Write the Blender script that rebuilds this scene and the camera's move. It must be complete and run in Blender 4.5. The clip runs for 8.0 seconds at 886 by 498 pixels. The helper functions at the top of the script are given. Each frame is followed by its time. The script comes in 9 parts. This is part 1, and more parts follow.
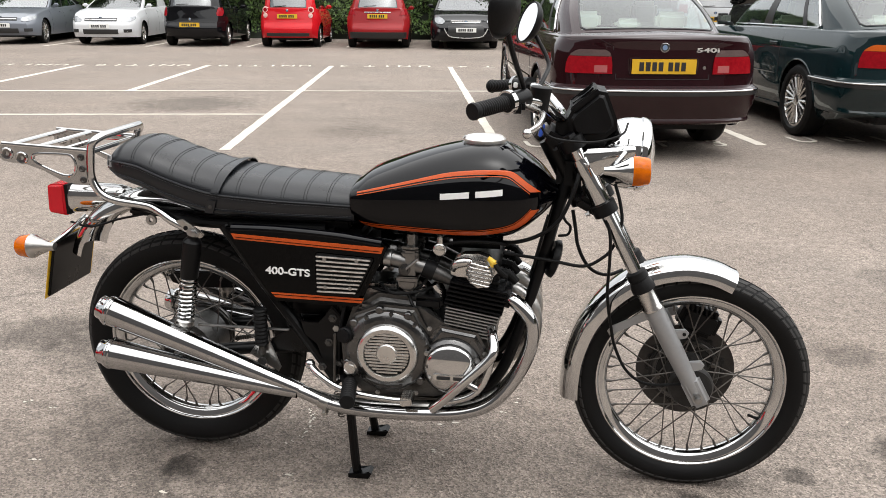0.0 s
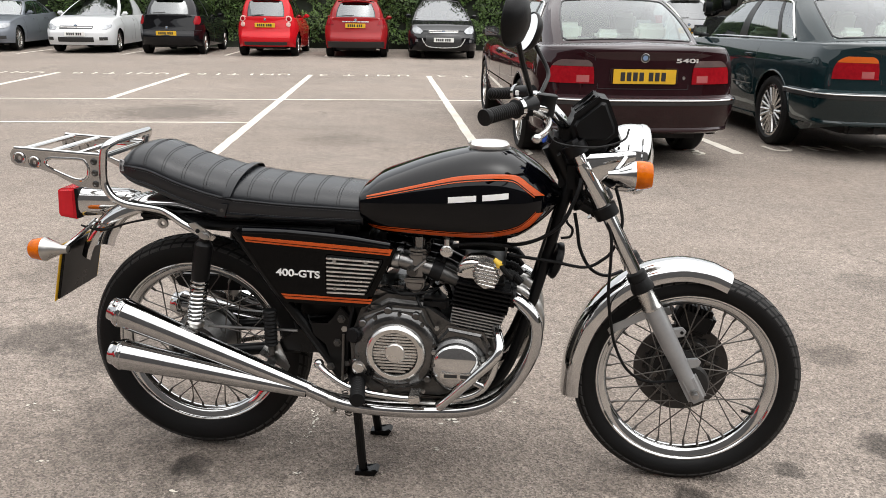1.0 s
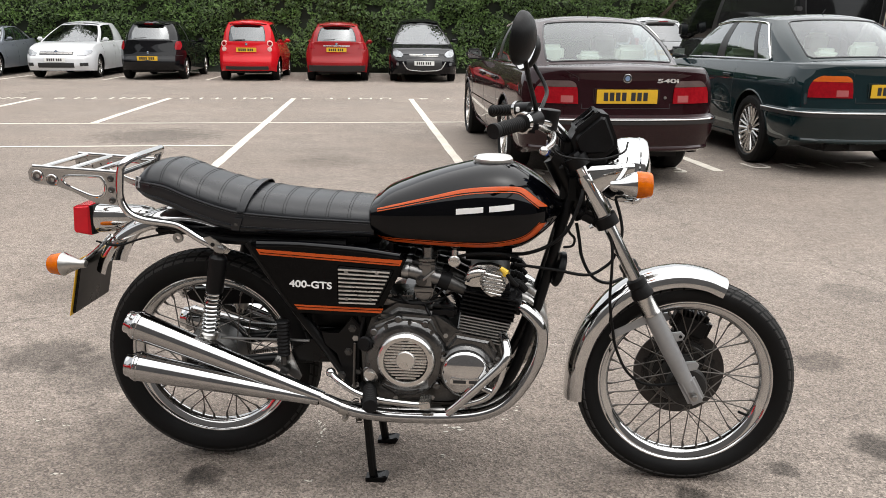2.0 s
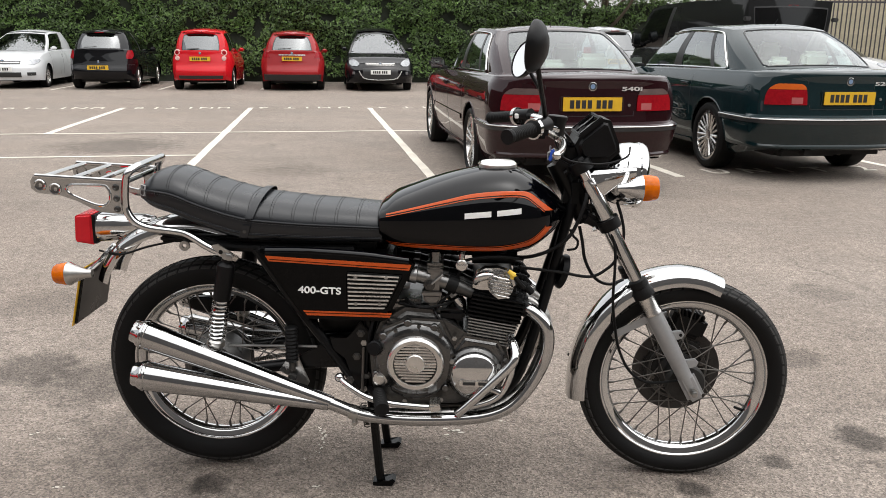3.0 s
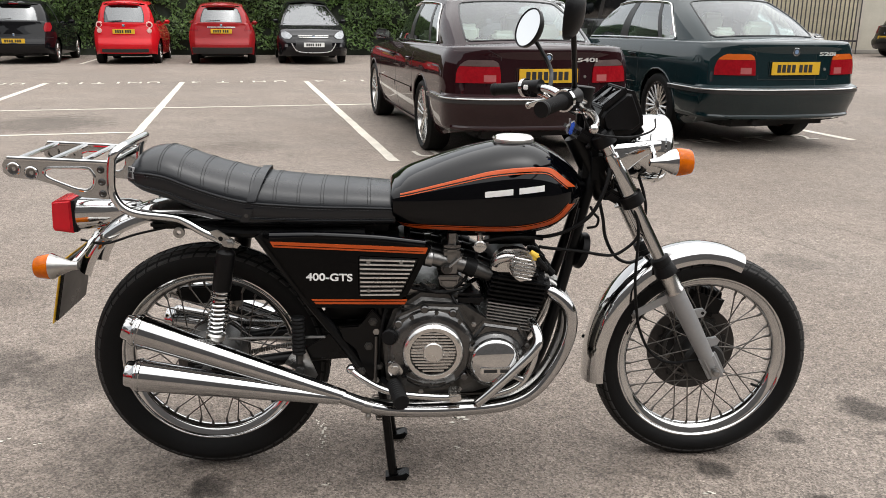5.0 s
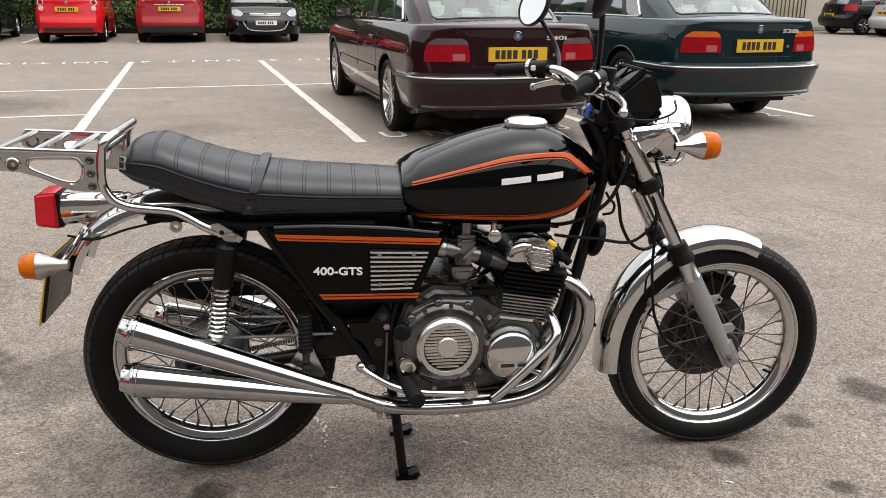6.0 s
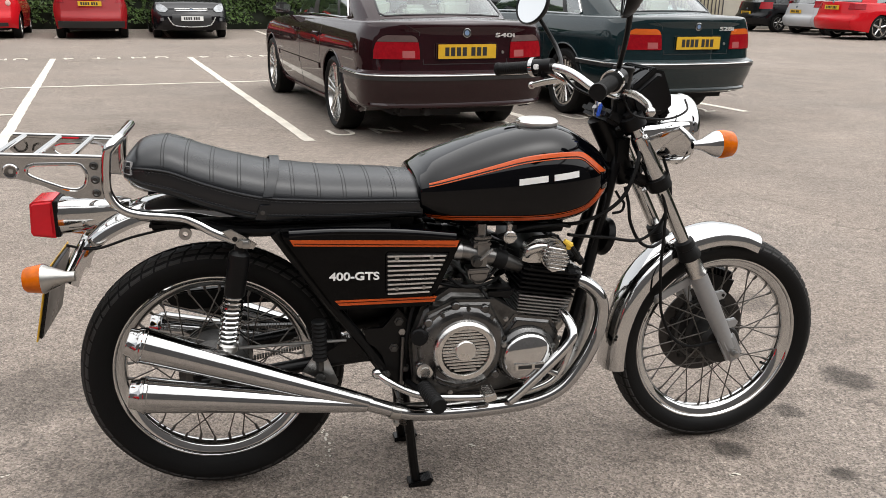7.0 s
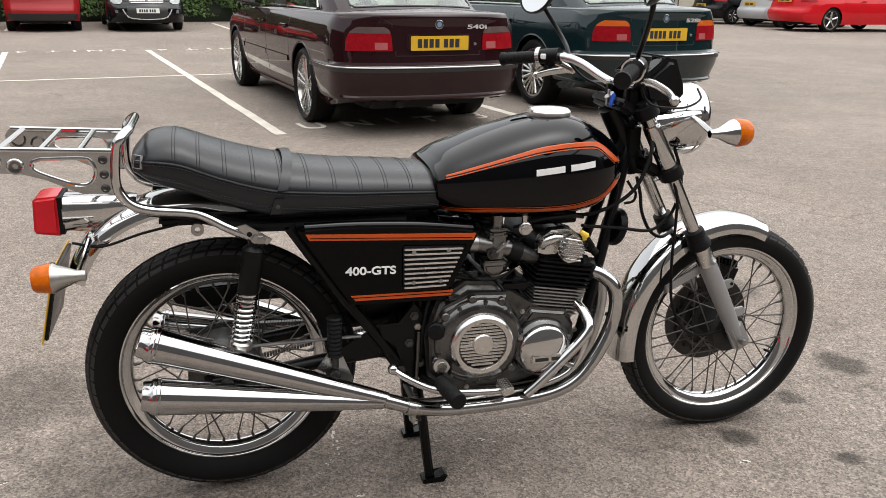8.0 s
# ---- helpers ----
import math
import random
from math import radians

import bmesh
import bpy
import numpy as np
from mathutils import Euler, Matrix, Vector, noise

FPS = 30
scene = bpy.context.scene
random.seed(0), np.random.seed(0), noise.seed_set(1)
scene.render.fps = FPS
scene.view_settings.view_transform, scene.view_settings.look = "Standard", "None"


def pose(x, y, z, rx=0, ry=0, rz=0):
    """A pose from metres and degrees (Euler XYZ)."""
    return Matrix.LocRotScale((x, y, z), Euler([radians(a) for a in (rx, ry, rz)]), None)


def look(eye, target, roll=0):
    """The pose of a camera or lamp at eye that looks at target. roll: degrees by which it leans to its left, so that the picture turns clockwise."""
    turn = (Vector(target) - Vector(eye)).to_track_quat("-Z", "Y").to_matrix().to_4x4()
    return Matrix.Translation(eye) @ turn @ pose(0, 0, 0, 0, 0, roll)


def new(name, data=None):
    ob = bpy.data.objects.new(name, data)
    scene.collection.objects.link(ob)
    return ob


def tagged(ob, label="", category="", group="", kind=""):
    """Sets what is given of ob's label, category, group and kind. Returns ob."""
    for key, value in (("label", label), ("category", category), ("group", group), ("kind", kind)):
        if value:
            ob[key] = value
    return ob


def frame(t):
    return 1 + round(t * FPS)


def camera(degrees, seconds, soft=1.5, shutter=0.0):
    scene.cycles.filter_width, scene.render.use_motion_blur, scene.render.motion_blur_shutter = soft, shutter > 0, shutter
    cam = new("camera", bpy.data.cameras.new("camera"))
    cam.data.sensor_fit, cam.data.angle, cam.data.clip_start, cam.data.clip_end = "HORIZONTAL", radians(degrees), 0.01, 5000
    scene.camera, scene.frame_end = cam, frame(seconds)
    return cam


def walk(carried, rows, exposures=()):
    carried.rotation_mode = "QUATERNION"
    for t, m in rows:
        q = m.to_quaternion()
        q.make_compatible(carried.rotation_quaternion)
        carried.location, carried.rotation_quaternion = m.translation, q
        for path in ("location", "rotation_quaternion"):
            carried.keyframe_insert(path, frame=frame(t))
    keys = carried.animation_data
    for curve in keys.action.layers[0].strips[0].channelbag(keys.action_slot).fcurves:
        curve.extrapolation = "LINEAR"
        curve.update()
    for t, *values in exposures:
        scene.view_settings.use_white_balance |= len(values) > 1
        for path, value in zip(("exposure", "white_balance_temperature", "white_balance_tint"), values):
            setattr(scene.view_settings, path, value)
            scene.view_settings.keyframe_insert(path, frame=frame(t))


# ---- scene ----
cam = camera(56.2, 8.0, soft=0.8)
PATH = [
    (0, (0.984, -2.066, 1.265), (0.728, -0.17, 0.682), 0.5),
    (0.5, (0.944, -2.106, 1.265), (0.727, -0.203, 0.691), 0.7),
    (1, (0.912, -2.143, 1.265), (0.715, -0.233, 0.704), 0.9),
    (1.5, (0.892, -2.191, 1.259), (0.71, -0.272, 0.726), 0.8),
    (3, (0.703, -2.283, 1.252), (0.665, -0.343, 0.765), 0.6),
    (3.5, (0.628, -2.276, 1.246), (0.658, -0.341, 0.741), 1.0),
    (4, (0.562, -2.261, 1.245), (0.635, -0.33, 0.73), 0.8),
    (5.5, (0.429, -2.08, 1.232), (0.598, -0.171, 0.662), 0.6),
    (6, (0.341, -2.029, 1.233), (0.582, -0.135, 0.64), 0.6),
    (6.5, (0.223, -1.978, 1.234), (0.574, -0.103, 0.633), 0.7),
    (7, (0.136, -1.959, 1.234), (0.55, -0.096, 0.635), 1.0),
    (7.5, (0.066, -1.941, 1.233), (0.536, -0.091, 0.634), 1.1),
    (8, (0.012, -1.898, 1.221), (0.522, -0.063, 0.608), 1.1),
]
walk(cam, [(t, look(eye, target, roll)) for t, eye, target, roll in PATH], exposures=[(0.0, 0.96), (1.5, 0.93), (3.5, 0.82), (5.5, 0.84), (8.0, 0.83)])

# ---- daylight: bright overcast sky, weak wide sun ----
SUN_EL, SUN_AZ = radians(78), radians(104)
world = bpy.data.worlds.new("overcast")
scene.world = world
world.use_nodes = True
wn, wl = world.node_tree.nodes, world.node_tree.links
wn.clear()
sky = wn.new("ShaderNodeTexSky")
sky.sky_type, sky.sun_disc = "NISHITA", False
sky.sun_elevation, sky.sun_rotation = SUN_EL, SUN_AZ
sky.air_density, sky.dust_density, sky.ozone_density = 1.5, 3.0, 1.0
grey = wn.new("ShaderNodeHueSaturation")
grey.inputs["Saturation"].default_value = 0.13
back = wn.new("ShaderNodeBackground")
back.inputs["Strength"].default_value = 0.15
wout = wn.new("ShaderNodeOutputWorld")
wl.new(sky.outputs[0], grey.inputs["Color"])
wl.new(grey.outputs[0], back.inputs["Color"])
wl.new(back.outputs[0], wout.inputs["Surface"])
sun_data = bpy.data.lights.new("sun", "SUN")
sun_data.energy, sun_data.angle, sun_data.color = 1.5, radians(130), (1.0, 0.97, 0.93)
sun = new("sun", sun_data)
sun_dir = Vector((math.cos(SUN_EL) * math.sin(SUN_AZ), math.cos(SUN_EL) * math.cos(SUN_AZ), math.sin(SUN_EL)))
sun.matrix_world = look(sun_dir * 30, (0, 0, 0))


# ---- materials ----
def mat(name, color, rough=0.5, metal=0.0, var=0.15, scale=6.0, fine=60.0, bump=0.0, coat=0.0, rvar=0.1, spec=0.5, island=0.0, coat_ior=1.5):
    """A procedural surface: colour varied at two scales, roughness varied, fine relief."""
    m = bpy.data.materials.new(name)
    m.use_nodes = True
    nt = m.node_tree
    n, l = nt.nodes, nt.links
    b = n["Principled BSDF"]
    tc = n.new("ShaderNodeTexCoord")
    big, small = n.new("ShaderNodeTexNoise"), n.new("ShaderNodeTexNoise")
    big.inputs["Scale"].default_value, big.inputs["Detail"].default_value = scale, 4
    small.inputs["Scale"].default_value, small.inputs["Detail"].default_value = fine, 3
    for t in (big, small):
        l.new(tc.outputs["Object"], t.inputs["Vector"])
    mixv = n.new("ShaderNodeMath")
    mixv.operation = "MULTIPLY_ADD"
    l.new(small.outputs["Fac"], mixv.inputs[0])
    mixv.inputs[1].default_value = 0.5
    l.new(big.outputs["Fac"], mixv.inputs[2])
    rng = n.new("ShaderNodeMapRange")
    rng.inputs["From Min"].default_value, rng.inputs["From Max"].default_value = 0.45, 1.05
    rng.inputs["To Min"].default_value, rng.inputs["To Max"].default_value = 1 - var, 1 + var
    l.new(mixv.outputs[0], rng.inputs["Value"])
    value = rng.outputs[0]
    if island:
        geo = n.new("ShaderNodeNewGeometry")
        r2 = n.new("ShaderNodeMapRange")
        r2.inputs["To Min"].default_value, r2.inputs["To Max"].default_value = 1 - island, 1 + island
        l.new(geo.outputs["Random Per Island"], r2.inputs["Value"])
        mu = n.new("ShaderNodeMath")
        mu.operation = "MULTIPLY"
        l.new(value, mu.inputs[0]), l.new(r2.outputs[0], mu.inputs[1])
        value = mu.outputs[0]
    sc = n.new("ShaderNodeVectorMath")
    sc.operation = "SCALE"
    sc.inputs[0].default_value = color
    l.new(value, sc.inputs["Scale"])
    l.new(sc.outputs[0], b.inputs["Base Color"])
    rr = n.new("ShaderNodeMapRange")
    rr.inputs["From Min"].default_value, rr.inputs["From Max"].default_value = 0.3, 0.7
    rr.inputs["To Min"].default_value, rr.inputs["To Max"].default_value = max(rough - rvar * rough, 0.0), min(rough + rvar, 1.0) if rough > 0.1 else rough * 1.6
    l.new(big.outputs["Fac"], rr.inputs["Value"])
    l.new(rr.outputs[0], b.inputs["Roughness"])
    b.inputs["Metallic"].default_value = metal
    b.inputs["Specular IOR Level"].default_value = spec
    b.inputs["Coat Weight"].default_value = coat
    b.inputs["Coat Roughness"].default_value = 0.03
    b.inputs["Coat IOR"].default_value = coat_ior
    if bump:
        bp = n.new("ShaderNodeBump")
        bp.inputs["Strength"].default_value, bp.inputs["Distance"].default_value = 1.0, bump
        l.new(small.outputs["Fac"], bp.inputs["Height"])
        l.new(bp.outputs[0], b.inputs["Normal"])
    return m


def glass_mat(name, tint, through_share, rough=0.0):
    """Tinted car glass: a clear share and a glossy share."""
    m = bpy.data.materials.new(name)
    m.use_nodes = True
    n, l = m.node_tree.nodes, m.node_tree.links
    n.clear()
    out, mix = n.new("ShaderNodeOutputMaterial"), n.new("ShaderNodeMixShader")
    tr, gl = n.new("ShaderNodeBsdfTransparent"), n.new("ShaderNodeBsdfGlossy")
    fr = n.new("ShaderNodeLayerWeight")
    fr.inputs["Blend"].default_value = 0.5
    pw = n.new("ShaderNodeMath")
    pw.operation = "POWER"
    pw.inputs[1].default_value = 4.0
    l.new(fr.outputs["Facing"], pw.inputs[0])
    rg = n.new("ShaderNodeMapRange")
    rg.inputs["To Min"].default_value, rg.inputs["To Max"].default_value = 1 - through_share, 0.9
    tr.inputs["Color"].default_value = (*tint, 1)
    gl.inputs["Roughness"].default_value = rough
    gl.inputs["Color"].default_value = (0.9, 0.92, 0.93, 1)
    l.new(pw.outputs[0], rg.inputs["Value"])
    l.new(rg.outputs[0], mix.inputs["Fac"])
    l.new(tr.outputs[0], mix.inputs[1]), l.new(gl.outputs[0], mix.inputs[2])
    l.new(mix.outputs[0], out.inputs["Surface"])
    return m


CHROME = mat("chrome", (0.57, 0.57, 0.565), 0.055, 1.0, var=0.04, scale=9, fine=140)
EXHAUST_CHROME = mat("exhaust chrome", (0.46, 0.46, 0.458), 0.075, 1.0, var=0.1, scale=7, fine=90, rvar=0.3)
CHROME_WORN = mat("worn chrome", (0.46, 0.45, 0.43), 0.18, 1.0, var=0.14, scale=14, fine=180, rvar=0.3)
STEEL = mat("brushed steel", (0.38, 0.375, 0.365), 0.3, 1.0, var=0.12, scale=20, fine=200)
ALLOY = mat("cast alloy", (0.2, 0.196, 0.19), 0.27, 1.0, var=0.25, scale=14, fine=220, bump=0.0004)
ALLOY_BRIGHT = mat("polished alloy", (0.6, 0.59, 0.57), 0.2, 1.0, var=0.12, scale=16, fine=180)
ALLOY_DARK = mat("oily and shaded dark alloy", (0.085, 0.083, 0.08), 0.34, 0.85, var=0.45, scale=18, fine=160, bump=0.0004)
FORK_GREY = mat("silver painted alloy", (0.33, 0.335, 0.34), 0.38, 0.55, var=0.08, scale=10, fine=120)
GLOSS_BLACK = mat("gloss black paint", (0.001, 0.001, 0.0012), 0.04, 0.0, var=0.2, scale=4, fine=40, spec=0.13)
TANK_BLACK = mat("gloss black tank paint", (0.0008, 0.0009, 0.0016), 0.03, 0.0, var=0.2, scale=4, fine=40, spec=0.27)
SLAT = mat("bright slat alloy", (0.72, 0.71, 0.69), 0.28, 1.0, var=0.12, scale=20, fine=160)
CAP_ALLOY = mat("satin cap alloy", (0.78, 0.77, 0.75), 0.38, 0.9, var=0.1, scale=20, fine=160)
CASE = mat("polished dark case", (0.115, 0.114, 0.113), 0.13, 0.95, var=0.35, scale=16, fine=180, bump=0.0003, rvar=0.25)
ALLOY_FIN = mat("grey fin alloy", (0.33, 0.325, 0.315), 0.36, 0.9, var=0.2, scale=18, fine=200, bump=0.0004)
FRAME_BLACK = mat("black frame enamel", (0.002, 0.002, 0.0022), 0.28, 0.0, var=0.3, scale=12, fine=120, spec=0.22)
SATIN_BLACK = mat("satin black plastic", (0.003, 0.003, 0.0034), 0.4, 0.0, var=0.25, scale=14, fine=200, bump=0.0003, spec=0.2)
VINYL = mat("black seat vinyl", (0.0075, 0.0085, 0.0105), 0.27, 0.0, var=0.25, scale=10, fine=420, bump=0.0002, spec=0.44)
SEAM = mat("seat seam vinyl", (0.008, 0.0085, 0.0095), 0.45, 0.0, var=0.2, scale=12, fine=300, spec=0.35)
THREAD = mat("grey thread", (0.055, 0.055, 0.058), 0.8, 0.0, var=0.2, scale=20, fine=200)
RUBBER = mat("black rubber", (0.004, 0.004, 0.0042), 0.55, 0.0, var=0.3, scale=10, fine=240, bump=0.0005, spec=0.2)
TYRE = mat("tyre rubber", (0.0042, 0.0041, 0.0041), 0.6, 0.0, var=0.35, scale=9, fine=260, bump=0.0005, spec=0.2)
ORANGE = mat("orange stripe", (0.48, 0.072, 0.011), 0.3, 0.0, var=0.06, coat=0.3, spec=0.2, coat_ior=1.35)
PATCH_GREY = mat("worn grey print", (0.3, 0.3, 0.3), 0.5, 0.0, var=0.2)
WHITE_BADGE = mat("white badge", (0.8, 0.8, 0.78), 0.35, 0.0, var=0.05)
LENS_AMBER = mat("amber lens", (0.52, 0.11, 0.002), 0.12, 0.0, var=0.2, scale=60, spec=0.22)
LENS_RED = mat("red lens", (0.6, 0.012, 0.022), 0.15, 0.0, var=0.1, coat=0.15, spec=0.25)
LENS_CLEAR = mat("pale lens", (0.36, 0.1, 0.1), 0.2, 0.0, var=0.1, coat=0.15, spec=0.25)
LAMP_GLASS = mat("headlamp glass", (0.6, 0.6, 0.58), 0.08, 0.4, var=0.15, scale=20, fine=120, coat=1.0)
MIRROR = mat("mirror glass", (0.85, 0.86, 0.86), 0.01, 1.0, var=0.0, rvar=0.0)
YELLOW_PLATE = mat("yellow plate", (0.64, 0.38, 0.018), 0.35, 0.0, var=0.05)
WHITE_PLATE = mat("white plate", (0.75, 0.75, 0.72), 0.35, 0.0, var=0.05)
PLATE_INK = mat("plate bars", (0.015, 0.015, 0.015), 0.5, 0.0)
YELLOW_CAP = mat("yellow plastic", (0.75, 0.5, 0.05), 0.5, 0.0)
BLUE_TAG = mat("blue plastic", (0.03, 0.1, 0.5), 0.4, 0.0)
RACK_STEEL = mat("polished rack steel", (0.46, 0.463, 0.462), 0.08, 1.0, var=0.15, scale=12, fine=90)
TREAD = mat("dusty tread rubber", (0.035, 0.034, 0.033), 0.7, 0.0, var=0.4, scale=12, fine=200, spec=0.2)
HUB_DARK = mat("dark hub alloy", (0.028, 0.027, 0.026), 0.45, 0.4, var=0.35, scale=22, fine=160, spec=0.3)
DISC_IRON = mat("brown iron disc", (0.042, 0.037, 0.034), 0.5, 0.4, var=0.3, scale=25, fine=200)
SPOKE = mat("dull spoke steel", (0.12, 0.11, 0.1), 0.4, 0.8, var=0.25, scale=30, fine=100)
LINE_PAINT = mat("worn white line paint", (0.56, 0.52, 0.45), 0.75, 0.0, var=0.28, scale=3, fine=45, bump=0.0008)
HEDGE_LEAF = mat("hedge leaf", (0.053, 0.097, 0.017), 0.5, 0.0, var=0.35, scale=0.9, fine=4, island=0.55)
TREE_LEAF = mat("tree leaf", (0.07, 0.115, 0.031), 0.5, 0.0, var=0.3, scale=0.7, fine=4, island=0.5)
SCREEN_LEAF = mat("grey green leaf", (0.075, 0.085, 0.055), 0.6, 0.0, var=0.3, scale=0.5, fine=3, island=0.5)
BARK = mat("bark", (0.09, 0.07, 0.05), 0.85, 0.0, var=0.3, scale=5, fine=50, bump=0.004)
HEDGE_CORE = mat("dark hedge core", (0.01, 0.014, 0.006), 0.9, 0.0, var=0.4, scale=3, fine=25)
FENCE_TIMBER = mat("weathered timber", (0.5, 0.45, 0.32), 0.8, 0.0, var=0.3, scale=2, fine=30, bump=0.002)
FENCE_STEEL = mat("dark fence steel", (0.06, 0.055, 0.06), 0.5, 0.3, var=0.3)
RENDER_WALL = mat("cream render", (0.5, 0.45, 0.36), 0.85, 0.0, var=0.15, scale=1.5, fine=40, bump=0.002)
SCREEN_WALL = mat("dark screen wall", (0.12, 0.115, 0.115), 0.85, 0.0, var=0.3, scale=1.2, fine=14, bump=0.003)
DOOR_PAINT = mat("cream door paint", (0.52, 0.48, 0.4), 0.55, 0.0, var=0.12, scale=2, fine=30)
KERB_STONE = mat("kerb concrete", (0.3, 0.28, 0.25), 0.85, 0.0, var=0.2, scale=4, fine=60, bump=0.002)
GLASS_SIDE = glass_mat("tinted side glass", (0.6, 0.71, 0.68), 0.7)
GLASS_REAR = glass_mat("rear screen glass", (0.7, 0.83, 0.82), 0.88)
GLASS_FRONT = glass_mat("windscreen glass", (0.4, 0.44, 0.43), 0.82)
GLASS_DARK = glass_mat("privacy glass", (0.12, 0.13, 0.128), 0.8)
CREAM_LEATHER = mat("cream leather", (0.6, 0.57, 0.49), 0.6, 0.0, var=0.08)
GREY_TRIM = mat("grey cloth", (0.06, 0.06, 0.065), 0.8, 0.0, var=0.15)


def paint(name, color, rough=0.45, metal=0.0, coat_ior=1.36):
    return mat(name, color, rough, metal, var=0.06, scale=2, fine=300, coat=1.0, spec=0.03, coat_ior=coat_ior)


# ---- shape helpers ----
def finish(name, bm, material, angle=35):
    bmesh.ops.recalc_face_normals(bm, faces=bm.faces)
    me = bpy.data.meshes.new(name)
    bm.to_mesh(me)
    bm.free()
    me.materials.append(material)
    me.shade_smooth()
    me.set_sharp_from_angle(angle=radians(angle))
    return me


SPLIT = {"model_letter", "frame_gusset", "intake_boot", "cover_bolt", "character_bar", "nipple", "frame_bolt", "rack_screw", "grommet", "grommet_rubber", "grille_screw", "plug_cap",
         "shut_line", "cover_lug", "clamp_bolt", "mount_lug", "bar_clamp", "stay_bolt", "shock_bolt", "rail", "underbody", "warning_lamp", "dial", "name_bar", "key"}


def islands(bm):
    """The separate pieces of a bmesh, each as a bmesh of its own."""
    left, out = set(bm.verts), []
    while left:
        todo, seen = [left.pop()], []
        while todo:
            v = todo.pop()
            seen.append(v)
            for e in v.link_edges:
                o = e.other_vert(v)
                if o in left:
                    left.remove(o)
                    todo.append(o)
        nb = bmesh.new()
        made = {v: nb.verts.new(v.co) for v in seen}
        for f in {f for v in seen for f in v.link_faces}:
            nb.faces.new([made[v] for v in f.verts])
        out.append(nb)
    bm.free()
    return out


def part(name, bm, material, parent, label="", angle=35):
    """One mesh object under a thing or a part, built in the thing's own space."""
    if name in SPLIT:
        pieces = islands(bm)
        for nb in pieces[1:]:
            ob = new(name, finish(name, nb, material, angle))
            ob.parent = parent
            tagged(ob, label)
        bm = pieces[0]
    ob = new(name, finish(name, bm, material, angle))
    if parent is not None:
        ob.parent = parent
    return tagged(ob, label)


def thing(name, m, label, category, group=""):
    ob = new(name)
    ob.empty_display_size = 0.1
    ob.matrix_world = m
    return tagged(ob, label, category, group)


def solid(name, bm, material, label, category="", kind="", group="", m=None, angle=35):
    ob = new(name, finish(name, bm, material, angle))
    if m is not None:
        ob.matrix_world = m
    return tagged(ob, label, category, group, kind)


def V(*a):
    return Vector(a)


def spline(pts, k=6):
    """Catmull-Rom through the points."""
    p = [Vector(q) for q in pts]
    p = [2 * p[0] - p[1]] + p + [2 * p[-1] - p[-2]]
    out = []
    for i in range(1, len(p) - 2):
        for j in range(k):
            t = j / k
            out.append(0.5 * (2 * p[i] + (p[i + 1] - p[i - 1]) * t + (2 * p[i - 1] - 5 * p[i] + 4 * p[i + 1] - p[i + 2]) * t * t
                              + (3 * p[i] - p[i - 1] - 3 * p[i + 1] + p[i + 2]) * t ** 3))
    return out + [p[-2]]


def curve1(pts, x):
    """Smooth value at x from (x, value) pairs."""
    if x <= pts[0][0]:
        return pts[0][1]
    for (a, u), (b, v) in zip(pts, pts[1:]):
        if x <= b:
            t = (x - a) / (b - a)
            return u + (v - u) * t
    return pts[-1][1]


def smooth1(pts, x, n=0.03):
    return (curve1(pts, x - n) + 2 * curve1(pts, x - n / 2) + 2 * curve1(pts, x) + 2 * curve1(pts, x + n / 2) + curve1(pts, x + n)) / 8


def loft(bm, rings, closed=True, caps=True):
    vs = [[bm.verts.new(p) for p in ring] for ring in rings]
    n = len(vs[0])
    for a, b in zip(vs, vs[1:]):
        for i in range(n if closed else n - 1):
            j = (i + 1) % n
            bm.faces.new((a[i], a[j], b[j], b[i]))
    if caps and closed:
        bm.faces.new(vs[0])
        bm.faces.new(vs[-1])
    return bm


def tube(bm, pts, r, n=12, caps=True, squash=1.0):
    """A round bar along the points; r is one radius or one a point."""
    pts = [Vector(p) for p in pts]
    rs = r if isinstance(r, (list, tuple)) else [r] * len(pts)
    d = (pts[1] - pts[0]).normalized()
    up = V(0, 0, 1) if abs(d.z) < 0.9 else V(0, 1, 0)
    u = d.cross(up).normalized()
    rings = []
    for i, p in enumerate(pts):
        d = (pts[min(i + 1, len(pts) - 1)] - pts[max(i - 1, 0)]).normalized()
        u = (u - d * u.dot(d)).normalized()
        w = d.cross(u)
        rings.append([p + (u * math.cos(a) + w * math.sin(a) * squash) * rs[i] for a in [2 * math.pi * k / n for k in range(n)]])
    return loft(bm, rings, True, caps)


def lathe(bm, prof, origin, axis, n=32, caps=True):
    """A turned shape: (distance along the axis, radius) pairs."""
    o, d = Vector(origin), Vector(axis).normalized()
    u = d.cross(V(0, 0, 1) if abs(d.z) < 0.9 else V(1, 0, 0)).normalized()
    w = d.cross(u)
    rings = [[o + d * h + (u * math.cos(a) + w * math.sin(a)) * max(r, 1e-4) for a in [2 * math.pi * k / n for k in range(n)]] for h, r in prof]
    return loft(bm, rings, True, caps)


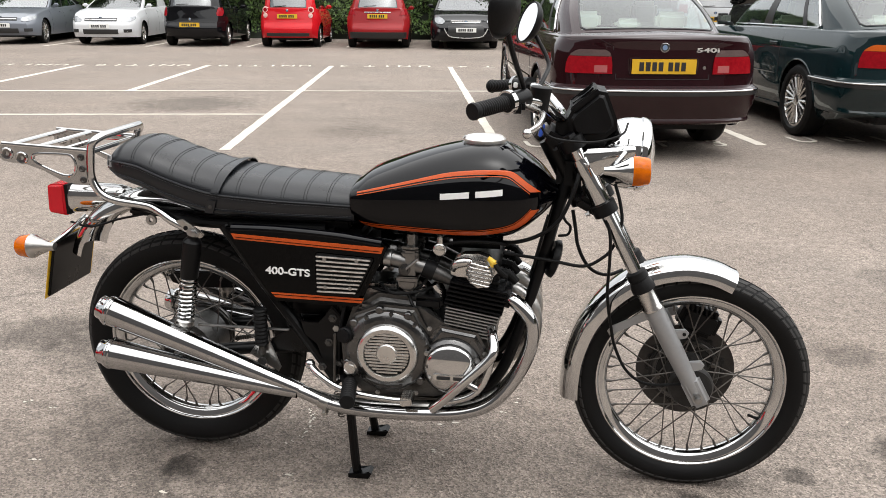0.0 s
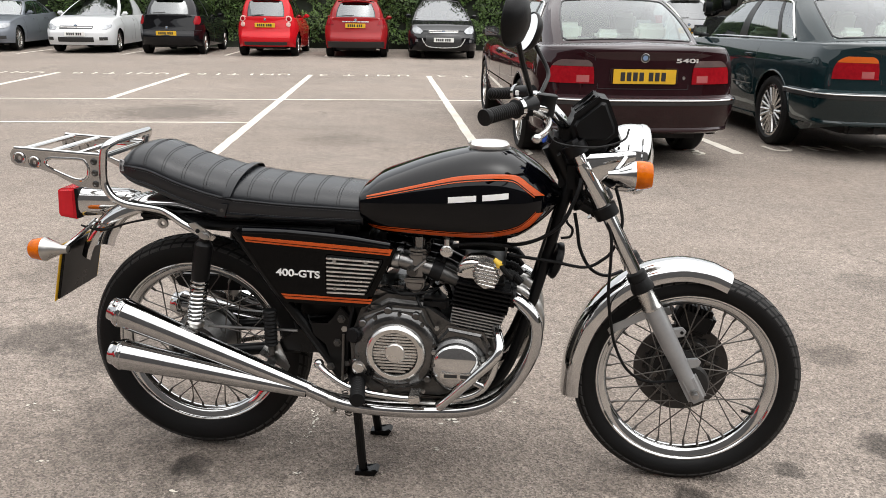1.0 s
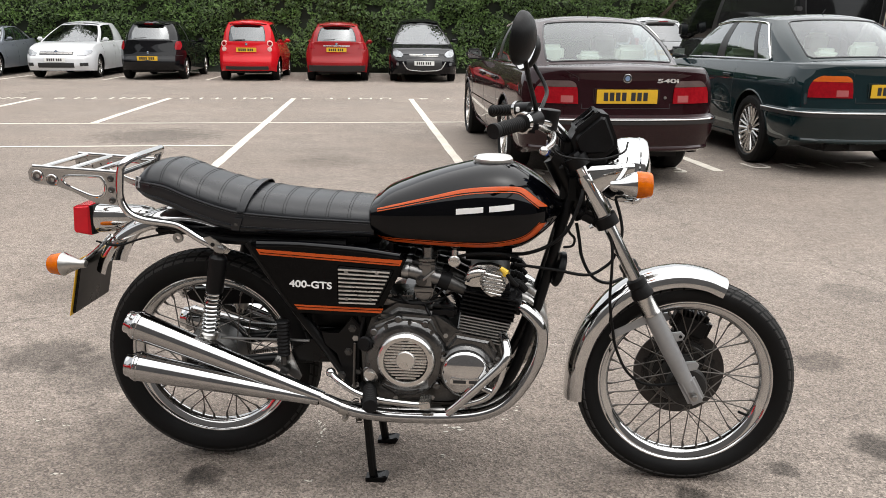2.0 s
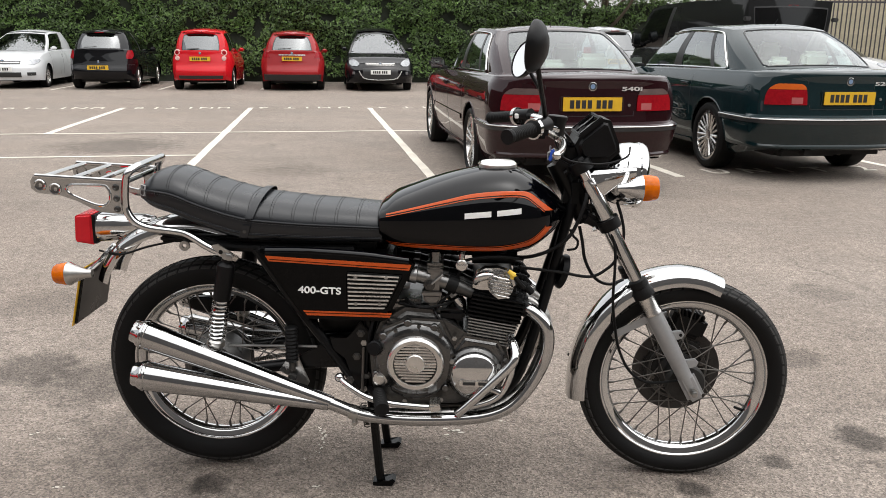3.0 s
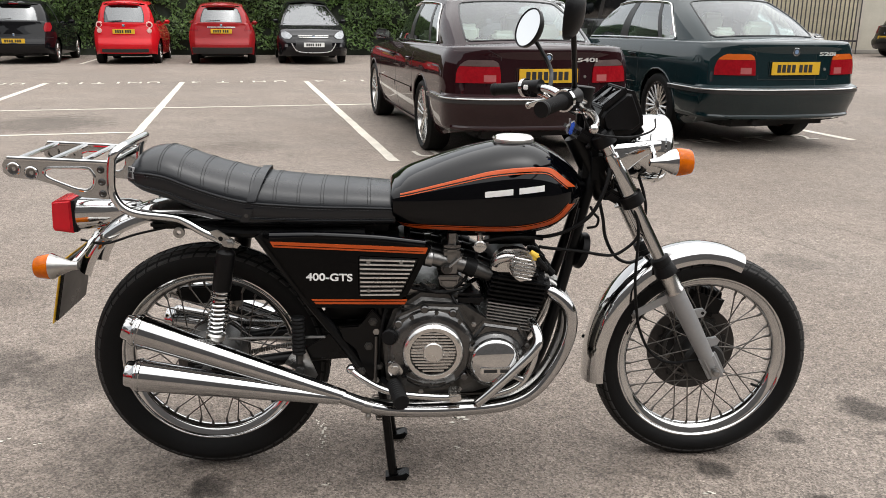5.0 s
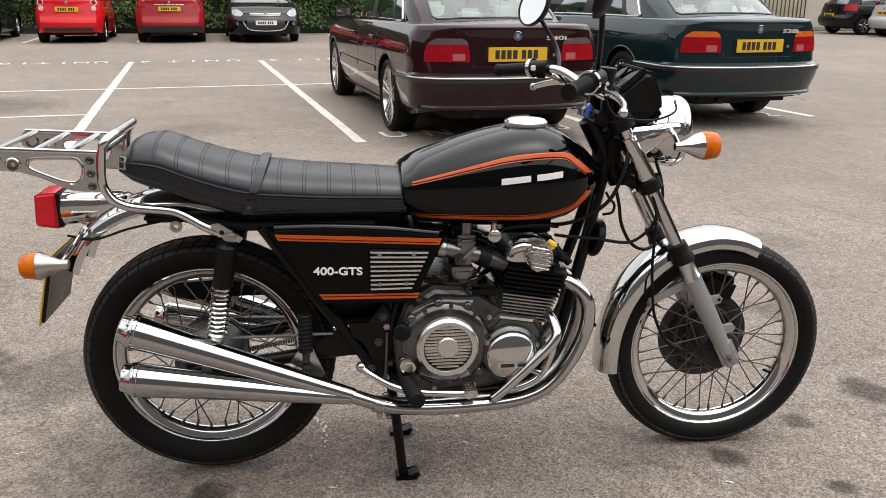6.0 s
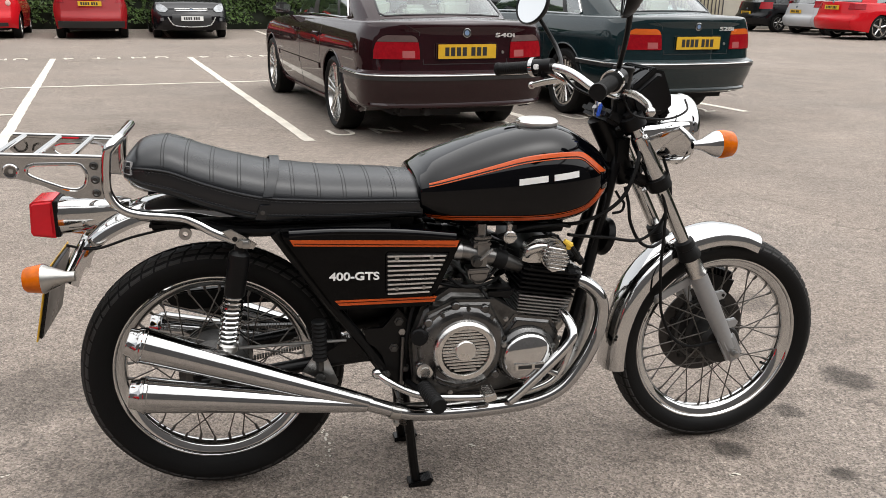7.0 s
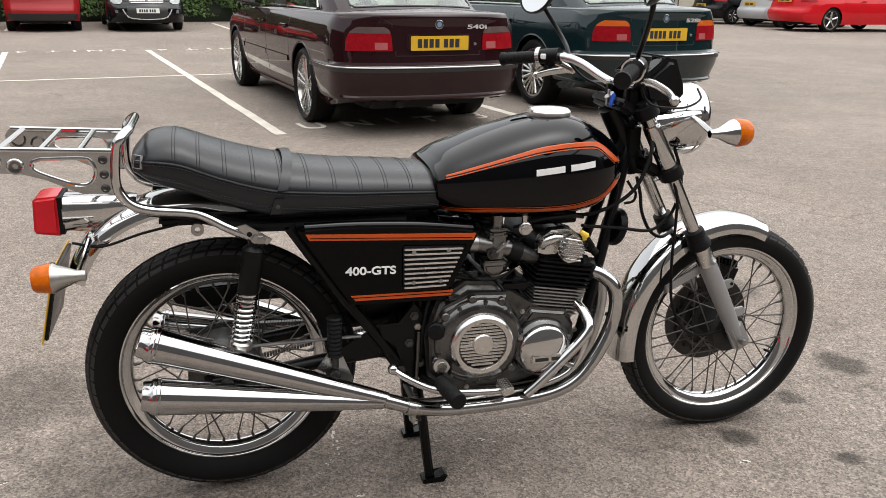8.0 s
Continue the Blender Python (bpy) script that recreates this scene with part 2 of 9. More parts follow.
def ring_shape(bm, prof, origin, axis, n=48):
    """A turned closed ring: the profile is a closed loop of (distance along the axis, radius)."""
    o, d = Vector(origin), Vector(axis).normalized()
    u = d.cross(V(0, 0, 1) if abs(d.z) < 0.9 else V(1, 0, 0)).normalized()
    w = d.cross(u)
    rings = []
    for k in range(n):
        a = 2 * math.pi * k / n
        rings.append([bm.verts.new(o + d * h + (u * math.cos(a) + w * math.sin(a)) * r) for h, r in prof])
    m = len(prof)
    for k in range(n):
        a, b = rings[k], rings[(k + 1) % n]
        for i in range(m):
            j = (i + 1) % m
            bm.faces.new((a[i], a[j], b[j], b[i]))
    return bm


def box(bm, c, s, bev=0.0, rot=None, seg=2):
    m = Matrix.Translation(c) @ (rot.to_4x4() if rot is not None else Matrix()) @ Matrix.Diagonal((*s, 1))
    made = bmesh.ops.create_cube(bm, size=1.0, matrix=m)["verts"]
    if bev:
        edges = {e for v in made for e in v.link_edges}
        bmesh.ops.bevel(bm, geom=list(edges), offset=bev, segments=seg, affect="EDGES", clamp_overlap=True)
    return bm


def prism(bm, poly, y0, y1, bev=0.0, seg=2):
    """A plate: a polygon of (x, z) from y0 to y1."""
    a = [bm.verts.new((x, y0, z)) for x, z in poly]
    b = [bm.verts.new((x, y1, z)) for x, z in poly]
    fs = [bm.faces.new(a), bm.faces.new(b)]
    n = len(poly)
    for i in range(n):
        fs.append(bm.faces.new((a[i], a[(i + 1) % n], b[(i + 1) % n], b[i])))
    if bev:
        edges = list({e for e in fs[0].edges} | {e for e in fs[1].edges})
        bmesh.ops.bevel(bm, geom=edges, offset=bev, segments=seg, affect="EDGES", clamp_overlap=True)
    return bm


def sheet(bm, rows):
    """A surface through a grid of points."""
    vs = [[bm.verts.new(p) for p in r] for r in rows]
    for a, b in zip(vs, vs[1:]):
        for i in range(len(a) - 1):
            bm.faces.new((a[i], a[i + 1], b[i + 1], b[i]))
    return bm


def slab(bm, rows, d):
    """A surface through a grid of points with a thickness along the vector d."""
    d = Vector(d)
    top = [[bm.verts.new(Vector(p)) for p in r] for r in rows]
    bot = [[bm.verts.new(Vector(p) - d) for p in r] for r in rows]
    n, m = len(rows), len(rows[0])
    for i in range(n - 1):
        for j in range(m - 1):
            bm.faces.new((top[i][j], top[i][j + 1], top[i + 1][j + 1], top[i + 1][j]))
            bm.faces.new((bot[i][j], bot[i + 1][j], bot[i + 1][j + 1], bot[i][j + 1]))
    for i in range(n - 1):
        for j in (0, m - 1):
            bm.faces.new((top[i][j], top[i + 1][j], bot[i + 1][j], bot[i][j]))
    for j in range(m - 1):
        for i in (0, n - 1):
            bm.faces.new((top[i][j], top[i][j + 1], bot[i][j + 1], bot[i][j]))
    return bm


def lettering(text, size, depth=0.002, bold=0.0):
    """A bmesh of words in the built-in font, lying in the xy plane, centred."""
    cu = bpy.data.curves.new("words", "FONT")
    cu.offset = bold
    cu.body, cu.size, cu.extrude, cu.align_x, cu.align_y = text, size, depth, "CENTER", "CENTER"
    ob = bpy.data.objects.new("words", cu)
    me = bpy.data.meshes.new_from_object(ob)
    bm = bmesh.new()
    bm.from_mesh(me)
    bpy.data.objects.remove(ob)
    bpy.data.curves.remove(cu)
    bpy.data.meshes.remove(me)
    return bm


def B():
    return bmesh.new()


# ---- the car park ----
def asphalt():
    m = bpy.data.materials.new("old tarmac")
    m.use_nodes = True
    n, l = m.node_tree.nodes, m.node_tree.links
    b = n["Principled BSDF"]
    pos = n.new("ShaderNodeNewGeometry").outputs["Position"]

    def noise_tex(scale, detail=4.0, rough=0.5):
        t = n.new("ShaderNodeTexNoise")
        t.inputs["Scale"].default_value, t.inputs["Detail"].default_value, t.inputs["Roughness"].default_value = scale, detail, rough
        l.new(pos, t.inputs["Vector"])
        return t.outputs["Fac"]

    def ramp(src, a, b_, lo, hi):
        r = n.new("ShaderNodeMapRange")
        r.inputs["From Min"].default_value, r.inputs["From Max"].default_value = a, b_
        r.inputs["To Min"].default_value, r.inputs["To Max"].default_value = lo, hi
        l.new(src, r.inputs["Value"])
        return r.outputs[0]

    def op(kind, a, b_):
        o = n.new("ShaderNodeMath")
        o.operation = kind
        for i, s in enumerate((a, b_)):
            if isinstance(s, (int, float)):
                o.inputs[i].default_value = s
            else:
                l.new(s, o.inputs[i])
        return o.outputs[0]

    chips = n.new("ShaderNodeTexVoronoi")
    chips.inputs["Scale"].default_value = 190
    l.new(pos, chips.inputs["Vector"])
    sep = n.new("ShaderNodeSeparateColor")
    l.new(chips.outputs["Color"], sep.inputs[0])
    chip = op("ADD", ramp(sep.outputs[0], 0.0, 1.0, 0.52, 1.4), op("MULTIPLY", op("GREATER_THAN", sep.outputs[1], 0.955), 0.4))
    broad = ramp(noise_tex(0.35, 5), 0.35, 0.65, 0.9, 1.09)
    patch = ramp(noise_tex(2.2, 6, 0.6), 0.35, 0.68, 0.91, 1.08)
    grain = ramp(noise_tex(60, 3), 0.3, 0.7, 0.85, 1.15)
    mottle = ramp(noise_tex(17, 5, 0.65), 0.32, 0.68, 0.82, 1.14)
    # fine wandering cracks, only in some places
    shift = n.new("ShaderNodeVectorMath")
    shift.operation = "MULTIPLY_ADD"
    wander = n.new("ShaderNodeTexNoise")
    wander.inputs["Scale"].default_value, wander.inputs["Detail"].default_value = 3.2, 5
    l.new(pos, wander.inputs["Vector"])
    l.new(wander.outputs["Color"], shift.inputs[0])
    shift.inputs[1].default_value = (0.5, 0.5, 0.0)
    l.new(pos, shift.inputs[2])
    cells = n.new("ShaderNodeTexVoronoi")
    cells.feature = "DISTANCE_TO_EDGE"
    cells.inputs["Scale"].default_value = 0.85
    l.new(shift.outputs[0], cells.inputs["Vector"])
    where = ramp(noise_tex(0.7, 3), 0.5, 0.62, 0.0, 0.32)
    crack = op("SUBTRACT", 1.0, op("MULTIPLY", ramp(cells.outputs["Distance"], 0.002, 0.01, 1.0, 0.0), where))
    v = op("MULTIPLY", op("MULTIPLY", op("MULTIPLY", chip, broad), op("MULTIPLY", patch, grain)), op("MULTIPLY", mottle, crack))
    # oil stains, worn dark marks and broad darker patches: place x, y, radius, strength
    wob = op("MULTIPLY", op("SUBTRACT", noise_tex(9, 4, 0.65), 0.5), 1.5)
    for x, y, r, k in DARK_MARKS:
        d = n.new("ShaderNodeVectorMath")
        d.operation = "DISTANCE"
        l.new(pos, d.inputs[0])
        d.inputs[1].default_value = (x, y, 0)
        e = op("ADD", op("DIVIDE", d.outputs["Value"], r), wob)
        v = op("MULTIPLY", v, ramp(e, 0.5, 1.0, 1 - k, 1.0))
    col = n.new("ShaderNodeMix")
    col.data_type = "RGBA"
    col.inputs[6].default_value, col.inputs[7].default_value = (0.225, 0.183, 0.151, 1), (0.227, 0.197, 0.172, 1)
    l.new(noise_tex(0.8, 4), col.inputs["Factor"])
    sc = n.new("ShaderNodeVectorMath")
    sc.operation = "SCALE"
    l.new(col.outputs[2], sc.inputs[0])
    l.new(v, sc.inputs["Scale"])
    l.new(sc.outputs[0], b.inputs["Base Color"])
    b.inputs["Roughness"].default_value = 0.85
    b.inputs["Specular IOR Level"].default_value = 0.3
    bp = n.new("ShaderNodeBump")
    bp.inputs["Strength"].default_value, bp.inputs["Distance"].default_value = 0.8, 0.004
    l.new(op("ADD", chips.outputs["Distance"], op("MULTIPLY", noise_tex(60, 3), 0.6)), bp.inputs["Height"])
    l.new(bp.outputs[0], b.inputs["Normal"])
    return m


# the broad weak patches near the motorcycle simply darken the tarmac
DARK_MARKS = [(-0.01, -0.135, 0.075, 0.6), (1.395, -0.11, 0.065, 0.7), (2.03, 0.24, 0.11, 0.62), (1.69, 0.07, 0.055, 0.6), (1.63, -0.28, 0.045, 0.65),
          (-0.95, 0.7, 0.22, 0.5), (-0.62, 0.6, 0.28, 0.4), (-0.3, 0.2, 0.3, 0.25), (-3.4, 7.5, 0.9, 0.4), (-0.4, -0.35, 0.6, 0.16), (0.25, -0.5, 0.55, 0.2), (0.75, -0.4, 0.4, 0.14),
          (2.1, 0.94, 0.14, 0.35), (-1.3, 1.5, 0.3, 0.25), (-0.9, 5.8, 0.5, 0.22), (2.6, 1.9, 0.2, 0.25)]
TARMAC = asphalt()

bm = B()
xs = [-400, -60, -25, -10, -4, 0, 4, 10, 25, 60, 400]
sheet(bm, [[(x, y, 0) for x in xs] for y in xs])
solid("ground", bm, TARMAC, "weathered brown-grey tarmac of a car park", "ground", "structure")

ROW = V(math.cos(radians(11.9)), math.sin(radians(11.9)), 0)


def line(a, b, w):
    """A painted bay line from a to b, 4 mm thick with uneven edges."""
    a, b = V(*a, 0), V(*b, 0)
    d = (b - a).normalized()
    s = V(-d.y, d.x, 0)
    k = max(int((b - a).length / 0.12), 2)
    rows = []
    for i in range(k + 1):
        p = a + (b - a) * i / k
        j1, j2 = random.uniform(-0.006, 0.006), random.uniform(-0.006, 0.006)
        h = 0.004 if w > 0.08 else 0.0055
        rows.append([p - s * (w / 2 + j1) + V(0, 0, h), p + s * (w / 2 + j2) + V(0, 0, h)])
    bm = B()
    slab(bm, rows, (0, 0, 0.003))
    return solid("bay_line", bm, LINE_PAINT, "worn white painted bay line on the tarmac", "road marking", "structure")


A_FAR, B_FAR, C_FAR = (-5.46, 12.93), (-3.215, 13.3), (-1.03, 13.6)
B_NEAR, C_NEAR, D_NEAR, E_NEAR = (-1.795, 4.6), (0.526, 4.99), (2.83, 5.7), (5.34, 6.26)
line(B_NEAR, B_FAR, 0.092)
line(C_NEAR, C_FAR, 0.092)
line(D_NEAR, (1.2, 13.95), 0.1)
line(E_NEAR, (3.5, 14.5), 0.1)
line((-4.81 + 0.03, 8.64), A_FAR, 0.1)
line((-7.0, 8.15), (-7.72, 12.48), 0.1)
line((-14.0, 6.72), (0.26, 9.66), 0.07)
line((-14.0, 4.35), (-2.2, 6.77), 0.07)
for i in range(9):
    p = V(-14.15, 17.0, 0) + ROW * (2.5 * i)
    line((p.x, p.y), (p.x - 0.42, p.y + 2.9), 0.09)


def ground_words(text, first, angle, length, stops, size=0.36, stretch=1.2):
    """Bay lettering: each character stands alone along the bay's end."""
    d = V(math.cos(radians(angle)), math.sin(radians(angle)), 0)
    whole = B()
    for ch, k in zip(text, stops):
        bm = lettering(ch, size, 0.002, 0.002)
        bmesh.ops.scale(bm, vec=(1, stretch, 1), verts=bm.verts)
        bm.transform(Matrix.Translation((length * k, 0, 0)))
        me = bpy.data.meshes.new("letter")
        bm.to_mesh(me)
        bm.free()
        whole.from_mesh(me)
        bpy.data.meshes.remove(me)
    ob = solid("bay_lettering", whole, LINE_PAINT, "worn white bay lettering painted on the tarmac", "road marking", "structure")
    ob.matrix_world = pose(first[0], first[1], 0.0045, 0, 0, angle)


TEN, ONE = (0.0, 0.21, 0.395, 0.61, 0.8, 1.0), (0.0, 0.25, 0.46, 0.68, 1.0)
for k, (word, stops) in enumerate((("UNIT10", TEN), ("UNIT10", TEN), ("UNIT10", TEN), ("UNIT4", ONE), ("UNIT4", ONE))):
    ground_words(word, (-8.06 + 2.18 * k, 12.4 + 0.41 * k), 191.9, 1.5, stops)
ground_words("UNIT3", (0.83, 5.36), 11.9, 1.65, ONE)
ground_words("UNIT2", (3.29, 6.07), 11.9, 1.65, ONE)


def scuff(x, y, r, seed):
    """A thin flake of spilt white paint."""
    random.seed(seed)
    bm = B()
    for _ in range(random.randint(3, 6)):
        cx, cy, rr = x + random.gauss(0, r * 0.7), y + random.gauss(0, r * 0.35), r * random.uniform(0.18, 0.5)
        ring = [bm.verts.new((cx + math.cos(a) * rr * random.uniform(0.5, 1.2), cy + math.sin(a) * rr * 0.6 * random.uniform(0.5, 1.2), 0.0015)) for a in [k * 0.7 for k in range(9)]]
        bm.faces.new(ring)
    ob = solid("paint_mark", bm, LINE_PAINT, "small white paint mark on the tarmac", "road marking", "structure")
    return ob


for i, (x, y, r) in enumerate([(0.71, 0.24, 0.035), (0.69, 0.04, 0.014), (0.86, 0.31, 0.015), (0.8, 0.07, 0.008), (1.34, -0.23, 0.02), (0.3, -0.14, 0.015), (0.01, -0.27, 0.02),
                               (-0.43, -0.17, 0.015), (1.05, 1.02, 0.02), (0.92, 0.4, 0.02), (-0.68, 0.15, 0.015), (-0.56, 0.13, 0.012), (0.45, 0.29, 0.015)]):
    scuff(x, y, r, 40 + i)
random.seed(77)
bm = B()
path = [V(0.24, 0.25, 0.0012), V(0.27, 0.2, 0.0012), V(0.275, 0.12, 0.0012), V(0.27, 0.06, 0.0012), V(0.24, 0.02, 0.0012)]
pts = spline(path, 8)
for a, b in zip(pts, pts[1:]):
    if random.random() < 0.75:
        d = (b - a).normalized()
        s_ = V(-d.y, d.x, 0) * random.uniform(0.001, 0.004)
        j = V(random.gauss(0, 0.004), random.gauss(0, 0.003), 0)
        bm.faces.new([bm.verts.new(q + j) for q in (a - s_, b - s_, b + s_, a + s_)])
solid("chalk_mark", bm, LINE_PAINT, "faint white curved chalk mark on the tarmac", "road marking", "structure")


# ---- greenery ----
def leaf_object(name, spots, size, material, label, category):
    """Leaves straight from coordinates, which is quick for many."""
    co, fc = [], []
    for p, nrm in spots:
        s = size * random.uniform(0.55, 1.45)
        t = Vector((random.gauss(0, 1), random.gauss(0, 1), random.gauss(0, 1)))
        nn = (nrm + t * 0.55).normalized()
        u = nn.cross(V(random.uniform(-1, 1), random.uniform(-1, 1), random.uniform(-1, 1))).normalized()
        w = nn.cross(u) * (s * 0.48)
        k = len(co)
        co += [p - u * s, p + w + nn * s * 0.2, p + u * s, p - w + nn * s * 0.2]
        fc += [(k, k + 1, k + 2), (k, k + 2, k + 3)]
    me = bpy.data.meshes.new(name)
    me.from_pydata([tuple(c) for c in co], [], fc)
    me.materials.append(material)
    return tagged(new(name, me), label, category, "", "stuff")


HEDGE_A, HEDGE_B = V(-23, 20.6, 0), V(4.4, 24.4, 0)


def hedge(a, b, height, thick, count, name, label, size, seed, leaf=HEDGE_LEAF):
    random.seed(seed)
    d = (b - a)
    length = d.length
    d.normalize()
    s = V(d.y, -d.x, 0)
    def bulge(u, z):
        q = V(u * 0.6, z * 0.9, seed)
        return 0.32 * noise.noise(q) + 0.18 * noise.noise(q * 2.7) + 0.1 * noise.noise(q * 6)
    def top(u):
        return height + 0.35 * noise.noise(V(u * 0.5, seed, 1.3)) + 0.2 * noise.noise(V(u * 1.7, seed, 4))
    rows = []
    nu, nz = int(length / 0.35), 14
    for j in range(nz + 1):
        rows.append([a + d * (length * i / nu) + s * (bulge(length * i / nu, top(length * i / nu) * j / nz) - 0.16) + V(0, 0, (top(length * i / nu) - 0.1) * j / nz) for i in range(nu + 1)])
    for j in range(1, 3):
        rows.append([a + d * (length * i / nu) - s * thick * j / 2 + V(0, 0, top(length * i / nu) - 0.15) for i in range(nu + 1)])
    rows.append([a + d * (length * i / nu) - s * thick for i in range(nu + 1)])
    # near-black core sheet stands in for the shade between the leaves
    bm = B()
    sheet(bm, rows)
    core = solid(name, bm, HEDGE_CORE, label, "hedge", "", angle=180)
    spots = []
    while len(spots) < count:
        u, z = random.uniform(0, length), random.uniform(0.03, 1) ** 0.9
        zz = z * top(u)
        g = noise.noise(V(u * 1.6, zz * 1.9, seed + 7)) + 0.5 * noise.noise(V(u * 4, zz * 4, seed + 3))
        if g < -0.42 or (zz < 0.4 and random.random() < 0.4):
            continue
        p = a + d * u + s * (bulge(u, zz) + random.uniform(-0.15, 0.1) + 0.12 * g) + V(0, 0, zz)
        spots.append((p, (s + V(0, 0, 0.5)).normalized()))
    for _ in range(count // 12):
        u = random.uniform(0, length)
        spots.append((a + d * u - s * random.uniform(-0.1, thick) + V(0, 0, top(u) + random.gauss(0, 0.1)), V(0, 0, 1)))
    ob = leaf_object("leaves", spots, size, leaf, "", "")
    ob.parent = core
    ob["label"] = "dense dark green hedge leaves"
    return core


hedge(HEDGE_A, HEDGE_B, 3.9, 1.2, 80000, "hedge", "tall dense dark green hedge behind the far parking bays", 0.047, 5)


def tree(name, base, height, spread, count, seed, label):
    random.seed(seed)
    root = thing(name, pose(*base), label, "tree")
    bm = B()
    tips = []
    h0 = height * 0.38
    tube(bm, spline([(0, 0, -0.05), (0.05, 0.02, h0 * 0.5), (0.0, 0.05, h0), (0.08, 0.0, height * 0.75)], 4), [0.2 * (1 - i / 16) + 0.03 for i in range(13)], 8)
    for i in range(9):
        a, z = i * 2.4 + random.uniform(-0.3, 0.3), h0 * random.uniform(0.6, 1.6)
        tip = V(math.cos(a) * spread * random.uniform(0.5, 0.9), math.sin(a) * spread * random.uniform(0.5, 0.9), z + height * random.uniform(0.12, 0.42))
        mid = V(tip.x * 0.5, tip.y * 0.5, z + (tip.z - z) * 0.35)
        path = spline([(0, 0, z), mid, tip], 4)
        tube(bm, path, [0.075 * (1 - k / 10) for k in range(len(path))], 6)
        tips.append(tip)
    part("trunk", bm, BARK, root)
    clumps = [(t + V(random.gauss(0, 0.5), random.gauss(0, 0.5), random.gauss(0, 0.5)), random.uniform(0.5, 1.1)) for t in tips for _ in range(5)]
    spots = []
    for _ in range(count):
        c, r = random.choice(clumps)
        q = Vector((random.gauss(0, 1), random.gauss(0, 1), random.gauss(0, 0.8)))
        q = q.normalized() * r * random.uniform(0.55, 1.05)
        spots.append((c + q, q.normalized()))
    ob = leaf_object("crown", spots, 0.075, TREE_LEAF, "", "")
    ob.parent = root
    del ob["kind"]
    ob["label"] = "leafy green crown"
    return root


tree("tree", (5.6, 27.5, 0), 6.5, 2.6, 7000, 11, "broad green tree beyond the hedge end")
tree("tree", (9.5, 30.0, 0), 7.5, 3.0, 8000, 12, "tall green tree behind the parked van")
tree("tree", (1.5, 28.5, 0), 7.0, 2.8, 6000, 13, "leafy green tree above the hedge")
hedge(V(4.0, 26.0, 0), V(12.0, 31.0, 0), 2.6, 1.0, 9000, "hedge", "lighter green hedge beyond the parked van", 0.06, 9)
# unseen wall and trees, added out of view to darken reflections and horizon light
bm = B()
box(bm, (2, -13.2, 5.0), (58, 0.4, 10.0), 0.01)
solid("unseen_wall_south", bm, SCREEN_WALL, "plain unseen wall added to darken reflections", "wall", "structure")
# both tree screens stand out of view and only hold back low sky
hedge(V(-27, -15, 0), V(-25, 20, 0), 8.0, 1.5, 10000, "hedge", "unseen tall trees added to block low sky on the left", 0.14, 23, SCREEN_LEAF)
hedge(V(34, 30, 0), V(34, -15, 0), 8.0, 1.5, 10000, "hedge", "unseen tall trees added to block low sky on the right", 0.14, 25, SCREEN_LEAF)


# ---- vehicles ----
def cars_wheel(parent, x, y, side, r, rim_r, spokes, twin, rim_mat, width=0.2):
    """A road wheel: tyre with a rounded shoulder, dished rim, spokes and a hub."""
    o, ax = V(x, y, r), V(0, side, 0)
    bm = B()
    h = width / 2
    ring_shape(bm, [(h * 0.72, rim_r), (h * 0.95, rim_r + 0.02), (h, (r + rim_r) / 2), (h * 0.93, r - 0.018), (h * 0.72, r), (-h * 0.72, r), (-h, r - 0.03), (-h, rim_r)], o, ax, 40)
    wheel = part("wheel", bm, TYRE, parent, "black tyre on a road wheel")
    bm = B()
    ring_shape(bm, [(h * 0.8, rim_r + 0.006), (h * 0.82, rim_r - 0.012), (h * 0.55, rim_r - 0.022), (-h * 0.6, rim_r - 0.03), (-h * 0.6, rim_r)], o, ax, 40)
    rim = part("rim", bm, rim_mat, wheel)
    bm = B()
    for i in range(spokes):
        for tw in ((-0.15, 0.15) if twin else (0.0,)):
            a = 2 * math.pi * i / spokes + 0.3
            p0 = V(math.cos(a + tw * 2.4) * 0.05, 0, math.sin(a + tw * 2.4) * 0.05)
            p1 = V(math.cos(a + tw), 0, math.sin(a + tw)) * (rim_r - 0.022)
            w0 = 0.42 * rim_r * math.pi / spokes / (2 if twin else 1)
            w0 = min(max(w0, 0.005), 0.012 if twin else 0.016 if spokes > 5 else 0.03)
            tube(bm, [o + p0 + ax * h * 0.62, o + p1 + ax * h * 0.74], [w0 * 0.9, w0], 6, squash=1.0)
    lathe(bm, [(h * 0.45, 0.06), (h * 0.68, 0.055), (h * 0.74, 0.03), (h * 0.74, 0.0)], o, ax, 20)
    part("spokes", bm, rim_mat, wheel)
    bm = B()
    lathe(bm, [(-h * 0.5, rim_r - 0.03), (h * 0.2, rim_r - 0.03), (h * 0.25, 0.0)], o, ax, 28)
    part("brake", bm, DISC_DARK, wheel, "dark brake behind the spokes")
    return wheel


CAR_RED = mat("car lamp red", (0.25, 0.005, 0.01), 0.12, 0.0, var=0.2, scale=30, coat=0.0, spec=0.22)
LENS_PALE = mat("pale pink lens", (0.62, 0.4, 0.36), 0.2, 0.0, var=0.2, scale=30, spec=0.3)
CAR_LAMP = mat("car headlamp glass", (0.27, 0.28, 0.29), 0.12, 0.6, var=0.35, scale=14, fine=60, coat=0.3)
SMOKED_TOP = mat("smoked pale lens", (0.1, 0.07, 0.066), 0.2, 0.0, var=0.2, coat=0.1, spec=0.2)
LENS_DEEP_AMBER = mat("deep amber lens", (0.55, 0.1, 0.008), 0.2, 0.0, var=0.1, coat=0.6)
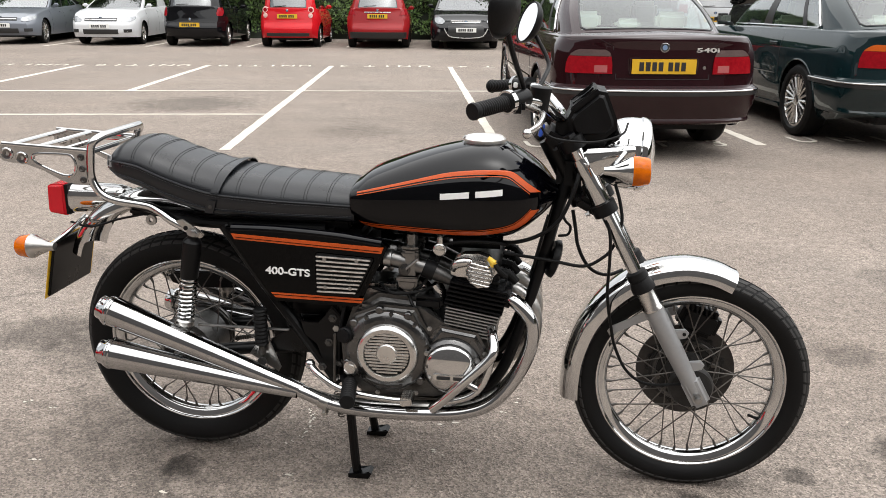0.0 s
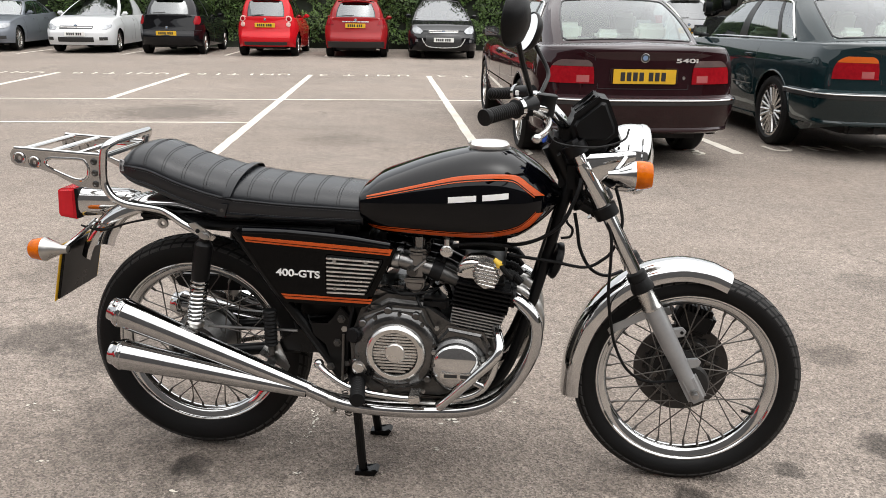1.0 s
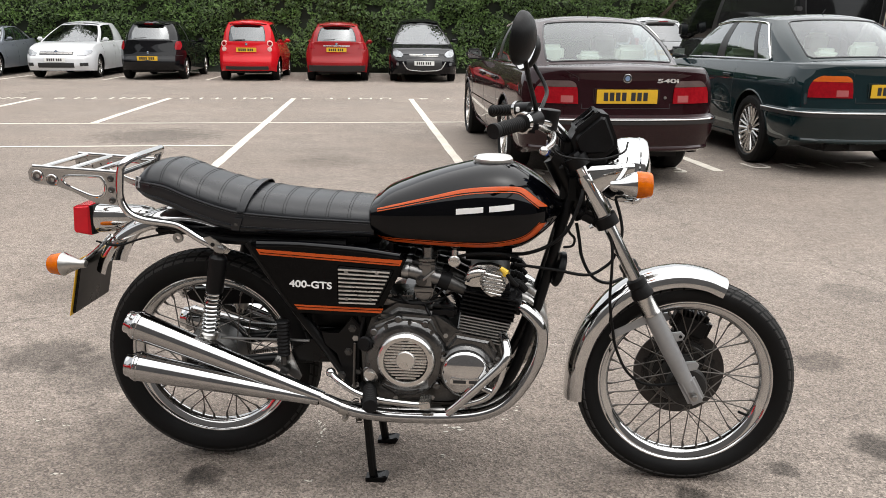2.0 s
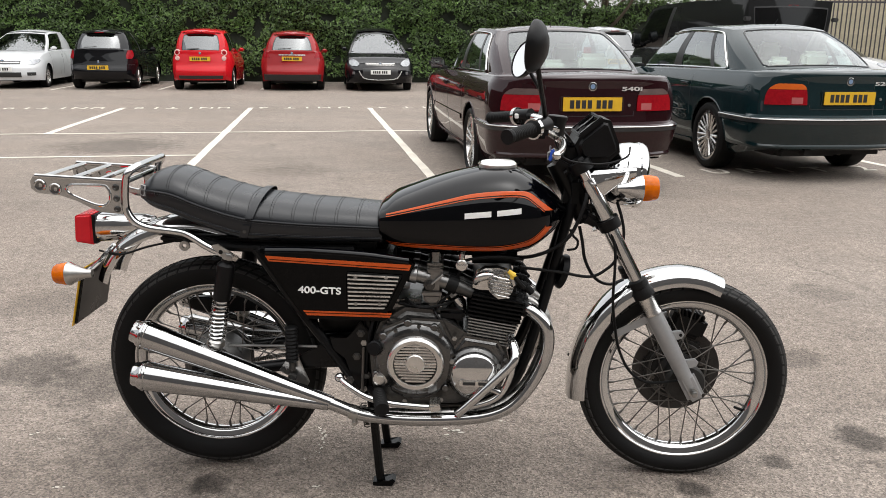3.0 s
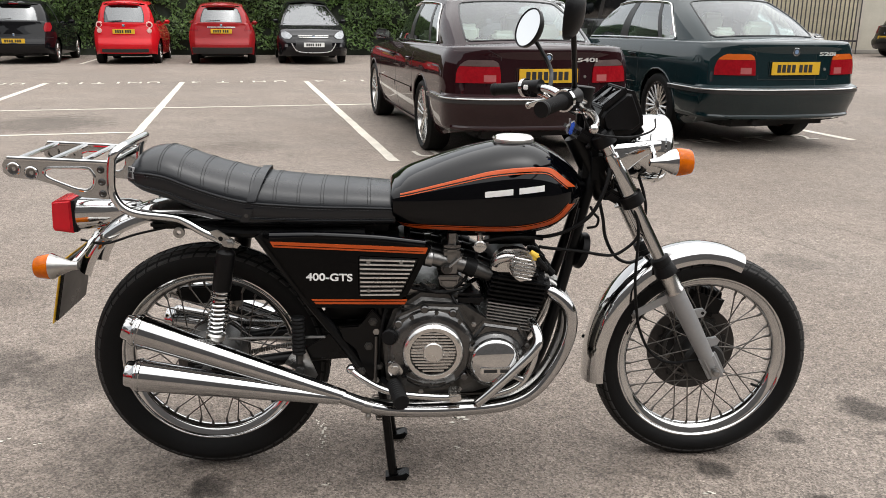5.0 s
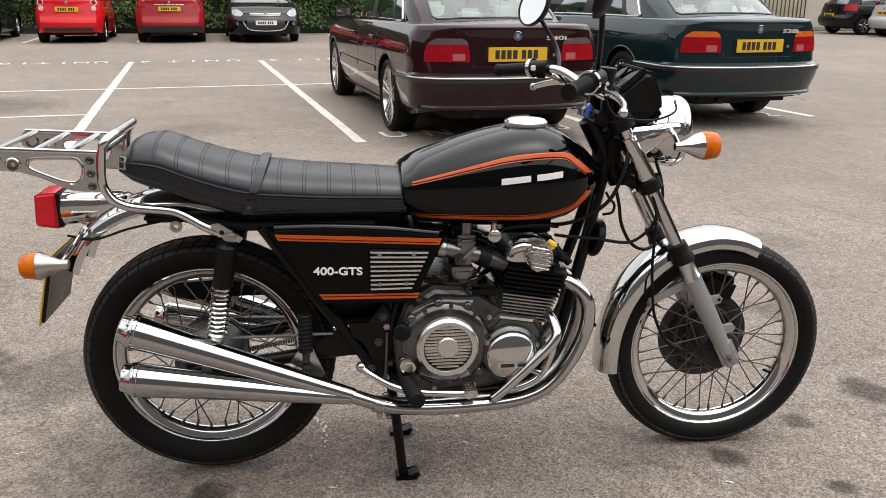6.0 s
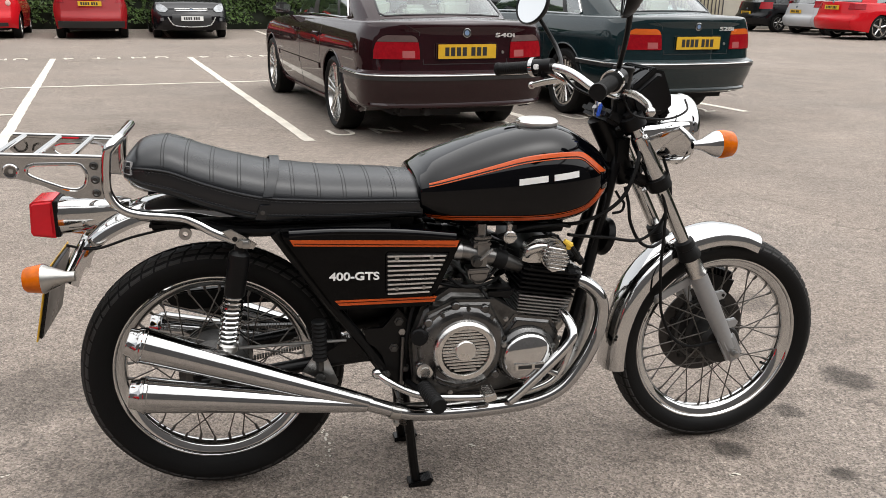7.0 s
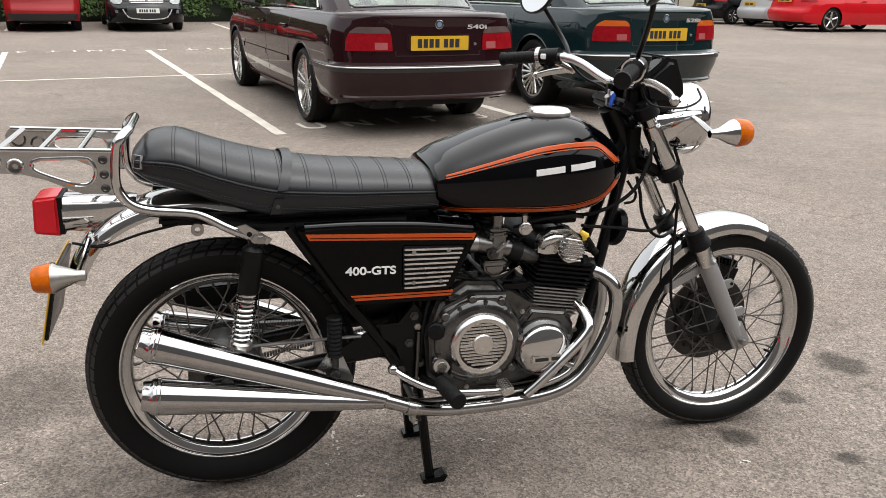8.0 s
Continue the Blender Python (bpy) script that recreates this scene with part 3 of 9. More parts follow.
DISC_DARK = mat("dark brake iron", (0.03, 0.03, 0.03), 0.6, 0.4)
UNDER = mat("underbody black", (0.012, 0.012, 0.012), 0.8, 0.0)
PANEL_GLASS = mat("blacked-out glass", (0.004, 0.0042, 0.0045), 0.05, 0.0, var=0.1, spec=0.35)
BADGE_BLUE = mat("pale blue enamel", (0.16, 0.24, 0.38), 0.3)
TRIM_BLACK = mat("black trim", (0.02, 0.02, 0.021), 0.35, 0.0)


HALF_COLS = [0.0, 0.25, 0.4, 0.55, 0.7, 0.8, 0.9, 0.945, 0.975, 0.993, 0.9999]
COLS = [-f for f in reversed(HALF_COLS)] + HALF_COLS[1:]


class Car:
    """A car body as surfaces: x runs forward from the rear axle, y to the left, z up."""

    def __init__(self, spec):
        self.s = spec
        for k in ("ro", "fo", "wb", "w", "top", "rear", "front", "bulge", "arch", "wr"):
            assert k in spec
        s = spec
        self.x0, self.x1 = -s["ro"], s["wb"] + s["fo"]

    def half(self, xn):
        s = self.s
        a = max(0.0, 1 - (xn - self.x0) / s.get("round_r", 0.5))
        b = max(0.0, 1 - (self.x1 - xn) / s.get("round_f", 0.6))
        return s["w"] * (1 - 0.22 * a ** 2.6 - 0.24 * b ** 2.4)

    def flank(self, z, zt):
        """Share of the half width at height z."""
        t = (z - 0.18) / max(zt - 0.18, 0.05)
        return 0.955 + 0.06 * math.sin(math.pi * min(max(t * 0.92 + 0.08, 0), 1)) ** 0.8 - 0.055 * max(t - 0.72, 0) / 0.28

    def morph(self, xn, z):
        s = self.s
        a = max(0.0, 1 - (xn - self.x0) / 0.55) ** 2
        b = max(0.0, 1 - (self.x1 - xn) / 0.6) ** 2
        return xn + (curve1(s["rear"], z)) * a - (curve1(s["front"], z)) * b

    def top(self, xn):
        return smooth1(self.s["top"], xn, 0.05)

    def low(self, xn):
        s = self.s
        z = s.get("sill", 0.2)
        for xa in (0.0, s["wb"]):
            if abs(xn - xa) < s["arch"]:
                z = max(z, s["r"] + math.sqrt(s["arch"] ** 2 - (xn - xa) ** 2))
        ends = max(0, 1 - (xn - self.x0) / 0.5) * s.get("lift_r", 0.08) + max(0, 1 - (self.x1 - xn) / 0.5) * s.get("lift_f", 0.02)
        return z + ends

    def side(self, xn, z, sg=1):
        zt = self.top(xn)
        return V(self.morph(xn, z), sg * self.half(xn) * self.flank(z, zt), z)

    def end(self, t, z, back=True):
        """A point on the rear (or front) face, t metres from the middle, going round the corner."""
        xe = self.x0 if back else self.x1
        sg = 1 if t >= 0 else -1
        ye = self.half(xe) * self.flank(z, self.top(xe))
        if abs(t) <= ye:
            p = V(self.morph(xe, z), t, z)
            p.x += (-1 if back else 1) * self.s["bulge"] * (1 - (t / ye) ** 2)
            return p
        d = abs(t) - ye
        return self.side(xe + (d if back else -d), z, sg)

    def skin(self, bm, fn, a, b, n, proud, thick=0.02):
        """A panel that lies on the body: fn(t, z) over the ranges a and b."""
        rows, inner = [], []
        for i in range(n[1] + 1):
            row, irow = [], []
            for j in range(n[0] + 1):
                t, z = a[0] + (a[1] - a[0]) * j / n[0], b[0] + (b[1] - b[0]) * i / n[1]
                p = fn(t, z)
                e = 0.004
                nr = (fn(t + e, z) - fn(t - e, z)).cross(fn(t, z + e) - fn(t, z - e))
                nr.normalize()
                c = V((self.x0 + self.x1) / 2, 0, 0.5)
                if nr.dot(p - c) < 0:
                    nr = -nr
                row.append(p + nr * proud)
                irow.append(p - nr * (thick - proud))
            rows.append(row), inner.append(irow)
        top = [[bm.verts.new(p) for p in r] for r in rows]
        bot = [[bm.verts.new(p) for p in r] for r in inner]
        I, J = len(top), len(top[0])
        for i in range(I - 1):
            for j in range(J - 1):
                bm.faces.new((top[i][j], top[i][j + 1], top[i + 1][j + 1], top[i + 1][j]))
        for i in range(I - 1):
            for j in (0, J - 1):
                bm.faces.new((top[i][j], top[i + 1][j], bot[i + 1][j], bot[i][j]))
        for j in range(J - 1):
            for i in (0, I - 1):
                bm.faces.new((top[i][j], top[i][j + 1], bot[i][j + 1], bot[i][j]))
        return bm

    def shell(self, bm):
        s = self.s
        xs = set()
        k = 34
        for i in range(k + 1):
            xs.add(self.x0 + (self.x1 - self.x0) * i / k)
        for q in (0.0, 0.01, 0.03, 0.06, 0.1, 0.16, 0.24, 0.34):
            xs.add(self.x0 + q), xs.add(self.x1 - q)
        for xa in (0.0, s["wb"]):
            for i in range(15):
                xs.add(xa - s["arch"] * 0.9999 * math.cos(math.pi * i / 14))
            xs.add(xa - s["arch"] - 0.001), xs.add(xa + s["arch"] + 0.001)
        rows = []
        for xn in sorted(xs):
            zt, zl, half = self.top(xn), self.low(xn), self.half(xn)
            zs = zt - 0.06
            left = [V(self.morph(xn, zl + (zs - zl) * i / 9), half * self.flank(zl + (zs - zl) * i / 9, zt), zl + (zs - zl) * i / 9) for i in range(10)]
            ys = left[-1].y
            cr = s.get("crown", 0.03)
            for f, dz in ((0.993, 0.022), (0.975, 0.041), (0.945, 0.054), (0.9, 0.06 + cr * 0.1), (0.8, 0.06 + cr * 0.35), (0.55, 0.06 + cr * 0.75), (0.25, 0.06 + cr)):
                left.append(V(self.morph(xn, zt), ys * f, zs + dz))
            right = [V(p.x, -p.y, p.z) for p in reversed(left)]
            rows.append(left + right)
        sheet(bm, rows)
        for xn, back in ((min(xs), True), (max(xs), False)):
            zt, zl = self.top(xn), self.low(xn)
            cap = []
            for i in range(13):
                z = zl + (zt - 0.06 - zl) * i / 12
                ye = self.half(xn) * self.flank(z, zt)
                cap.append([self.end(ye * f, z, back) for f in COLS])
            cr = s.get("crown", 0.03)
            ys = abs(cap[-1][0].y)
            bul = s["bulge"] * (-1 if back else 1)
            prof = [(0, 0.06 + cr), (0.25, 0.06 + cr), (0.55, 0.06 + cr * 0.75), (0.8, 0.06 + cr * 0.35), (0.9, 0.06 + cr * 0.1), (0.945, 0.054), (0.975, 0.041), (0.993, 0.022), (1.0, 0.0)]
            for k, (inset, lift) in enumerate(((0.0, 0.6), (0.008, 0.9), (0.03, 1.0), (None, 1.0))):
                row = []
                for p in cap[12]:
                    f = min(abs(p.y) / ys, 1.0)
                    z = zt - 0.06 + curve1(prof, f) * lift
                    x = self.morph(xn, zt) + (0 if inset is None else bul * (1 - f * f) + inset * (1 if back else -1) * (1 - f * f))
                    row.append(V(x, p.y, z))
                cap.append(row)
            sheet(bm, cap)
        return bm


def plate(parent, centre, yaw, tilt, white=False, w=0.52, h=0.111):
    """A number plate: a thin plate with plain bars for its characters."""
    m = pose(*centre, 90 + tilt, 0, yaw)
    bm = B()
    box(bm, (0, 0, 0), (w, h, 0.008), 0.002)
    bm.transform(m)
    pl = part("number_plate", bm, WHITE_PLATE if white else YELLOW_PLATE, parent, "white number plate" if white else "yellow number plate")
    bm = B()
    x = -w * 0.39
    for i in range(7):
        cw = w * 0.078
        box(bm, (x + cw / 2, 0, 0.005), (cw * 0.9, h * 0.6, 0.003))
        x += cw + w * 0.022 + (w * 0.05 if i == 3 else 0)
    bm.transform(m)
    part("character_bar", bm, PLATE_INK, pl)
    return pl


def build_car(spec, m):
    """Body, glass, lamps, wheels, plates and trim of one car."""
    s = spec
    car = Car(s)
    root = thing(s["name"], m, s["label"], s["category"], s.get("group", ""))
    bm = B()
    car.shell(bm)
    bmesh.ops.remove_doubles(bm, verts=bm.verts, dist=0.0008)
    body = part("body", bm, s["paint"], root, angle=40)
    # underbody and wheel wells
    bm = B()
    w = s["w"]
    box(bm, (s["wb"] / 2, 0, 0.34), (s["wb"] + s["ro"] + s["fo"] - 0.5, 2 * w * 0.62, 0.3))
    box(bm, (s["wb"] / 2, 0, 0.32), (s["wb"] - 2 * s["arch"] - 0.05, 2 * w * 0.9, 0.24))
    for xa in (0.0, s["wb"]):
        box(bm, (xa, 0, s["r"] + s["arch"] * 0.72), (s["arch"] * 1.7, 2 * w * 0.88, 0.06))
    part("underbody", bm, UNDER, root)
    # glass house
    g = s["glass"]
    (xc, xr, xf, xa_), zr, crown = g["x"], g["roof"], g.get("crown", 0.05)
    wr = s["wr"]
    rnd = s.get("corner", 1.0)

    def belt(u):
        xn = xc + (xa_ - xc) * u
        p = car.side(xn, car.top(xn) - 0.02)
        return V(xn, p.y * 0.965, car.top(xn) - 0.01)

    def rail(u):
        # rail arcs from the rear pillar head over the roof to the screen head
        xn = xr + (xf - xr) * u
        return V(xn, wr * (1 - 0.06 * (2 * u - 1) ** 2), curve1(zr, u))

    def side(u, v, sg=1):
        a, b = belt(u), rail(u)
        p = a.lerp(b, v)
        k = max(0.0, 1 - u / 0.2) ** 2 * rnd
        p.y += 0.035 * math.sin(math.pi * v) - 0.06 * k
        return V(p.x + 0.09 * k, sg * p.y, p.z)

    def screen(t, v, back):
        u = 0.0 if back else 1.0
        a, b = side(u, v, 1), side(u, v, -1)
        p = a.lerp(b, (t + 1) / 2)
        bl = (0.16 if not back else 0.12) * (1 - v * 0.6)
        p.x += (-1 if back else 1) * bl * (1 - t * t)
        if back:
            p.x -= 0.09 * rnd * (1 - max(0.0, (abs(t) - 0.5) / 0.5) ** 2)
        p.z += 0.03 * (1 - t * t) * (0.4 + 0.6 * v)
        return p

    def patch(fn, a, b, n, material, name, parent, lift=0.0, label=""):
        bm = B()
        rows = []
        for i in range(n[1] + 1):
            row = []
            for j in range(n[0] + 1):
                p = fn(a[0] + (a[1] - a[0]) * j / n[0], b[0] + (b[1] - b[0]) * i / n[1])
                if lift:
                    q = V(p.x - (xc + xa_) / 2, p.y, max(p.z - 0.8, 0)).normalized()
                    p = p + q * lift
                row.append(p)
            rows.append(row)
        sheet(bm, rows)
        return part(name, bm, material, parent, label, angle=60)

    roof_rows = []
    for i in range(13):
        u = i / 12
        a, b = side(u, 1, 1), side(u, 1, -1)
        row = []
        for j in range(11):
            t = j / 5 - 1
            p = b.lerp(a, (t + 1) / 2)
            if i == 0 or i == 12:
                p = screen(t, 1.0, i == 0)
            else:
                edge = (math.sin(math.pi * u)) ** 0.5
                p.z += 0.03 * (1 - t * t) + crown * 0.6 * (1 - t * t) * edge
                if i < 3 or i > 9:
                    q = screen(t, 1.0, i < 6)
                    k = 1 - (i if i < 6 else 12 - i) / 3
                    p.x += (q.x - (b.lerp(a, (t + 1) / 2)).x - (xr - rail(0).x if i < 6 else 0)) * k * 0.0
            row.append(p)
        roof_rows.append(row)
    bm = B()
    sheet(bm, roof_rows)
    roof = part("roof", bm, s["paint"], root, angle=60)
    uc, ua, ub = g["c"], g["a"], g["b"]
    side_glass, rear_glass, front_glass = g.get("mats", (GLASS_SIDE, GLASS_REAR, GLASS_SIDE))
    bounds = [uc] + list(ub) + [1 - ua]
    for sg in (1, -1):
        fn = lambda u, v, q=sg: side(u, v, q)
        patch(fn, (0, uc), (0, 1), (5, 8), s["paint"], "pillar", root)
        patch(fn, (1 - ua, 1), (0, 1), (2, 8), s["paint"], "pillar", root)
        patch(fn, (uc, 1 - ua), (0.9, 1), (14, 2), s["paint"], "roof_rail", root)
        if g.get("trim"):
            arc = [(uc, 0.02), (uc + 0.004, 0.3), (uc + 0.01, 0.52), (uc + 0.028, 0.7), (uc + 0.06, 0.83), (uc + 0.11, 0.9)]
            outline = [(1 - ua, 0.02), (0.6, 0.015), (uc + 0.03, 0.012)] + arc + [(0.5, 0.905), (0.75, 0.9), (1 - ua, 0.88)]
            bm = B()
            tube(bm, spline([fn(u, v) + V(0, sg * 0.006, 0) for u, v in outline], 4), 0.0075, 8)
            part("window_trim", bm, g["trim"], root)
            bm = B()
            sheet(bm, [[fn(u, v) + V(0, sg * 0.004, 0) for u, v in arc], [fn(uc - 0.002, min(v, 0.92)) + V(0, sg * 0.003, 0) if v < 0.86 else fn(u, 0.925) + V(0, sg * 0.003, 0) for u, v in arc]])
            part("pillar", bm, s["paint"], root)
        for q in ub:
            patch(fn, (q - 0.02, q + 0.02), (0, 0.91), (1, 8), TRIM_BLACK, "pillar", root, 0.003)
        for a, b in zip(bounds, bounds[1:]):
            if g.get("panel") and a < g["panel"]:
                patch(fn, (a, b), (0.0, 0.91), (4, 8), s["paint"], "side_panel", root)
            else:
                patch(fn, (a, b), (0.0, 0.91), (4, 8), side_glass, "side_window", root)
    for back, gm, nm in ((True, rear_glass, "rear_window"), (False, front_glass, "windscreen")):
        fn = lambda t, v, q=back: screen(t, v, q)
        e = g.get("rear_e", 0.88) if back else 0.93
        vb = g.get("rear_v", (0.04, 0.92)) if back else (0.0, 0.94)
        patch(fn, (-1, -e), (0, 1), (2, 8), s["paint"], "pillar", root)
        patch(fn, (e, 1), (0, 1), (2, 8), s["paint"], "pillar", root)
        patch(fn, (-e, e), (vb[1], 1), (12, 2), s["paint"], "header", root)
        if vb[0] > 0.001:
            patch(fn, (-e, e), (-0.02, vb[0]), (12, 1), s["paint"], "scuttle", root)
        patch(fn, (-e, e), vb, (12, 8), gm, nm, root)
        if not (g.get("blank_rear") and back):
            for t0, t1, v0, v1 in ((-e, e, vb[0] - 0.01, vb[0] + 0.02), (-e, e, vb[1] - 0.02, vb[1] + 0.012), (-e - 0.012, -e + 0.014, vb[0], vb[1]), (e - 0.014, e + 0.012, vb[0], vb[1])):
                patch(fn, (t0, t1), (v0, v1), (12 if t1 - t0 > 0.5 else 1, 8 if v1 - v0 > 0.3 else 1), TRIM_BLACK, "window_seal", root, 0.004)
    if g.get("spoiler"):
        bm = B()
        rows = []
        for i in range(3):
            rows.append([screen(t / 6, 1.0, True) + V(-0.1 + 0.07 * i, 0, 0.012 + 0.006 * i) for t in range(-5, 6)])
        slab(bm, rows, (0, 0, 0.022))
        part("roof_spoiler", bm, s["paint"], root, angle=60)
        bm = B()
        p = screen(0, 1.0, True) + V(-0.1, 0, 0.0)
        box(bm, p, (0.012, 0.22, 0.018), 0.004)
        part("brake_light", bm, CAR_RED, root)
    # inside: shelf, seats
    bm = B()
    za = car.top((xc + xa_) / 2)
    box(bm, ((xc + xa_) / 2, 0, za + 0.012), (xa_ - xc - 0.15, 2 * w * 0.8, 0.008))
    part("cabin_floor", bm, s.get("inside", GREY_TRIM), root)
    for x, y, hh in [(xc + 0.62, 0.36, 0.14), (xc + 0.62, -0.36, 0.14), (xc + 0.62, 0, 0.1), (xc + 1.35, 0.36, 0.22), (xc + 1.35, -0.36, 0.22)]:
        bm = B()
        box(bm, (x, y, za + 0.03 + hh / 2), (0.13, 0.27, hh + 0.02), 0.035, Matrix.Rotation(radians(-12), 3, "Y"), 3)
        part("headrest", bm, s.get("seat", GREY_TRIM), root)
    if "bulkhead" in s:
        bm = B()
        box(bm, (s["bulkhead"], 0, 1.35), (0.03, 2 * w * 0.84, 1.1))
        part("bulkhead", bm, UNDER, root)
    # wheels
    for x in (0.0, s["wb"]):
        for sg in (1, -1):
            cars_wheel(root, x, sg * (w - 0.115), sg, s["r"], s["rim"], s["spokes"], s.get("twin", False), s.get("rim_mat", ALLOY_BRIGHT))
    # shut lines, handles, rubbing strips
    for sg in (1, -1):
        bm = B()
        for xd in s["doors"]:
            zl = max(car.low(xd), 0.3)
            car.skin(bm, lambda t, z, q=sg: car.side(t, z, q), (xd - 0.004, xd + 0.004), (zl, car.top(xd) - 0.04), (1, 8), 0.0015, 0.01)
        part("shut_line", bm, TRIM_BLACK, body)
        for xd in s.get("handles", ()):
            bm = B()
            z = car.top(xd) - 0.13
            p = car.side(xd, z, sg)
            box(bm, p + V(0, sg * 0.018, 0), (0.16, 0.022, 0.026), 0.008)
            part("door_handle", bm, s["paint"], root)
        if s.get("strip"):
            for a, b in s["strip_x"]:
                bm = B()
                car.skin(bm, lambda t, z, q=sg: car.side(t, z, q), (a, b), (s["strip"] - 0.025, s["strip"] + 0.025), (8, 2), 0.012, 0.02)
                part("rubbing_strip", bm, s.get("strip_mat", s["paint"]), root)
        # door mirror
        bm = B()
        p = V(xa_ - 0.34, sg * (w * 0.92), car.top(xa_ - 0.3) + 0.06)
        box(bm, p + V(0, sg * 0.075, 0), (0.09, 0.16, 0.11), 0.035, None, 3)
        box(bm, p + V(0.0, sg * 0.0, -0.04), (0.05, 0.08, 0.035), 0.01)
        part("door_mirror", bm, s.get("mirror_mat", s["paint"]), root)
    return root, body, car


def end_panels(root, car, items, back=True):
    """Lamps, bumper strips and grilles on an end face: name, material, t range, z range, proud, label, mirrored."""
    for name, material, a, b, proud, label, both in items:
        for sg in ((1, -1) if both else (1,)):
            bm = B()
            r = (a[0] * sg, a[1] * sg)
            n = (max(int(abs(a[1] - a[0]) / 0.06), 3), max(int(abs(b[1] - b[0]) / 0.05), 2))
            car.skin(bm, lambda t, z: car.end(t, z, back), r, b, n, proud, 0.03)
            part(name, bm, material, root, label, angle=50)


def lamp_skin(root, car, name, material, inner, outer, b, proud, label, back=True):
    """A lens on both corners of an end face, its inner and outer edge given as curves over height."""
    out = []
    for sg in (1, -1):
        bm = B()

        def fn(u, z):
            a, c = curve1(inner, z), curve1(outer, z)
            return car.end(sg * (a + (c - a) * u), z, back)
        car.skin(bm, fn, (0.0, 1.0), b, (9, 8), proud, 0.03)
        out.append(part(name, bm, material, root, label, angle=50))
    return out


def roundel(root, car, t, z, r, back=True):
    p = car.end(t, z, back)
    bm = B()
    lathe(bm, [(-0.004, r), (0.004, r), (0.006, r * 0.85), (0.006, 0.0)], p, (-1 if back else 1, 0, 0), 20)
    badge = part("badge", bm, CHROME, root, "round chrome-edged badge")
    ax = (-1 if back else 1, 0, 0)
    bm = B()
    ring_shape(bm, [(0.005, r * 0.86), (0.0072, r * 0.86), (0.0072, r * 0.56), (0.005, r * 0.56)], p, ax, 20)
    part("badge_ring", bm, TRIM_BLACK, badge)
    bm = B()
    lathe(bm, [(0.005, r * 0.54), (0.0075, r * 0.53), (0.0075, 0.0)], p, ax, 16)
    part("badge_centre", bm, BADGE_BLUE, badge)


SEDAN = dict(ro=1.04, fo=0.82, wb=2.83, w=0.855, bulge=0.09, arch=0.36, wr=0.595, r=0.325, rim=0.232, crown=0.025, sill=0.22, lift_r=0.09,
             top=[(-1.2, 0.985), (-1.0, 1.0), (-0.55, 1.005), (0.2, 0.985), (1.2, 0.955), (2.1, 0.945), (2.7, 0.88), (3.3, 0.78), (3.7, 0.66)],
             rear=[(0.2, 0.12), (0.3, 0.03), (0.42, -0.015), (0.55, -0.02), (0.575, -0.002), (0.61, 0.028), (0.64, 0.04), (0.9, 0.075), (0.985, 0.085), (1.1, 0.12)],
             front=[(0.2, 0.1), (0.35, 0.0), (0.55, 0.0), (0.7, 0.1), (0.8, 0.2)],
             glass=dict(x=(-0.58, 0.2, 1.45, 2.2), roof=[(0, 1.318), (0.1, 1.33), (0.25, 1.34), (0.5, 1.345), (0.75, 1.34), (1, 1.31)], c=0.2, a=0.06, b=(0.34, 0.62), trim=CHROME, crown=0.0),
             doors=(0.36, 1.28, 2.3), handles=(0.62, 1.55), strip=0.5, strip_x=((0.42, 1.24), (1.32, 2.25)), seat=CREAM_LEATHER, inside=CREAM_LEATHER)


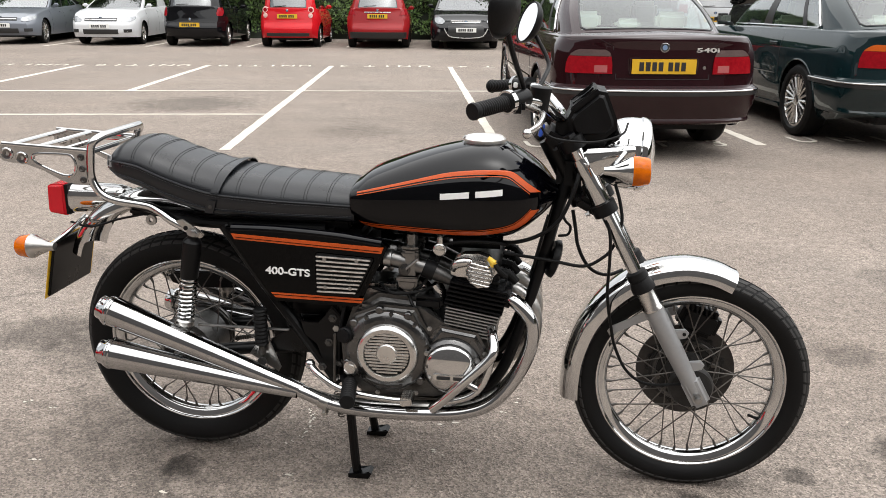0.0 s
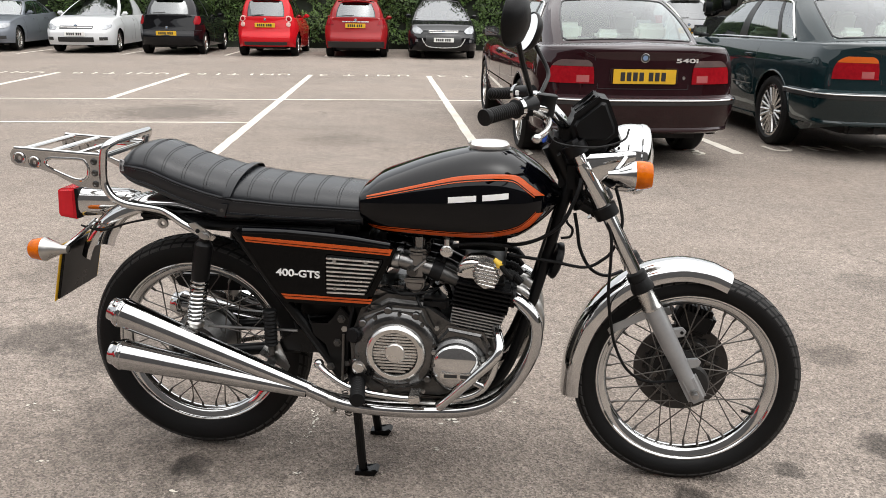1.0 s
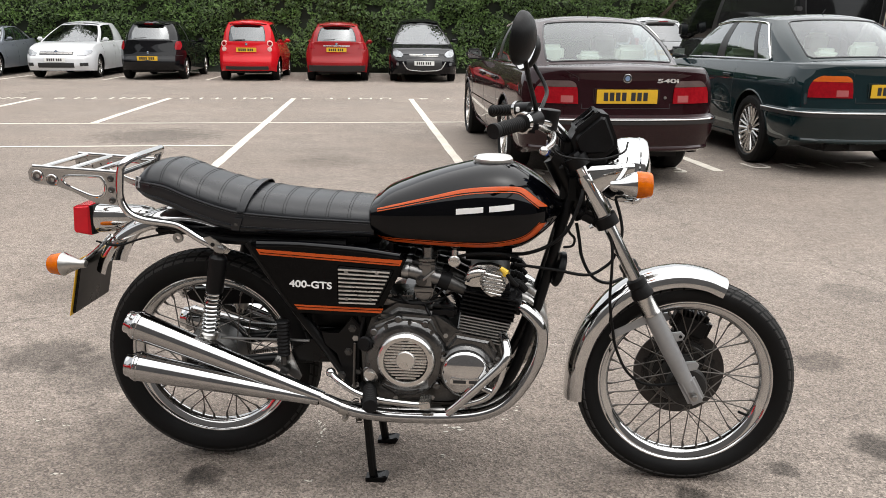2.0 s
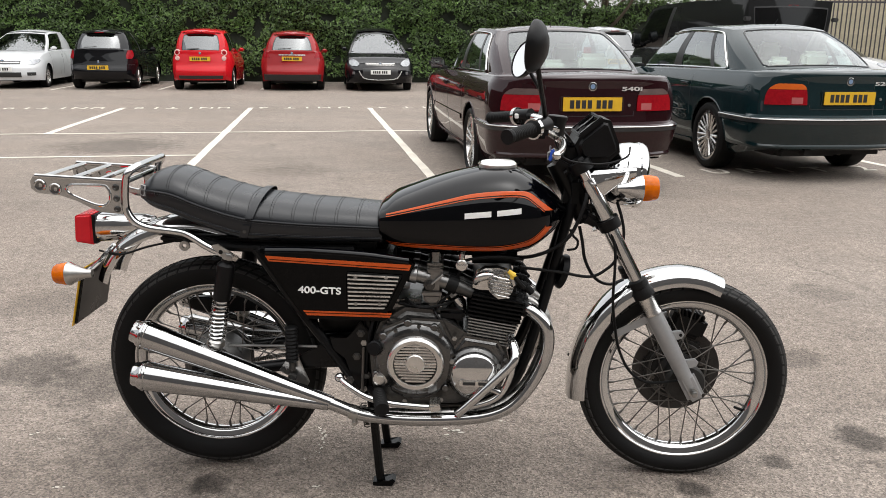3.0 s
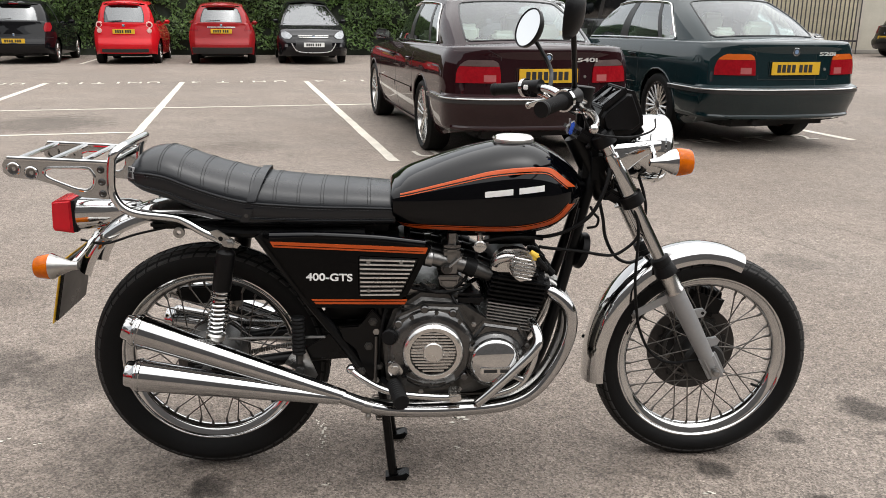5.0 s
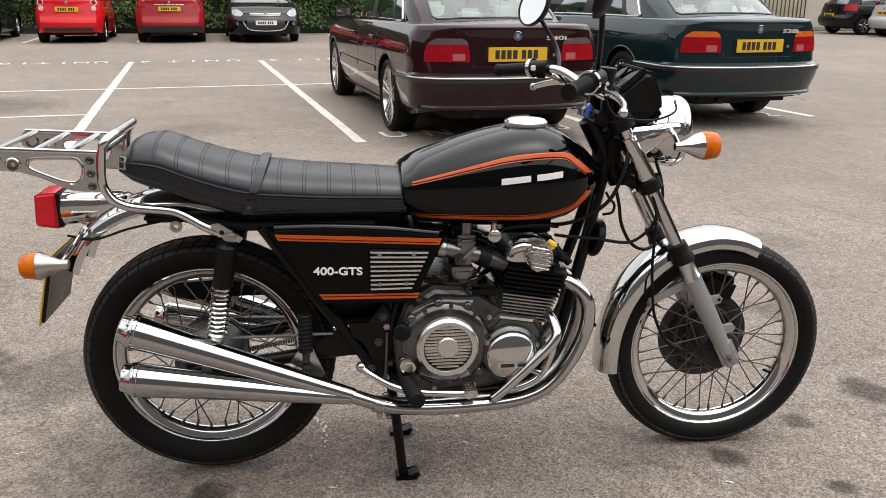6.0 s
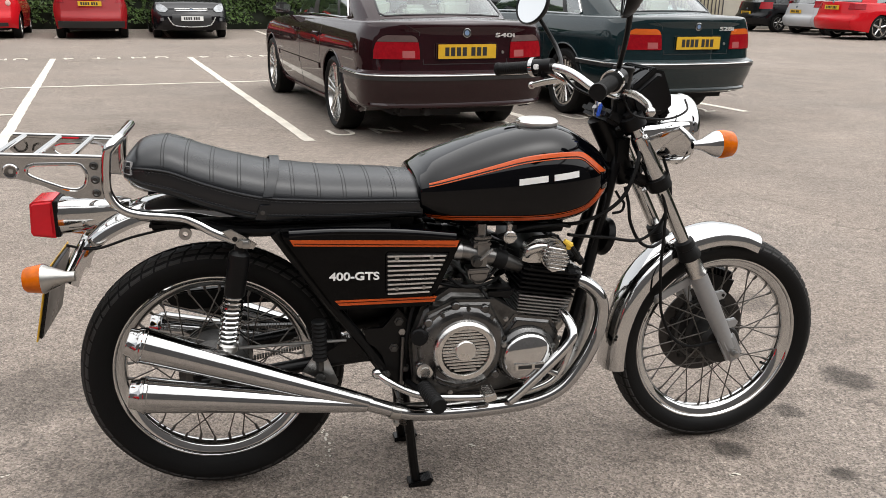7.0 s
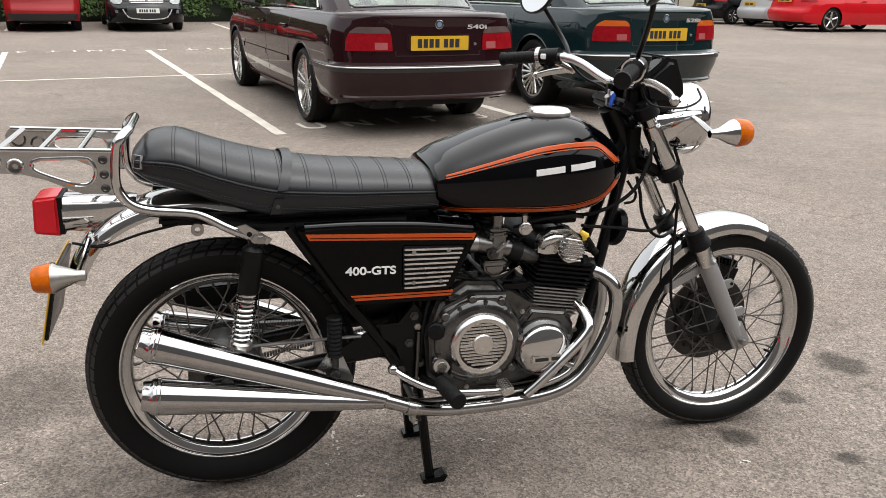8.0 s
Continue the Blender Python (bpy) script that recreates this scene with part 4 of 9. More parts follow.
class Saloon:
    """A saloon body: x runs forward from the rear axle, y to the left, z up; each height has its own rounded plan."""
    WIDTH = [(0.18, 0.75), (0.24, 0.8), (0.32, 0.826), (0.45, 0.848), (0.6, 0.86), (0.72, 0.86), (0.8, 0.855), (0.86, 0.842), (0.9, 0.826), (0.935, 0.805), (0.96, 0.785)]
    TAIL = [(0.2, -0.86), (0.25, -0.95), (0.295, -1.045), (0.31, -1.088), (0.325, -1.088), (0.34, -1.072), (0.38, -1.082), (0.45, -1.112), (0.54, -1.136), (0.57, -1.134), (0.584, -1.122), (0.592, -1.085), (0.6, -1.058),
            (0.65, -1.052), (0.8, -1.042), (0.9, -1.04), (0.94, -1.046), (0.965, -1.044)]
    NOSE = [(0.2, 3.5), (0.35, 3.64), (0.55, 3.65), (0.7, 3.55), (0.9, 3.35)]
    TOP = [(-1.1, 0.955), (-0.4, 0.95), (0.3, 0.94), (1.2, 0.93), (2.0, 0.912), (2.6, 0.87), (3.2, 0.78), (3.6, 0.66)]
    x0, x1 = -1.05, 3.6
    arch, wb = 0.372, 2.83

    def __init__(self, r):
        self.r = r
        self.arc = []
        n = 3.1
        for i in range(25):
            f = math.radians(90 * i / 24)
            k = (math.cos(f) ** n + math.sin(f) ** n) ** (-1 / n)
            self.arc.append((min(k * math.cos(f), 1.0), min(k * math.sin(f), 1.0)))

    def taper(self, x):
        return 1 - 0.022 * ((x - 1.1) / 2.0) ** 2

    def width(self, x, z):
        w = curve1(self.WIDTH, z) * self.taper(x)
        if x < -0.3 and 0.29 < z < 0.585:
            w += 0.012 * min(1.0, (-0.3 - x) / 0.12)
        return w

    def plan(self, q, z):
        """Round the car from the middle of the tail: rear corner for q in 0..1, front corner for q in 2..3."""
        back = q <= 1
        k = (q if back else 3 - q) * 24
        i = min(int(k), 23)
        a, b = self.arc[i], self.arc[i + 1]
        cx, cy = a[0] + (b[0] - a[0]) * (k - i), a[1] + (b[1] - a[1]) * (k - i)
        if back:
            x = curve1(self.TAIL, z) + 0.05 * cy * cy + 0.36 * (1 - cx)
        else:
            x = curve1(self.NOSE, z) - 0.08 * cy * cy - 0.4 * (1 - cx)
        return V(x, cy * self.width(x, z), z)

    def side(self, x, z, sg=1):
        return V(x, sg * self.width(x, z), z)

    def end(self, t, z, back=True):
        """A point t metres round from the middle of the tail."""
        left, p = abs(t), self.plan(0, z)
        sg = 1 if t >= 0 else -1
        for i in range(1, 49):
            q = self.plan(i / 48, z)
            d = (q - p).length
            if d >= left:
                p = p.lerp(q, left / d)
                return V(p.x, sg * p.y, z)
            left, p = left - d, q
        return self.side(p.x + left, z, sg)

    skin = Car.skin

    def low(self, x):
        z = 0.215
        for xa in (0.0, self.wb):
            if abs(x - xa) < self.arch:
                z = max(z, self.r + math.sqrt(self.arch ** 2 - (x - xa) ** 2))
        if x < -0.7:
            z = 0.215 + 0.075 * min(1.0, (-0.7 - x) / 0.25)
        return z

    def top(self, x):
        return smooth1(self.TOP, x, 0.06)

    def shell(self, bm):
        """Flanks, tail and nose, then the deck with the cabin left open."""
        xs = set(-0.5 + 3.5 * i / 29 for i in range(30))
        for xa in (0.0, self.wb):
            xs |= {xa - self.arch * 0.9999 * math.cos(math.pi * i / 18) for i in range(19)} | {xa - self.arch - 0.001, xa + self.arch + 0.001}
        cols = [("q", i / 24) for i in range(25)] + [("x", x) for x in sorted(xs) if x < 3.0] + [("q", 2 + i / 16) for i in range(17)]
        zs = [0.215, 0.25, 0.29, 0.3, 0.31, 0.325, 0.34, 0.36, 0.38, 0.41, 0.45, 0.5, 0.54, 0.56, 0.572, 0.58, 0.586, 0.593, 0.6, 0.62, 0.65, 0.7, 0.75, 0.8, 0.84, 0.87, 0.9, 0.92, 0.935, 0.95, 0.965]
        half = []
        for kind, v in cols:
            ref = self.plan(v, 0.6) if kind == "q" else V(v, 0, 0)
            zl, zt = self.low(ref.x), self.top(ref.x)
            col = []
            for z in zs:
                zz = min(max(z, zl), zt)
                col.append(self.plan(v, zz) if kind == "q" else self.side(v, zz))
            p = col[-1]
            if kind == "x":
                sx = p.x
            else:
                sx = -0.86 + 0.22 * v ** 1.5 if v <= 1 else p.x - 0.3 * (1 - min(abs(p.y) / 0.77, 1.0))
            spine = V(sx, 0, zt)
            run = max((spine - p).length, 1e-4)
            for d, lift in ((0.003, 0.008), (0.01, 0.015), (0.022, 0.021), (0.045, 0.026), (0.08, 0.03), (0.14, 0.034), (0.25, 0.04), (0.4, 0.047), (0.6, 0.053), (0.8, 0.058)):
                far = d if d <= 0.045 else 0.045 + (run - 0.045) * (d - 0.045) / 0.755
                q = p.lerp(spine, far / run if run > 0.1 else d / 0.8)
                col.append(V(q.x, q.y, zt + lift))
            half.append(col)
        for sg in (1, -1):
            sheet(bm, [[V(p.x, sg * p.y, p.z) for p in c] for c in half])
        bmesh.ops.remove_doubles(bm, verts=bm.verts, dist=0.0006)
        gone = [f for f in bm.faces if f.calc_area() < 1e-9]
        for f in bm.faces:
            c = f.calc_center_median()
            if c.z > 0.9 and -0.3 < c.x < 1.95 and abs(c.y) < 0.62:
                gone.append(f)
        bmesh.ops.delete(bm, geom=list(set(gone)), context="FACES")
        return bm


BELT = [(-0.66, 0.0, 1.005), (-0.63, 0.3, 1.0), (-0.535, 0.56, 0.985), (-0.36, 0.67, 0.968), (-0.06, 0.708, 0.958), (0.7, 0.72, 0.955), (1.45, 0.718, 0.948), (2.06, 0.68, 0.935), (2.3, 0.55, 0.945), (2.42, 0.28, 0.95), (2.46, 0.0, 0.955)]
ROOF = [(0.12, 0.0, 1.372), (0.135, 0.25, 1.368), (0.19, 0.45, 1.352), (0.26, 0.517, 1.347), (0.35, 0.542, 1.358), (0.78, 0.572, 1.38), (1.15, 0.572, 1.375), (1.46, 0.54, 1.35), (1.56, 0.44, 1.352), (1.62, 0.22, 1.362), (1.635, 0.0, 1.366)]


def saloon(name, colour, m, label, amber_top, spokes, twin, badge_text, rim=0.235, chrome_side=False):
    root = thing(name, m, label, "car", "parked cars")
    car = Saloon(0.325)
    bm = B()
    car.shell(bm)
    body = part("body", bm, colour, root, angle=38)
    belt, head = spline(BELT, 6), spline(ROOF, 6)
    N = len(belt) - 1

    def glass_at(c, r):
        """Column c round the cabin from the middle of the rear screen, row r of 10 from belt to roof."""
        sg, k = (1 if c >= 0 else -1), abs(c)
        i = min(int(k), N - 1)
        a = belt[i].lerp(belt[i + 1], k - i)
        b = head[i].lerp(head[i + 1], k - i)
        v = r / 10
        p = a.lerp(b, v)
        bow = 0.034 * math.sin(math.pi * v)
        out = V(p.x - 0.75, p.y * 2.2, 0).normalized()
        return V(p.x + out.x * bow, sg * (p.y + out.y * bow), p.z + 0.3 * bow)

    def panel(c0, c1, r0, r1, material, nm, label_="", n=None, proud=0.0):
        bm = B()
        nc = n or max(int(abs(c1 - c0)), 1)
        nr = max(int(round(r1 - r0)), 1)
        rows = []
        for j in range(nr + 1):
            row = []
            for i in range(nc + 1):
                p = glass_at(c0 + (c1 - c0) * i / nc, r0 + (r1 - r0) * j / nr)
                if proud:
                    p = p + V(p.x - 0.75, p.y * 2.2, 0.3).normalized() * proud
                row.append(p)
            rows.append(row)
        sheet(bm, rows)
        return part(nm, bm, material, root, label_, angle=60)

    panel(-12, 12, 0.5, 9.4, GLASS_REAR, "rear_window", "pale rear screen")
    panel(-12, 12, -0.6, 0.5, colour, "scuttle")
    panel(-12, 12, 9.4, 10, colour, "header")
    bm = B()
    edge = [glass_at(c, 0.5) for c in range(-11, 12)] + [glass_at(12, r) for r in range(1, 10)] + [glass_at(c, 9.4) for c in range(11, -12, -1)] + [glass_at(-12, r) for r in range(9, 0, -1)]
    edge.append(edge[0])
    tube(bm, edge, 0.0085, 6)
    part("window_seal", bm, TRIM_BLACK, root)
    for sg in (1, -1):
        panel(sg * 12, sg * 23.6, -0.6, 10, colour, "pillar")
        panel(sg * 23.6, sg * 42, 9, 10, colour, "roof_rail")
        panel(sg * 42, sg * 45, -0.6, 10, colour, "pillar")
        for a, b in ((23.6, 26.6), (26.6, 33), (33, 42)):
            panel(sg * a, sg * b, 0, 9, GLASS_SIDE, "side_window", n=5)
        panel(sg * 26.2, sg * 26.8, 0, 9.1, TRIM_BLACK, "pillar", n=1, proud=0.003)
        panel(sg * 32.2, sg * 33.8, 0, 9.1, TRIM_BLACK, "pillar", n=1, proud=0.003)
        bm = B()
        out = V(0, sg * 0.009, 0.002)
        line_ = [glass_at(sg * c, 0.4) + out for c in (42, 38, 34, 30, 26.5, 24.6)] + [glass_at(sg * c, r) + out for c, r in ((23.7, 0.6), (23.55, 1.6), (23.5, 4), (23.55, 6.4), (23.75, 7.9), (24.3, 8.7), (25.4, 9.0))]
        line_ += [glass_at(sg * c, 9.05) + out for c in (28, 31, 34, 37, 40, 42)]
        tube(bm, spline(line_, 4), 0.0105, 8)
        part("window_trim", bm, CHROME, root, "chrome window trim")
        bm = B()
        sheet(bm, [[glass_at(sg * c, r) + out * 0.5 for c, r in ((23.5, 5.5), (23.55, 6.4), (23.75, 7.9), (24.3, 8.7), (25.6, 9.0))], [glass_at(sg * c, r) + out * 0.5 for c, r in ((23.3, 5.5), (23.3, 7), (23.3, 9.1), (24.2, 9.2), (25.6, 9.1))]])
        part("pillar", bm, colour, root)
    panel(-60, -45, 0, 9.4, GLASS_FRONT, "windscreen")
    panel(45, 60, 0, 9.4, GLASS_FRONT, "windscreen")
    for a, b in ((-60, -45), (45, 60)):
        panel(a, b, 9.4, 10, colour, "header")
    # roof skin
    bm = B()
    rows = []
    for c in list(range(-60, 61)):
        p = glass_at(c, 10)
        spine = V(min(max(p.x, 0.4), 1.35), 0, p.z)
        rows.append([V(*(p.lerp(spine, g).xy), p.z + (1.41 - p.z) * (1 - (1 - g) ** 2.4)) for g in (0, 0.06, 0.14, 0.25, 0.4, 0.6, 0.8, 1.0)])
    sheet(bm, rows)
    bmesh.ops.remove_doubles(bm, verts=bm.verts, dist=0.0005)
    part("roof", bm, colour, root, angle=60)
    # underbody and wheel wells
    bm = B()
    box(bm, (1.2, 0, 0.36), (4.0, 1.1, 0.28))
    box(bm, (1.41, 0, 0.33), (2.0, 1.54, 0.2))
    for xa in (0.0, 2.83):
        box(bm, (xa, 0, 0.66), (0.7, 1.5, 0.08))
        for e in (-1, 1):
            box(bm, (xa + e * 0.37, 0, 0.48), (0.05, 1.5, 0.36))
    part("underbody", bm, UNDER, root)
    bm = B()
    tube(bm, [(-0.55, 0.32, 0.27), (-1.0, 0.32, 0.265)], 0.034, 12)
    box(bm, (-0.72, 0.25, 0.28), (0.4, 0.6, 0.12), 0.03)
    part("exhaust", bm, UNDER, root)
    # cabin: parcel shelf, seats, floor
    bm = B()
    box(bm, (-0.17, 0, 0.965), (0.66, 1.26, 0.012))
    part("parcel_shelf", bm, CREAM_LEATHER, root)
    bm = B()
    box(bm, (1.1, 0, 0.62), (1.9, 1.3, 0.04))
    part("cabin_floor", bm, GREY_TRIM, root)
    bm = B()
    box(bm, (0.28, 0, 0.82), (0.16, 1.26, 0.36), 0.04, Matrix.Rotation(radians(-14), 3, "Y"), 3)
    part("rear_bench", bm, CREAM_LEATHER, root)
    for x, y, w_, hh in [(0.2, 0.4, 0.3, 0.16), (0.2, -0.4, 0.3, 0.16), (0.2, 0, 0.24, 0.1), (1.08, 0.38, 0.26, 0.2), (1.08, -0.38, 0.26, 0.2)]:
        bm = B()
        box(bm, (x, y, 0.985 + hh / 2 + (0.05 if x > 1 else 0)), (0.12, w_, hh), 0.04, Matrix.Rotation(radians(-12), 3, "Y"), 3)
        part("headrest", bm, CREAM_LEATHER, root)
    for y in (0.38, -0.38):
        bm = B()
        box(bm, (1.15, y, 0.82), (0.14, 0.5, 0.5), 0.05, Matrix.Rotation(radians(-14), 3, "Y"), 3)
        part("front_seat", bm, CREAM_LEATHER, root)
    bm = B()
    rows = [[V(-0.38 + 0.03 * j, math.sin(a) * 0.16, 0.972 + math.cos(a) * 0.05) for a in [-1.5708 + 3.1416 * k / 10 for k in range(11)]] for j in range(3)]
    slab(bm, rows, (0, 0, 0.006))
    part("high_brake_light", bm, GREY_TRIM, root, "grey brake light housing behind the rear screen")
    bm = B()
    tube(bm, [(0.36, 0, 1.4), (0.3, 0, 1.455)], [0.006, 0.003], 6)
    box(bm, (0.36, 0, 1.4), (0.06, 0.03, 0.016), 0.005)
    part("aerial", bm, TRIM_BLACK, root, "short black roof aerial")
    # wheels and arch lips
    for x in (0.0, 2.83):
        for sg in (1, -1):
            cars_wheel(root, x, sg * 0.738, sg, 0.325, rim, spokes, twin, ALLOY_BRIGHT, 0.225)
            bm = B()
            tube(bm, [car.side(x + math.cos(a) * 0.374, 0.325 + math.sin(a) * 0.374, sg) + V(0, -sg * 0.002, 0) for a in [math.pi * (0.02 + 0.96 * i / 20) for i in range(21)]], 0.009, 8)
            part("arch_lip", bm, colour, root)
    # lamps
    inner = [(0.69, 0.4), (0.76, 0.402), (0.82, 0.41), (0.85, 0.422), (0.865, 0.44), (0.874, 0.465)]
    outer = [(0.69, 0.775), (0.76, 0.77), (0.8, 0.757), (0.835, 0.735), (0.86, 0.7), (0.874, 0.66)]
    tl = LENS_DEEP_AMBER if amber_top else SMOKED_TOP
    lamp_skin(root, car, "tail_lamp", CAR_RED, inner, outer, (0.69, 0.822), 0.009, "red tail lamp")
    lamp_skin(root, car, "tail_lamp_top", tl, inner, outer, (0.824, 0.874), 0.009, "amber upper lens" if amber_top else "smoked upper lens")
    end_panels(root, car, [
        ("reverse_lens", LENS_CLEAR, (0.44, 0.54), (0.7, 0.755), 0.011, "pale reversing lens", True),
                ("bumper_band", TRIM_BLACK, (-1.55, 1.55), (0.53, 0.555), 0.006, "dark rubber bumper band", False),
    ])
    bm = B()
    tube(bm, [car.end(-1.55 + 3.1 * i / 60, 0.567) + V(-0.004, 0, 0) for i in range(61)], 0.0085, 8)
    part("bumper_strip", bm, CHROME, root, "chrome bumper strip")
    bm = B()
    for z, t in ((0.652, 0.375),):
        car.skin(bm, lambda q, h: car.end(q, h), (-t, t), (z - 0.0025, z + 0.0025), (14, 1), 0.0015, 0.01)
    for t in (-0.372, 0.372):
        car.skin(bm, lambda q, h: car.end(q, h), (t - 0.0025, t + 0.0025), (0.652, 0.69), (1, 2), 0.0015, 0.01)
    for sg in (1, -1):
        rows = [[car.end(sg * (0.4 + 0.1 * max(0.0, (z - 0.9) / 0.05)) + e, z) + V(-0.0015, 0, 0) for e in (-0.0025, 0.0025)] for z in (0.872, 0.9, 0.92, 0.945, 0.955)]
        sheet(bm, rows)
    part("shut_line", bm, TRIM_BLACK, body)
    p = car.end(0, 0.75)
    bm = B()
    box(bm, p + V(0.012, 0, 0), (0.03, 0.56, 0.135), 0.01)
    part("plate_recess", bm, colour, body)
    plate(root, p + V(-0.016, 0, 0), -90, 0, w=0.51, h=0.114)
    roundel(root, car, 0, 0.895, 0.037)
    bm = lettering(badge_text, 0.062, 0.003, 0.0016)
    bmesh.ops.scale(bm, vec=(1.8, 0.74, 1), verts=bm.verts)
    q = car.end(-0.35, 0.874)
    bm.transform(pose(q.x - 0.004, q.y, q.z, 90, 0, -90 + 4))
    part("model_number", bm, CAP_ALLOY, root, "chrome model number")
    bm = B()
    lathe(bm, [(0, 0.014), (0.008, 0.012), (0.008, 0)], car.end(-0.33, 0.74), (-1, 0, 0), 12)
    part("lock", bm, STEEL, root)
    # doors: shut lines, handles, mouldings, mirrors
    for sg in (1, -1):
        fn = lambda t, z, q=sg: car.side(t, z, q)
        bm = B()
        for xd, zl in ((0.42, 0.5), (1.27, 0.26), (2.28, 0.26)):
            car.skin(bm, fn, (xd - 0.003, xd + 0.003), (zl, car.top(xd) - 0.02), (1, 10), 0.0012, 0.01)
        car.skin(bm, fn, (0.5, 2.28), (0.256, 0.262), (10, 1), 0.0012, 0.01)
        part("shut_line", bm, TRIM_BLACK, body)
        for xd in (0.55, 1.42):
            bm = B()
            p = car.side(xd, 0.82, sg)
            box(bm, p + V(0, sg * 0.018, 0), (0.19, 0.024, 0.034), 0.01, None, 3)
            handle = part("door_handle", bm, colour, root)
            # black plate stands in for the shade of the handle recess
            bm = B()
            box(bm, p + V(0, sg * 0.002, -0.012), (0.13, 0.006, 0.05), 0.003)
            part("handle_shade", bm, UNDER, handle)
        for a, b in ((0.46, 1.25), (1.29, 2.26), (2.33, 2.42)):
            bm = B()
            car.skin(bm, fn, (a, b), (0.5, 0.545), (8, 3), 0.011, 0.02)
            part("rubbing_strip", bm, colour, root)
            if chrome_side:
                bm = B()
                car.skin(bm, fn, (a, b), (0.536, 0.543), (8, 1), 0.0135, 0.02)
                part("chrome_strip", bm, STEEL, root)
        bm = B()
        car.skin(bm, fn, (0.42, 2.4), (0.215, 0.252), (10, 2), 0.012, 0.03)
        part("side_skirt", bm, colour, root)
        bm = B()
        p = V(1.98, sg * 0.8, 0.985)
        box(bm, p + V(0, sg * 0.08, 0.02), (0.1, 0.19, 0.12), 0.04, None, 3)
        box(bm, p + V(0.0, 0, -0.03), (0.05, 0.1, 0.035), 0.01)
        mir = part("door_mirror", bm, TRIM_BLACK, root)
        bm = B()
        box(bm, p + V(-0.052, sg * 0.08, 0.02), (0.006, 0.15, 0.085), 0.002)
        part("mirror_glass", bm, MIRROR, mir)
    return root


def at(x, y, heading):
    return pose(x, y, 0, 0, 0, heading)


MAROON = paint("maroon pearl paint", (0.015, 0.002, 0.0036), coat_ior=1.46)
GREEN = paint("dark green pearl paint", (0.003, 0.014, 0.0165), coat_ior=1.55)
saloon("saloon_car", MAROON, at(1.62, 5.79, 99.8), "dark maroon four-door saloon car with silver alloy wheels", False, 5, True, "540i", 0.258)
saloon("saloon_car", GREEN, at(4.07, 6.54, 100.3) @ Matrix.Diagonal((1, 1, 1.035, 1)), "dark green four-door saloon car with silver alloy wheels", True, 20, False, "528i", chrome_side=True)

HATCH = dict(ro=0.66, fo=0.78, wb=2.45, w=0.84, bulge=0.15, arch=0.34, wr=0.535, r=0.3, rim=0.2, crown=0.02, sill=0.2, lift_r=0.06, round_r=0.7,
             top=[(-0.7, 0.95), (0.0, 0.95), (1.2, 0.93), (2.0, 0.92), (2.5, 0.84), (3.0, 0.72), (3.25, 0.6)],
             rear=[(0.2, 0.12), (0.3, 0.03), (0.42, -0.02), (0.52, -0.02), (0.58, 0.03), (0.62, 0.07), (0.95, 0.12)],
             front=[(0.2, 0.08), (0.35, 0.0), (0.55, 0.0), (0.7, 0.15), (0.8, 0.3)],
             glass=dict(x=(-0.52, -0.3, 1.25, 2.15), roof=[(0, 1.4), (0.2, 1.46), (0.5, 1.49), (0.8, 1.46), (1, 1.4)], c=0.14, a=0.06, b=(0.45,), rear_e=0.87, rear_v=(0.05, 0.9), spoiler=True, mats=(GLASS_DARK, GLASS_DARK, GLASS_FRONT)),
             doors=(0.9, 2.1), handles=(1.05,))


def hatch(name, colour, m, label, lamps, plate_z, scale=1.0, **over):
    spec = dict(HATCH, name=name, label=label, category="car", paint=colour, spokes=7, group="parked cars")
    spec.update(over)
    root, body, car = build_car(spec, m @ Matrix.Scale(scale, 4))
    end_panels(root, car, lamps)
    if "lens" in spec:
        lamp_skin(root, car, "tail_lamp", CAR_RED, *spec["lens"], 0.012, "red tail lamp")
    p = car.end(0, plate_z)
    plate(root, p + V(-0.015, 0, 0), -90, 0)
    roundel(root, car, 0, plate_z + 0.14, 0.035)
    bm = B()
    tube(bm, [car.end(0.02, spec["top"][0][1] + 0.06) + V(-0.0, 0, 0.0), car.end(0.35, spec["top"][0][1] + 0.045) + V(-0.01, 0, 0)], 0.012, 6)
    part("rear_wiper", bm, TRIM_BLACK, root)
    return root, body, car


BLACK_CAR = paint("black car paint", (0.004, 0.004, 0.005))
RED_CAR = paint("bright red car paint", (0.5, 0.008, 0.014))
DEEP_RED = paint("deep red car paint", (0.26, 0.012, 0.014))
WHITE_CAR = paint("white car paint", (0.63, 0.64, 0.65), 0.3, 0.0)
SILVER = paint("silver car paint", (0.4, 0.41, 0.42))
SLATE = paint("grey silver car paint", (0.17, 0.185, 0.21), 0.35, 0.3)
BLACK_LOWER = mat("dark bumper plastic", (0.02, 0.02, 0.02), 0.5)
S = 0.95
hatch("hatchback_car", BLACK_CAR, at(-8.25, 18.95, 98.5), "black five-door hatchback parked facing the hedge", [
    ("bumper_line", TRIM_BLACK, (-0.95, 0.95), (0.62, 0.632), 0.008, "", False)], 0.56, S,
    lens=([(0.78, 0.66), (0.85, 0.64), (0.93, 0.68), (0.99, 0.74)], [(0.78, 0.84), (0.85, 0.95), (0.93, 0.98), (0.99, 0.95)], (0.78, 0.99)),
    top=[(-0.7, 1.02), (0.0, 1.02), (1.2, 0.97), (2.0, 0.94), (2.5, 0.84), (3.0, 0.72), (3.25, 0.6)], bulge=0.2)
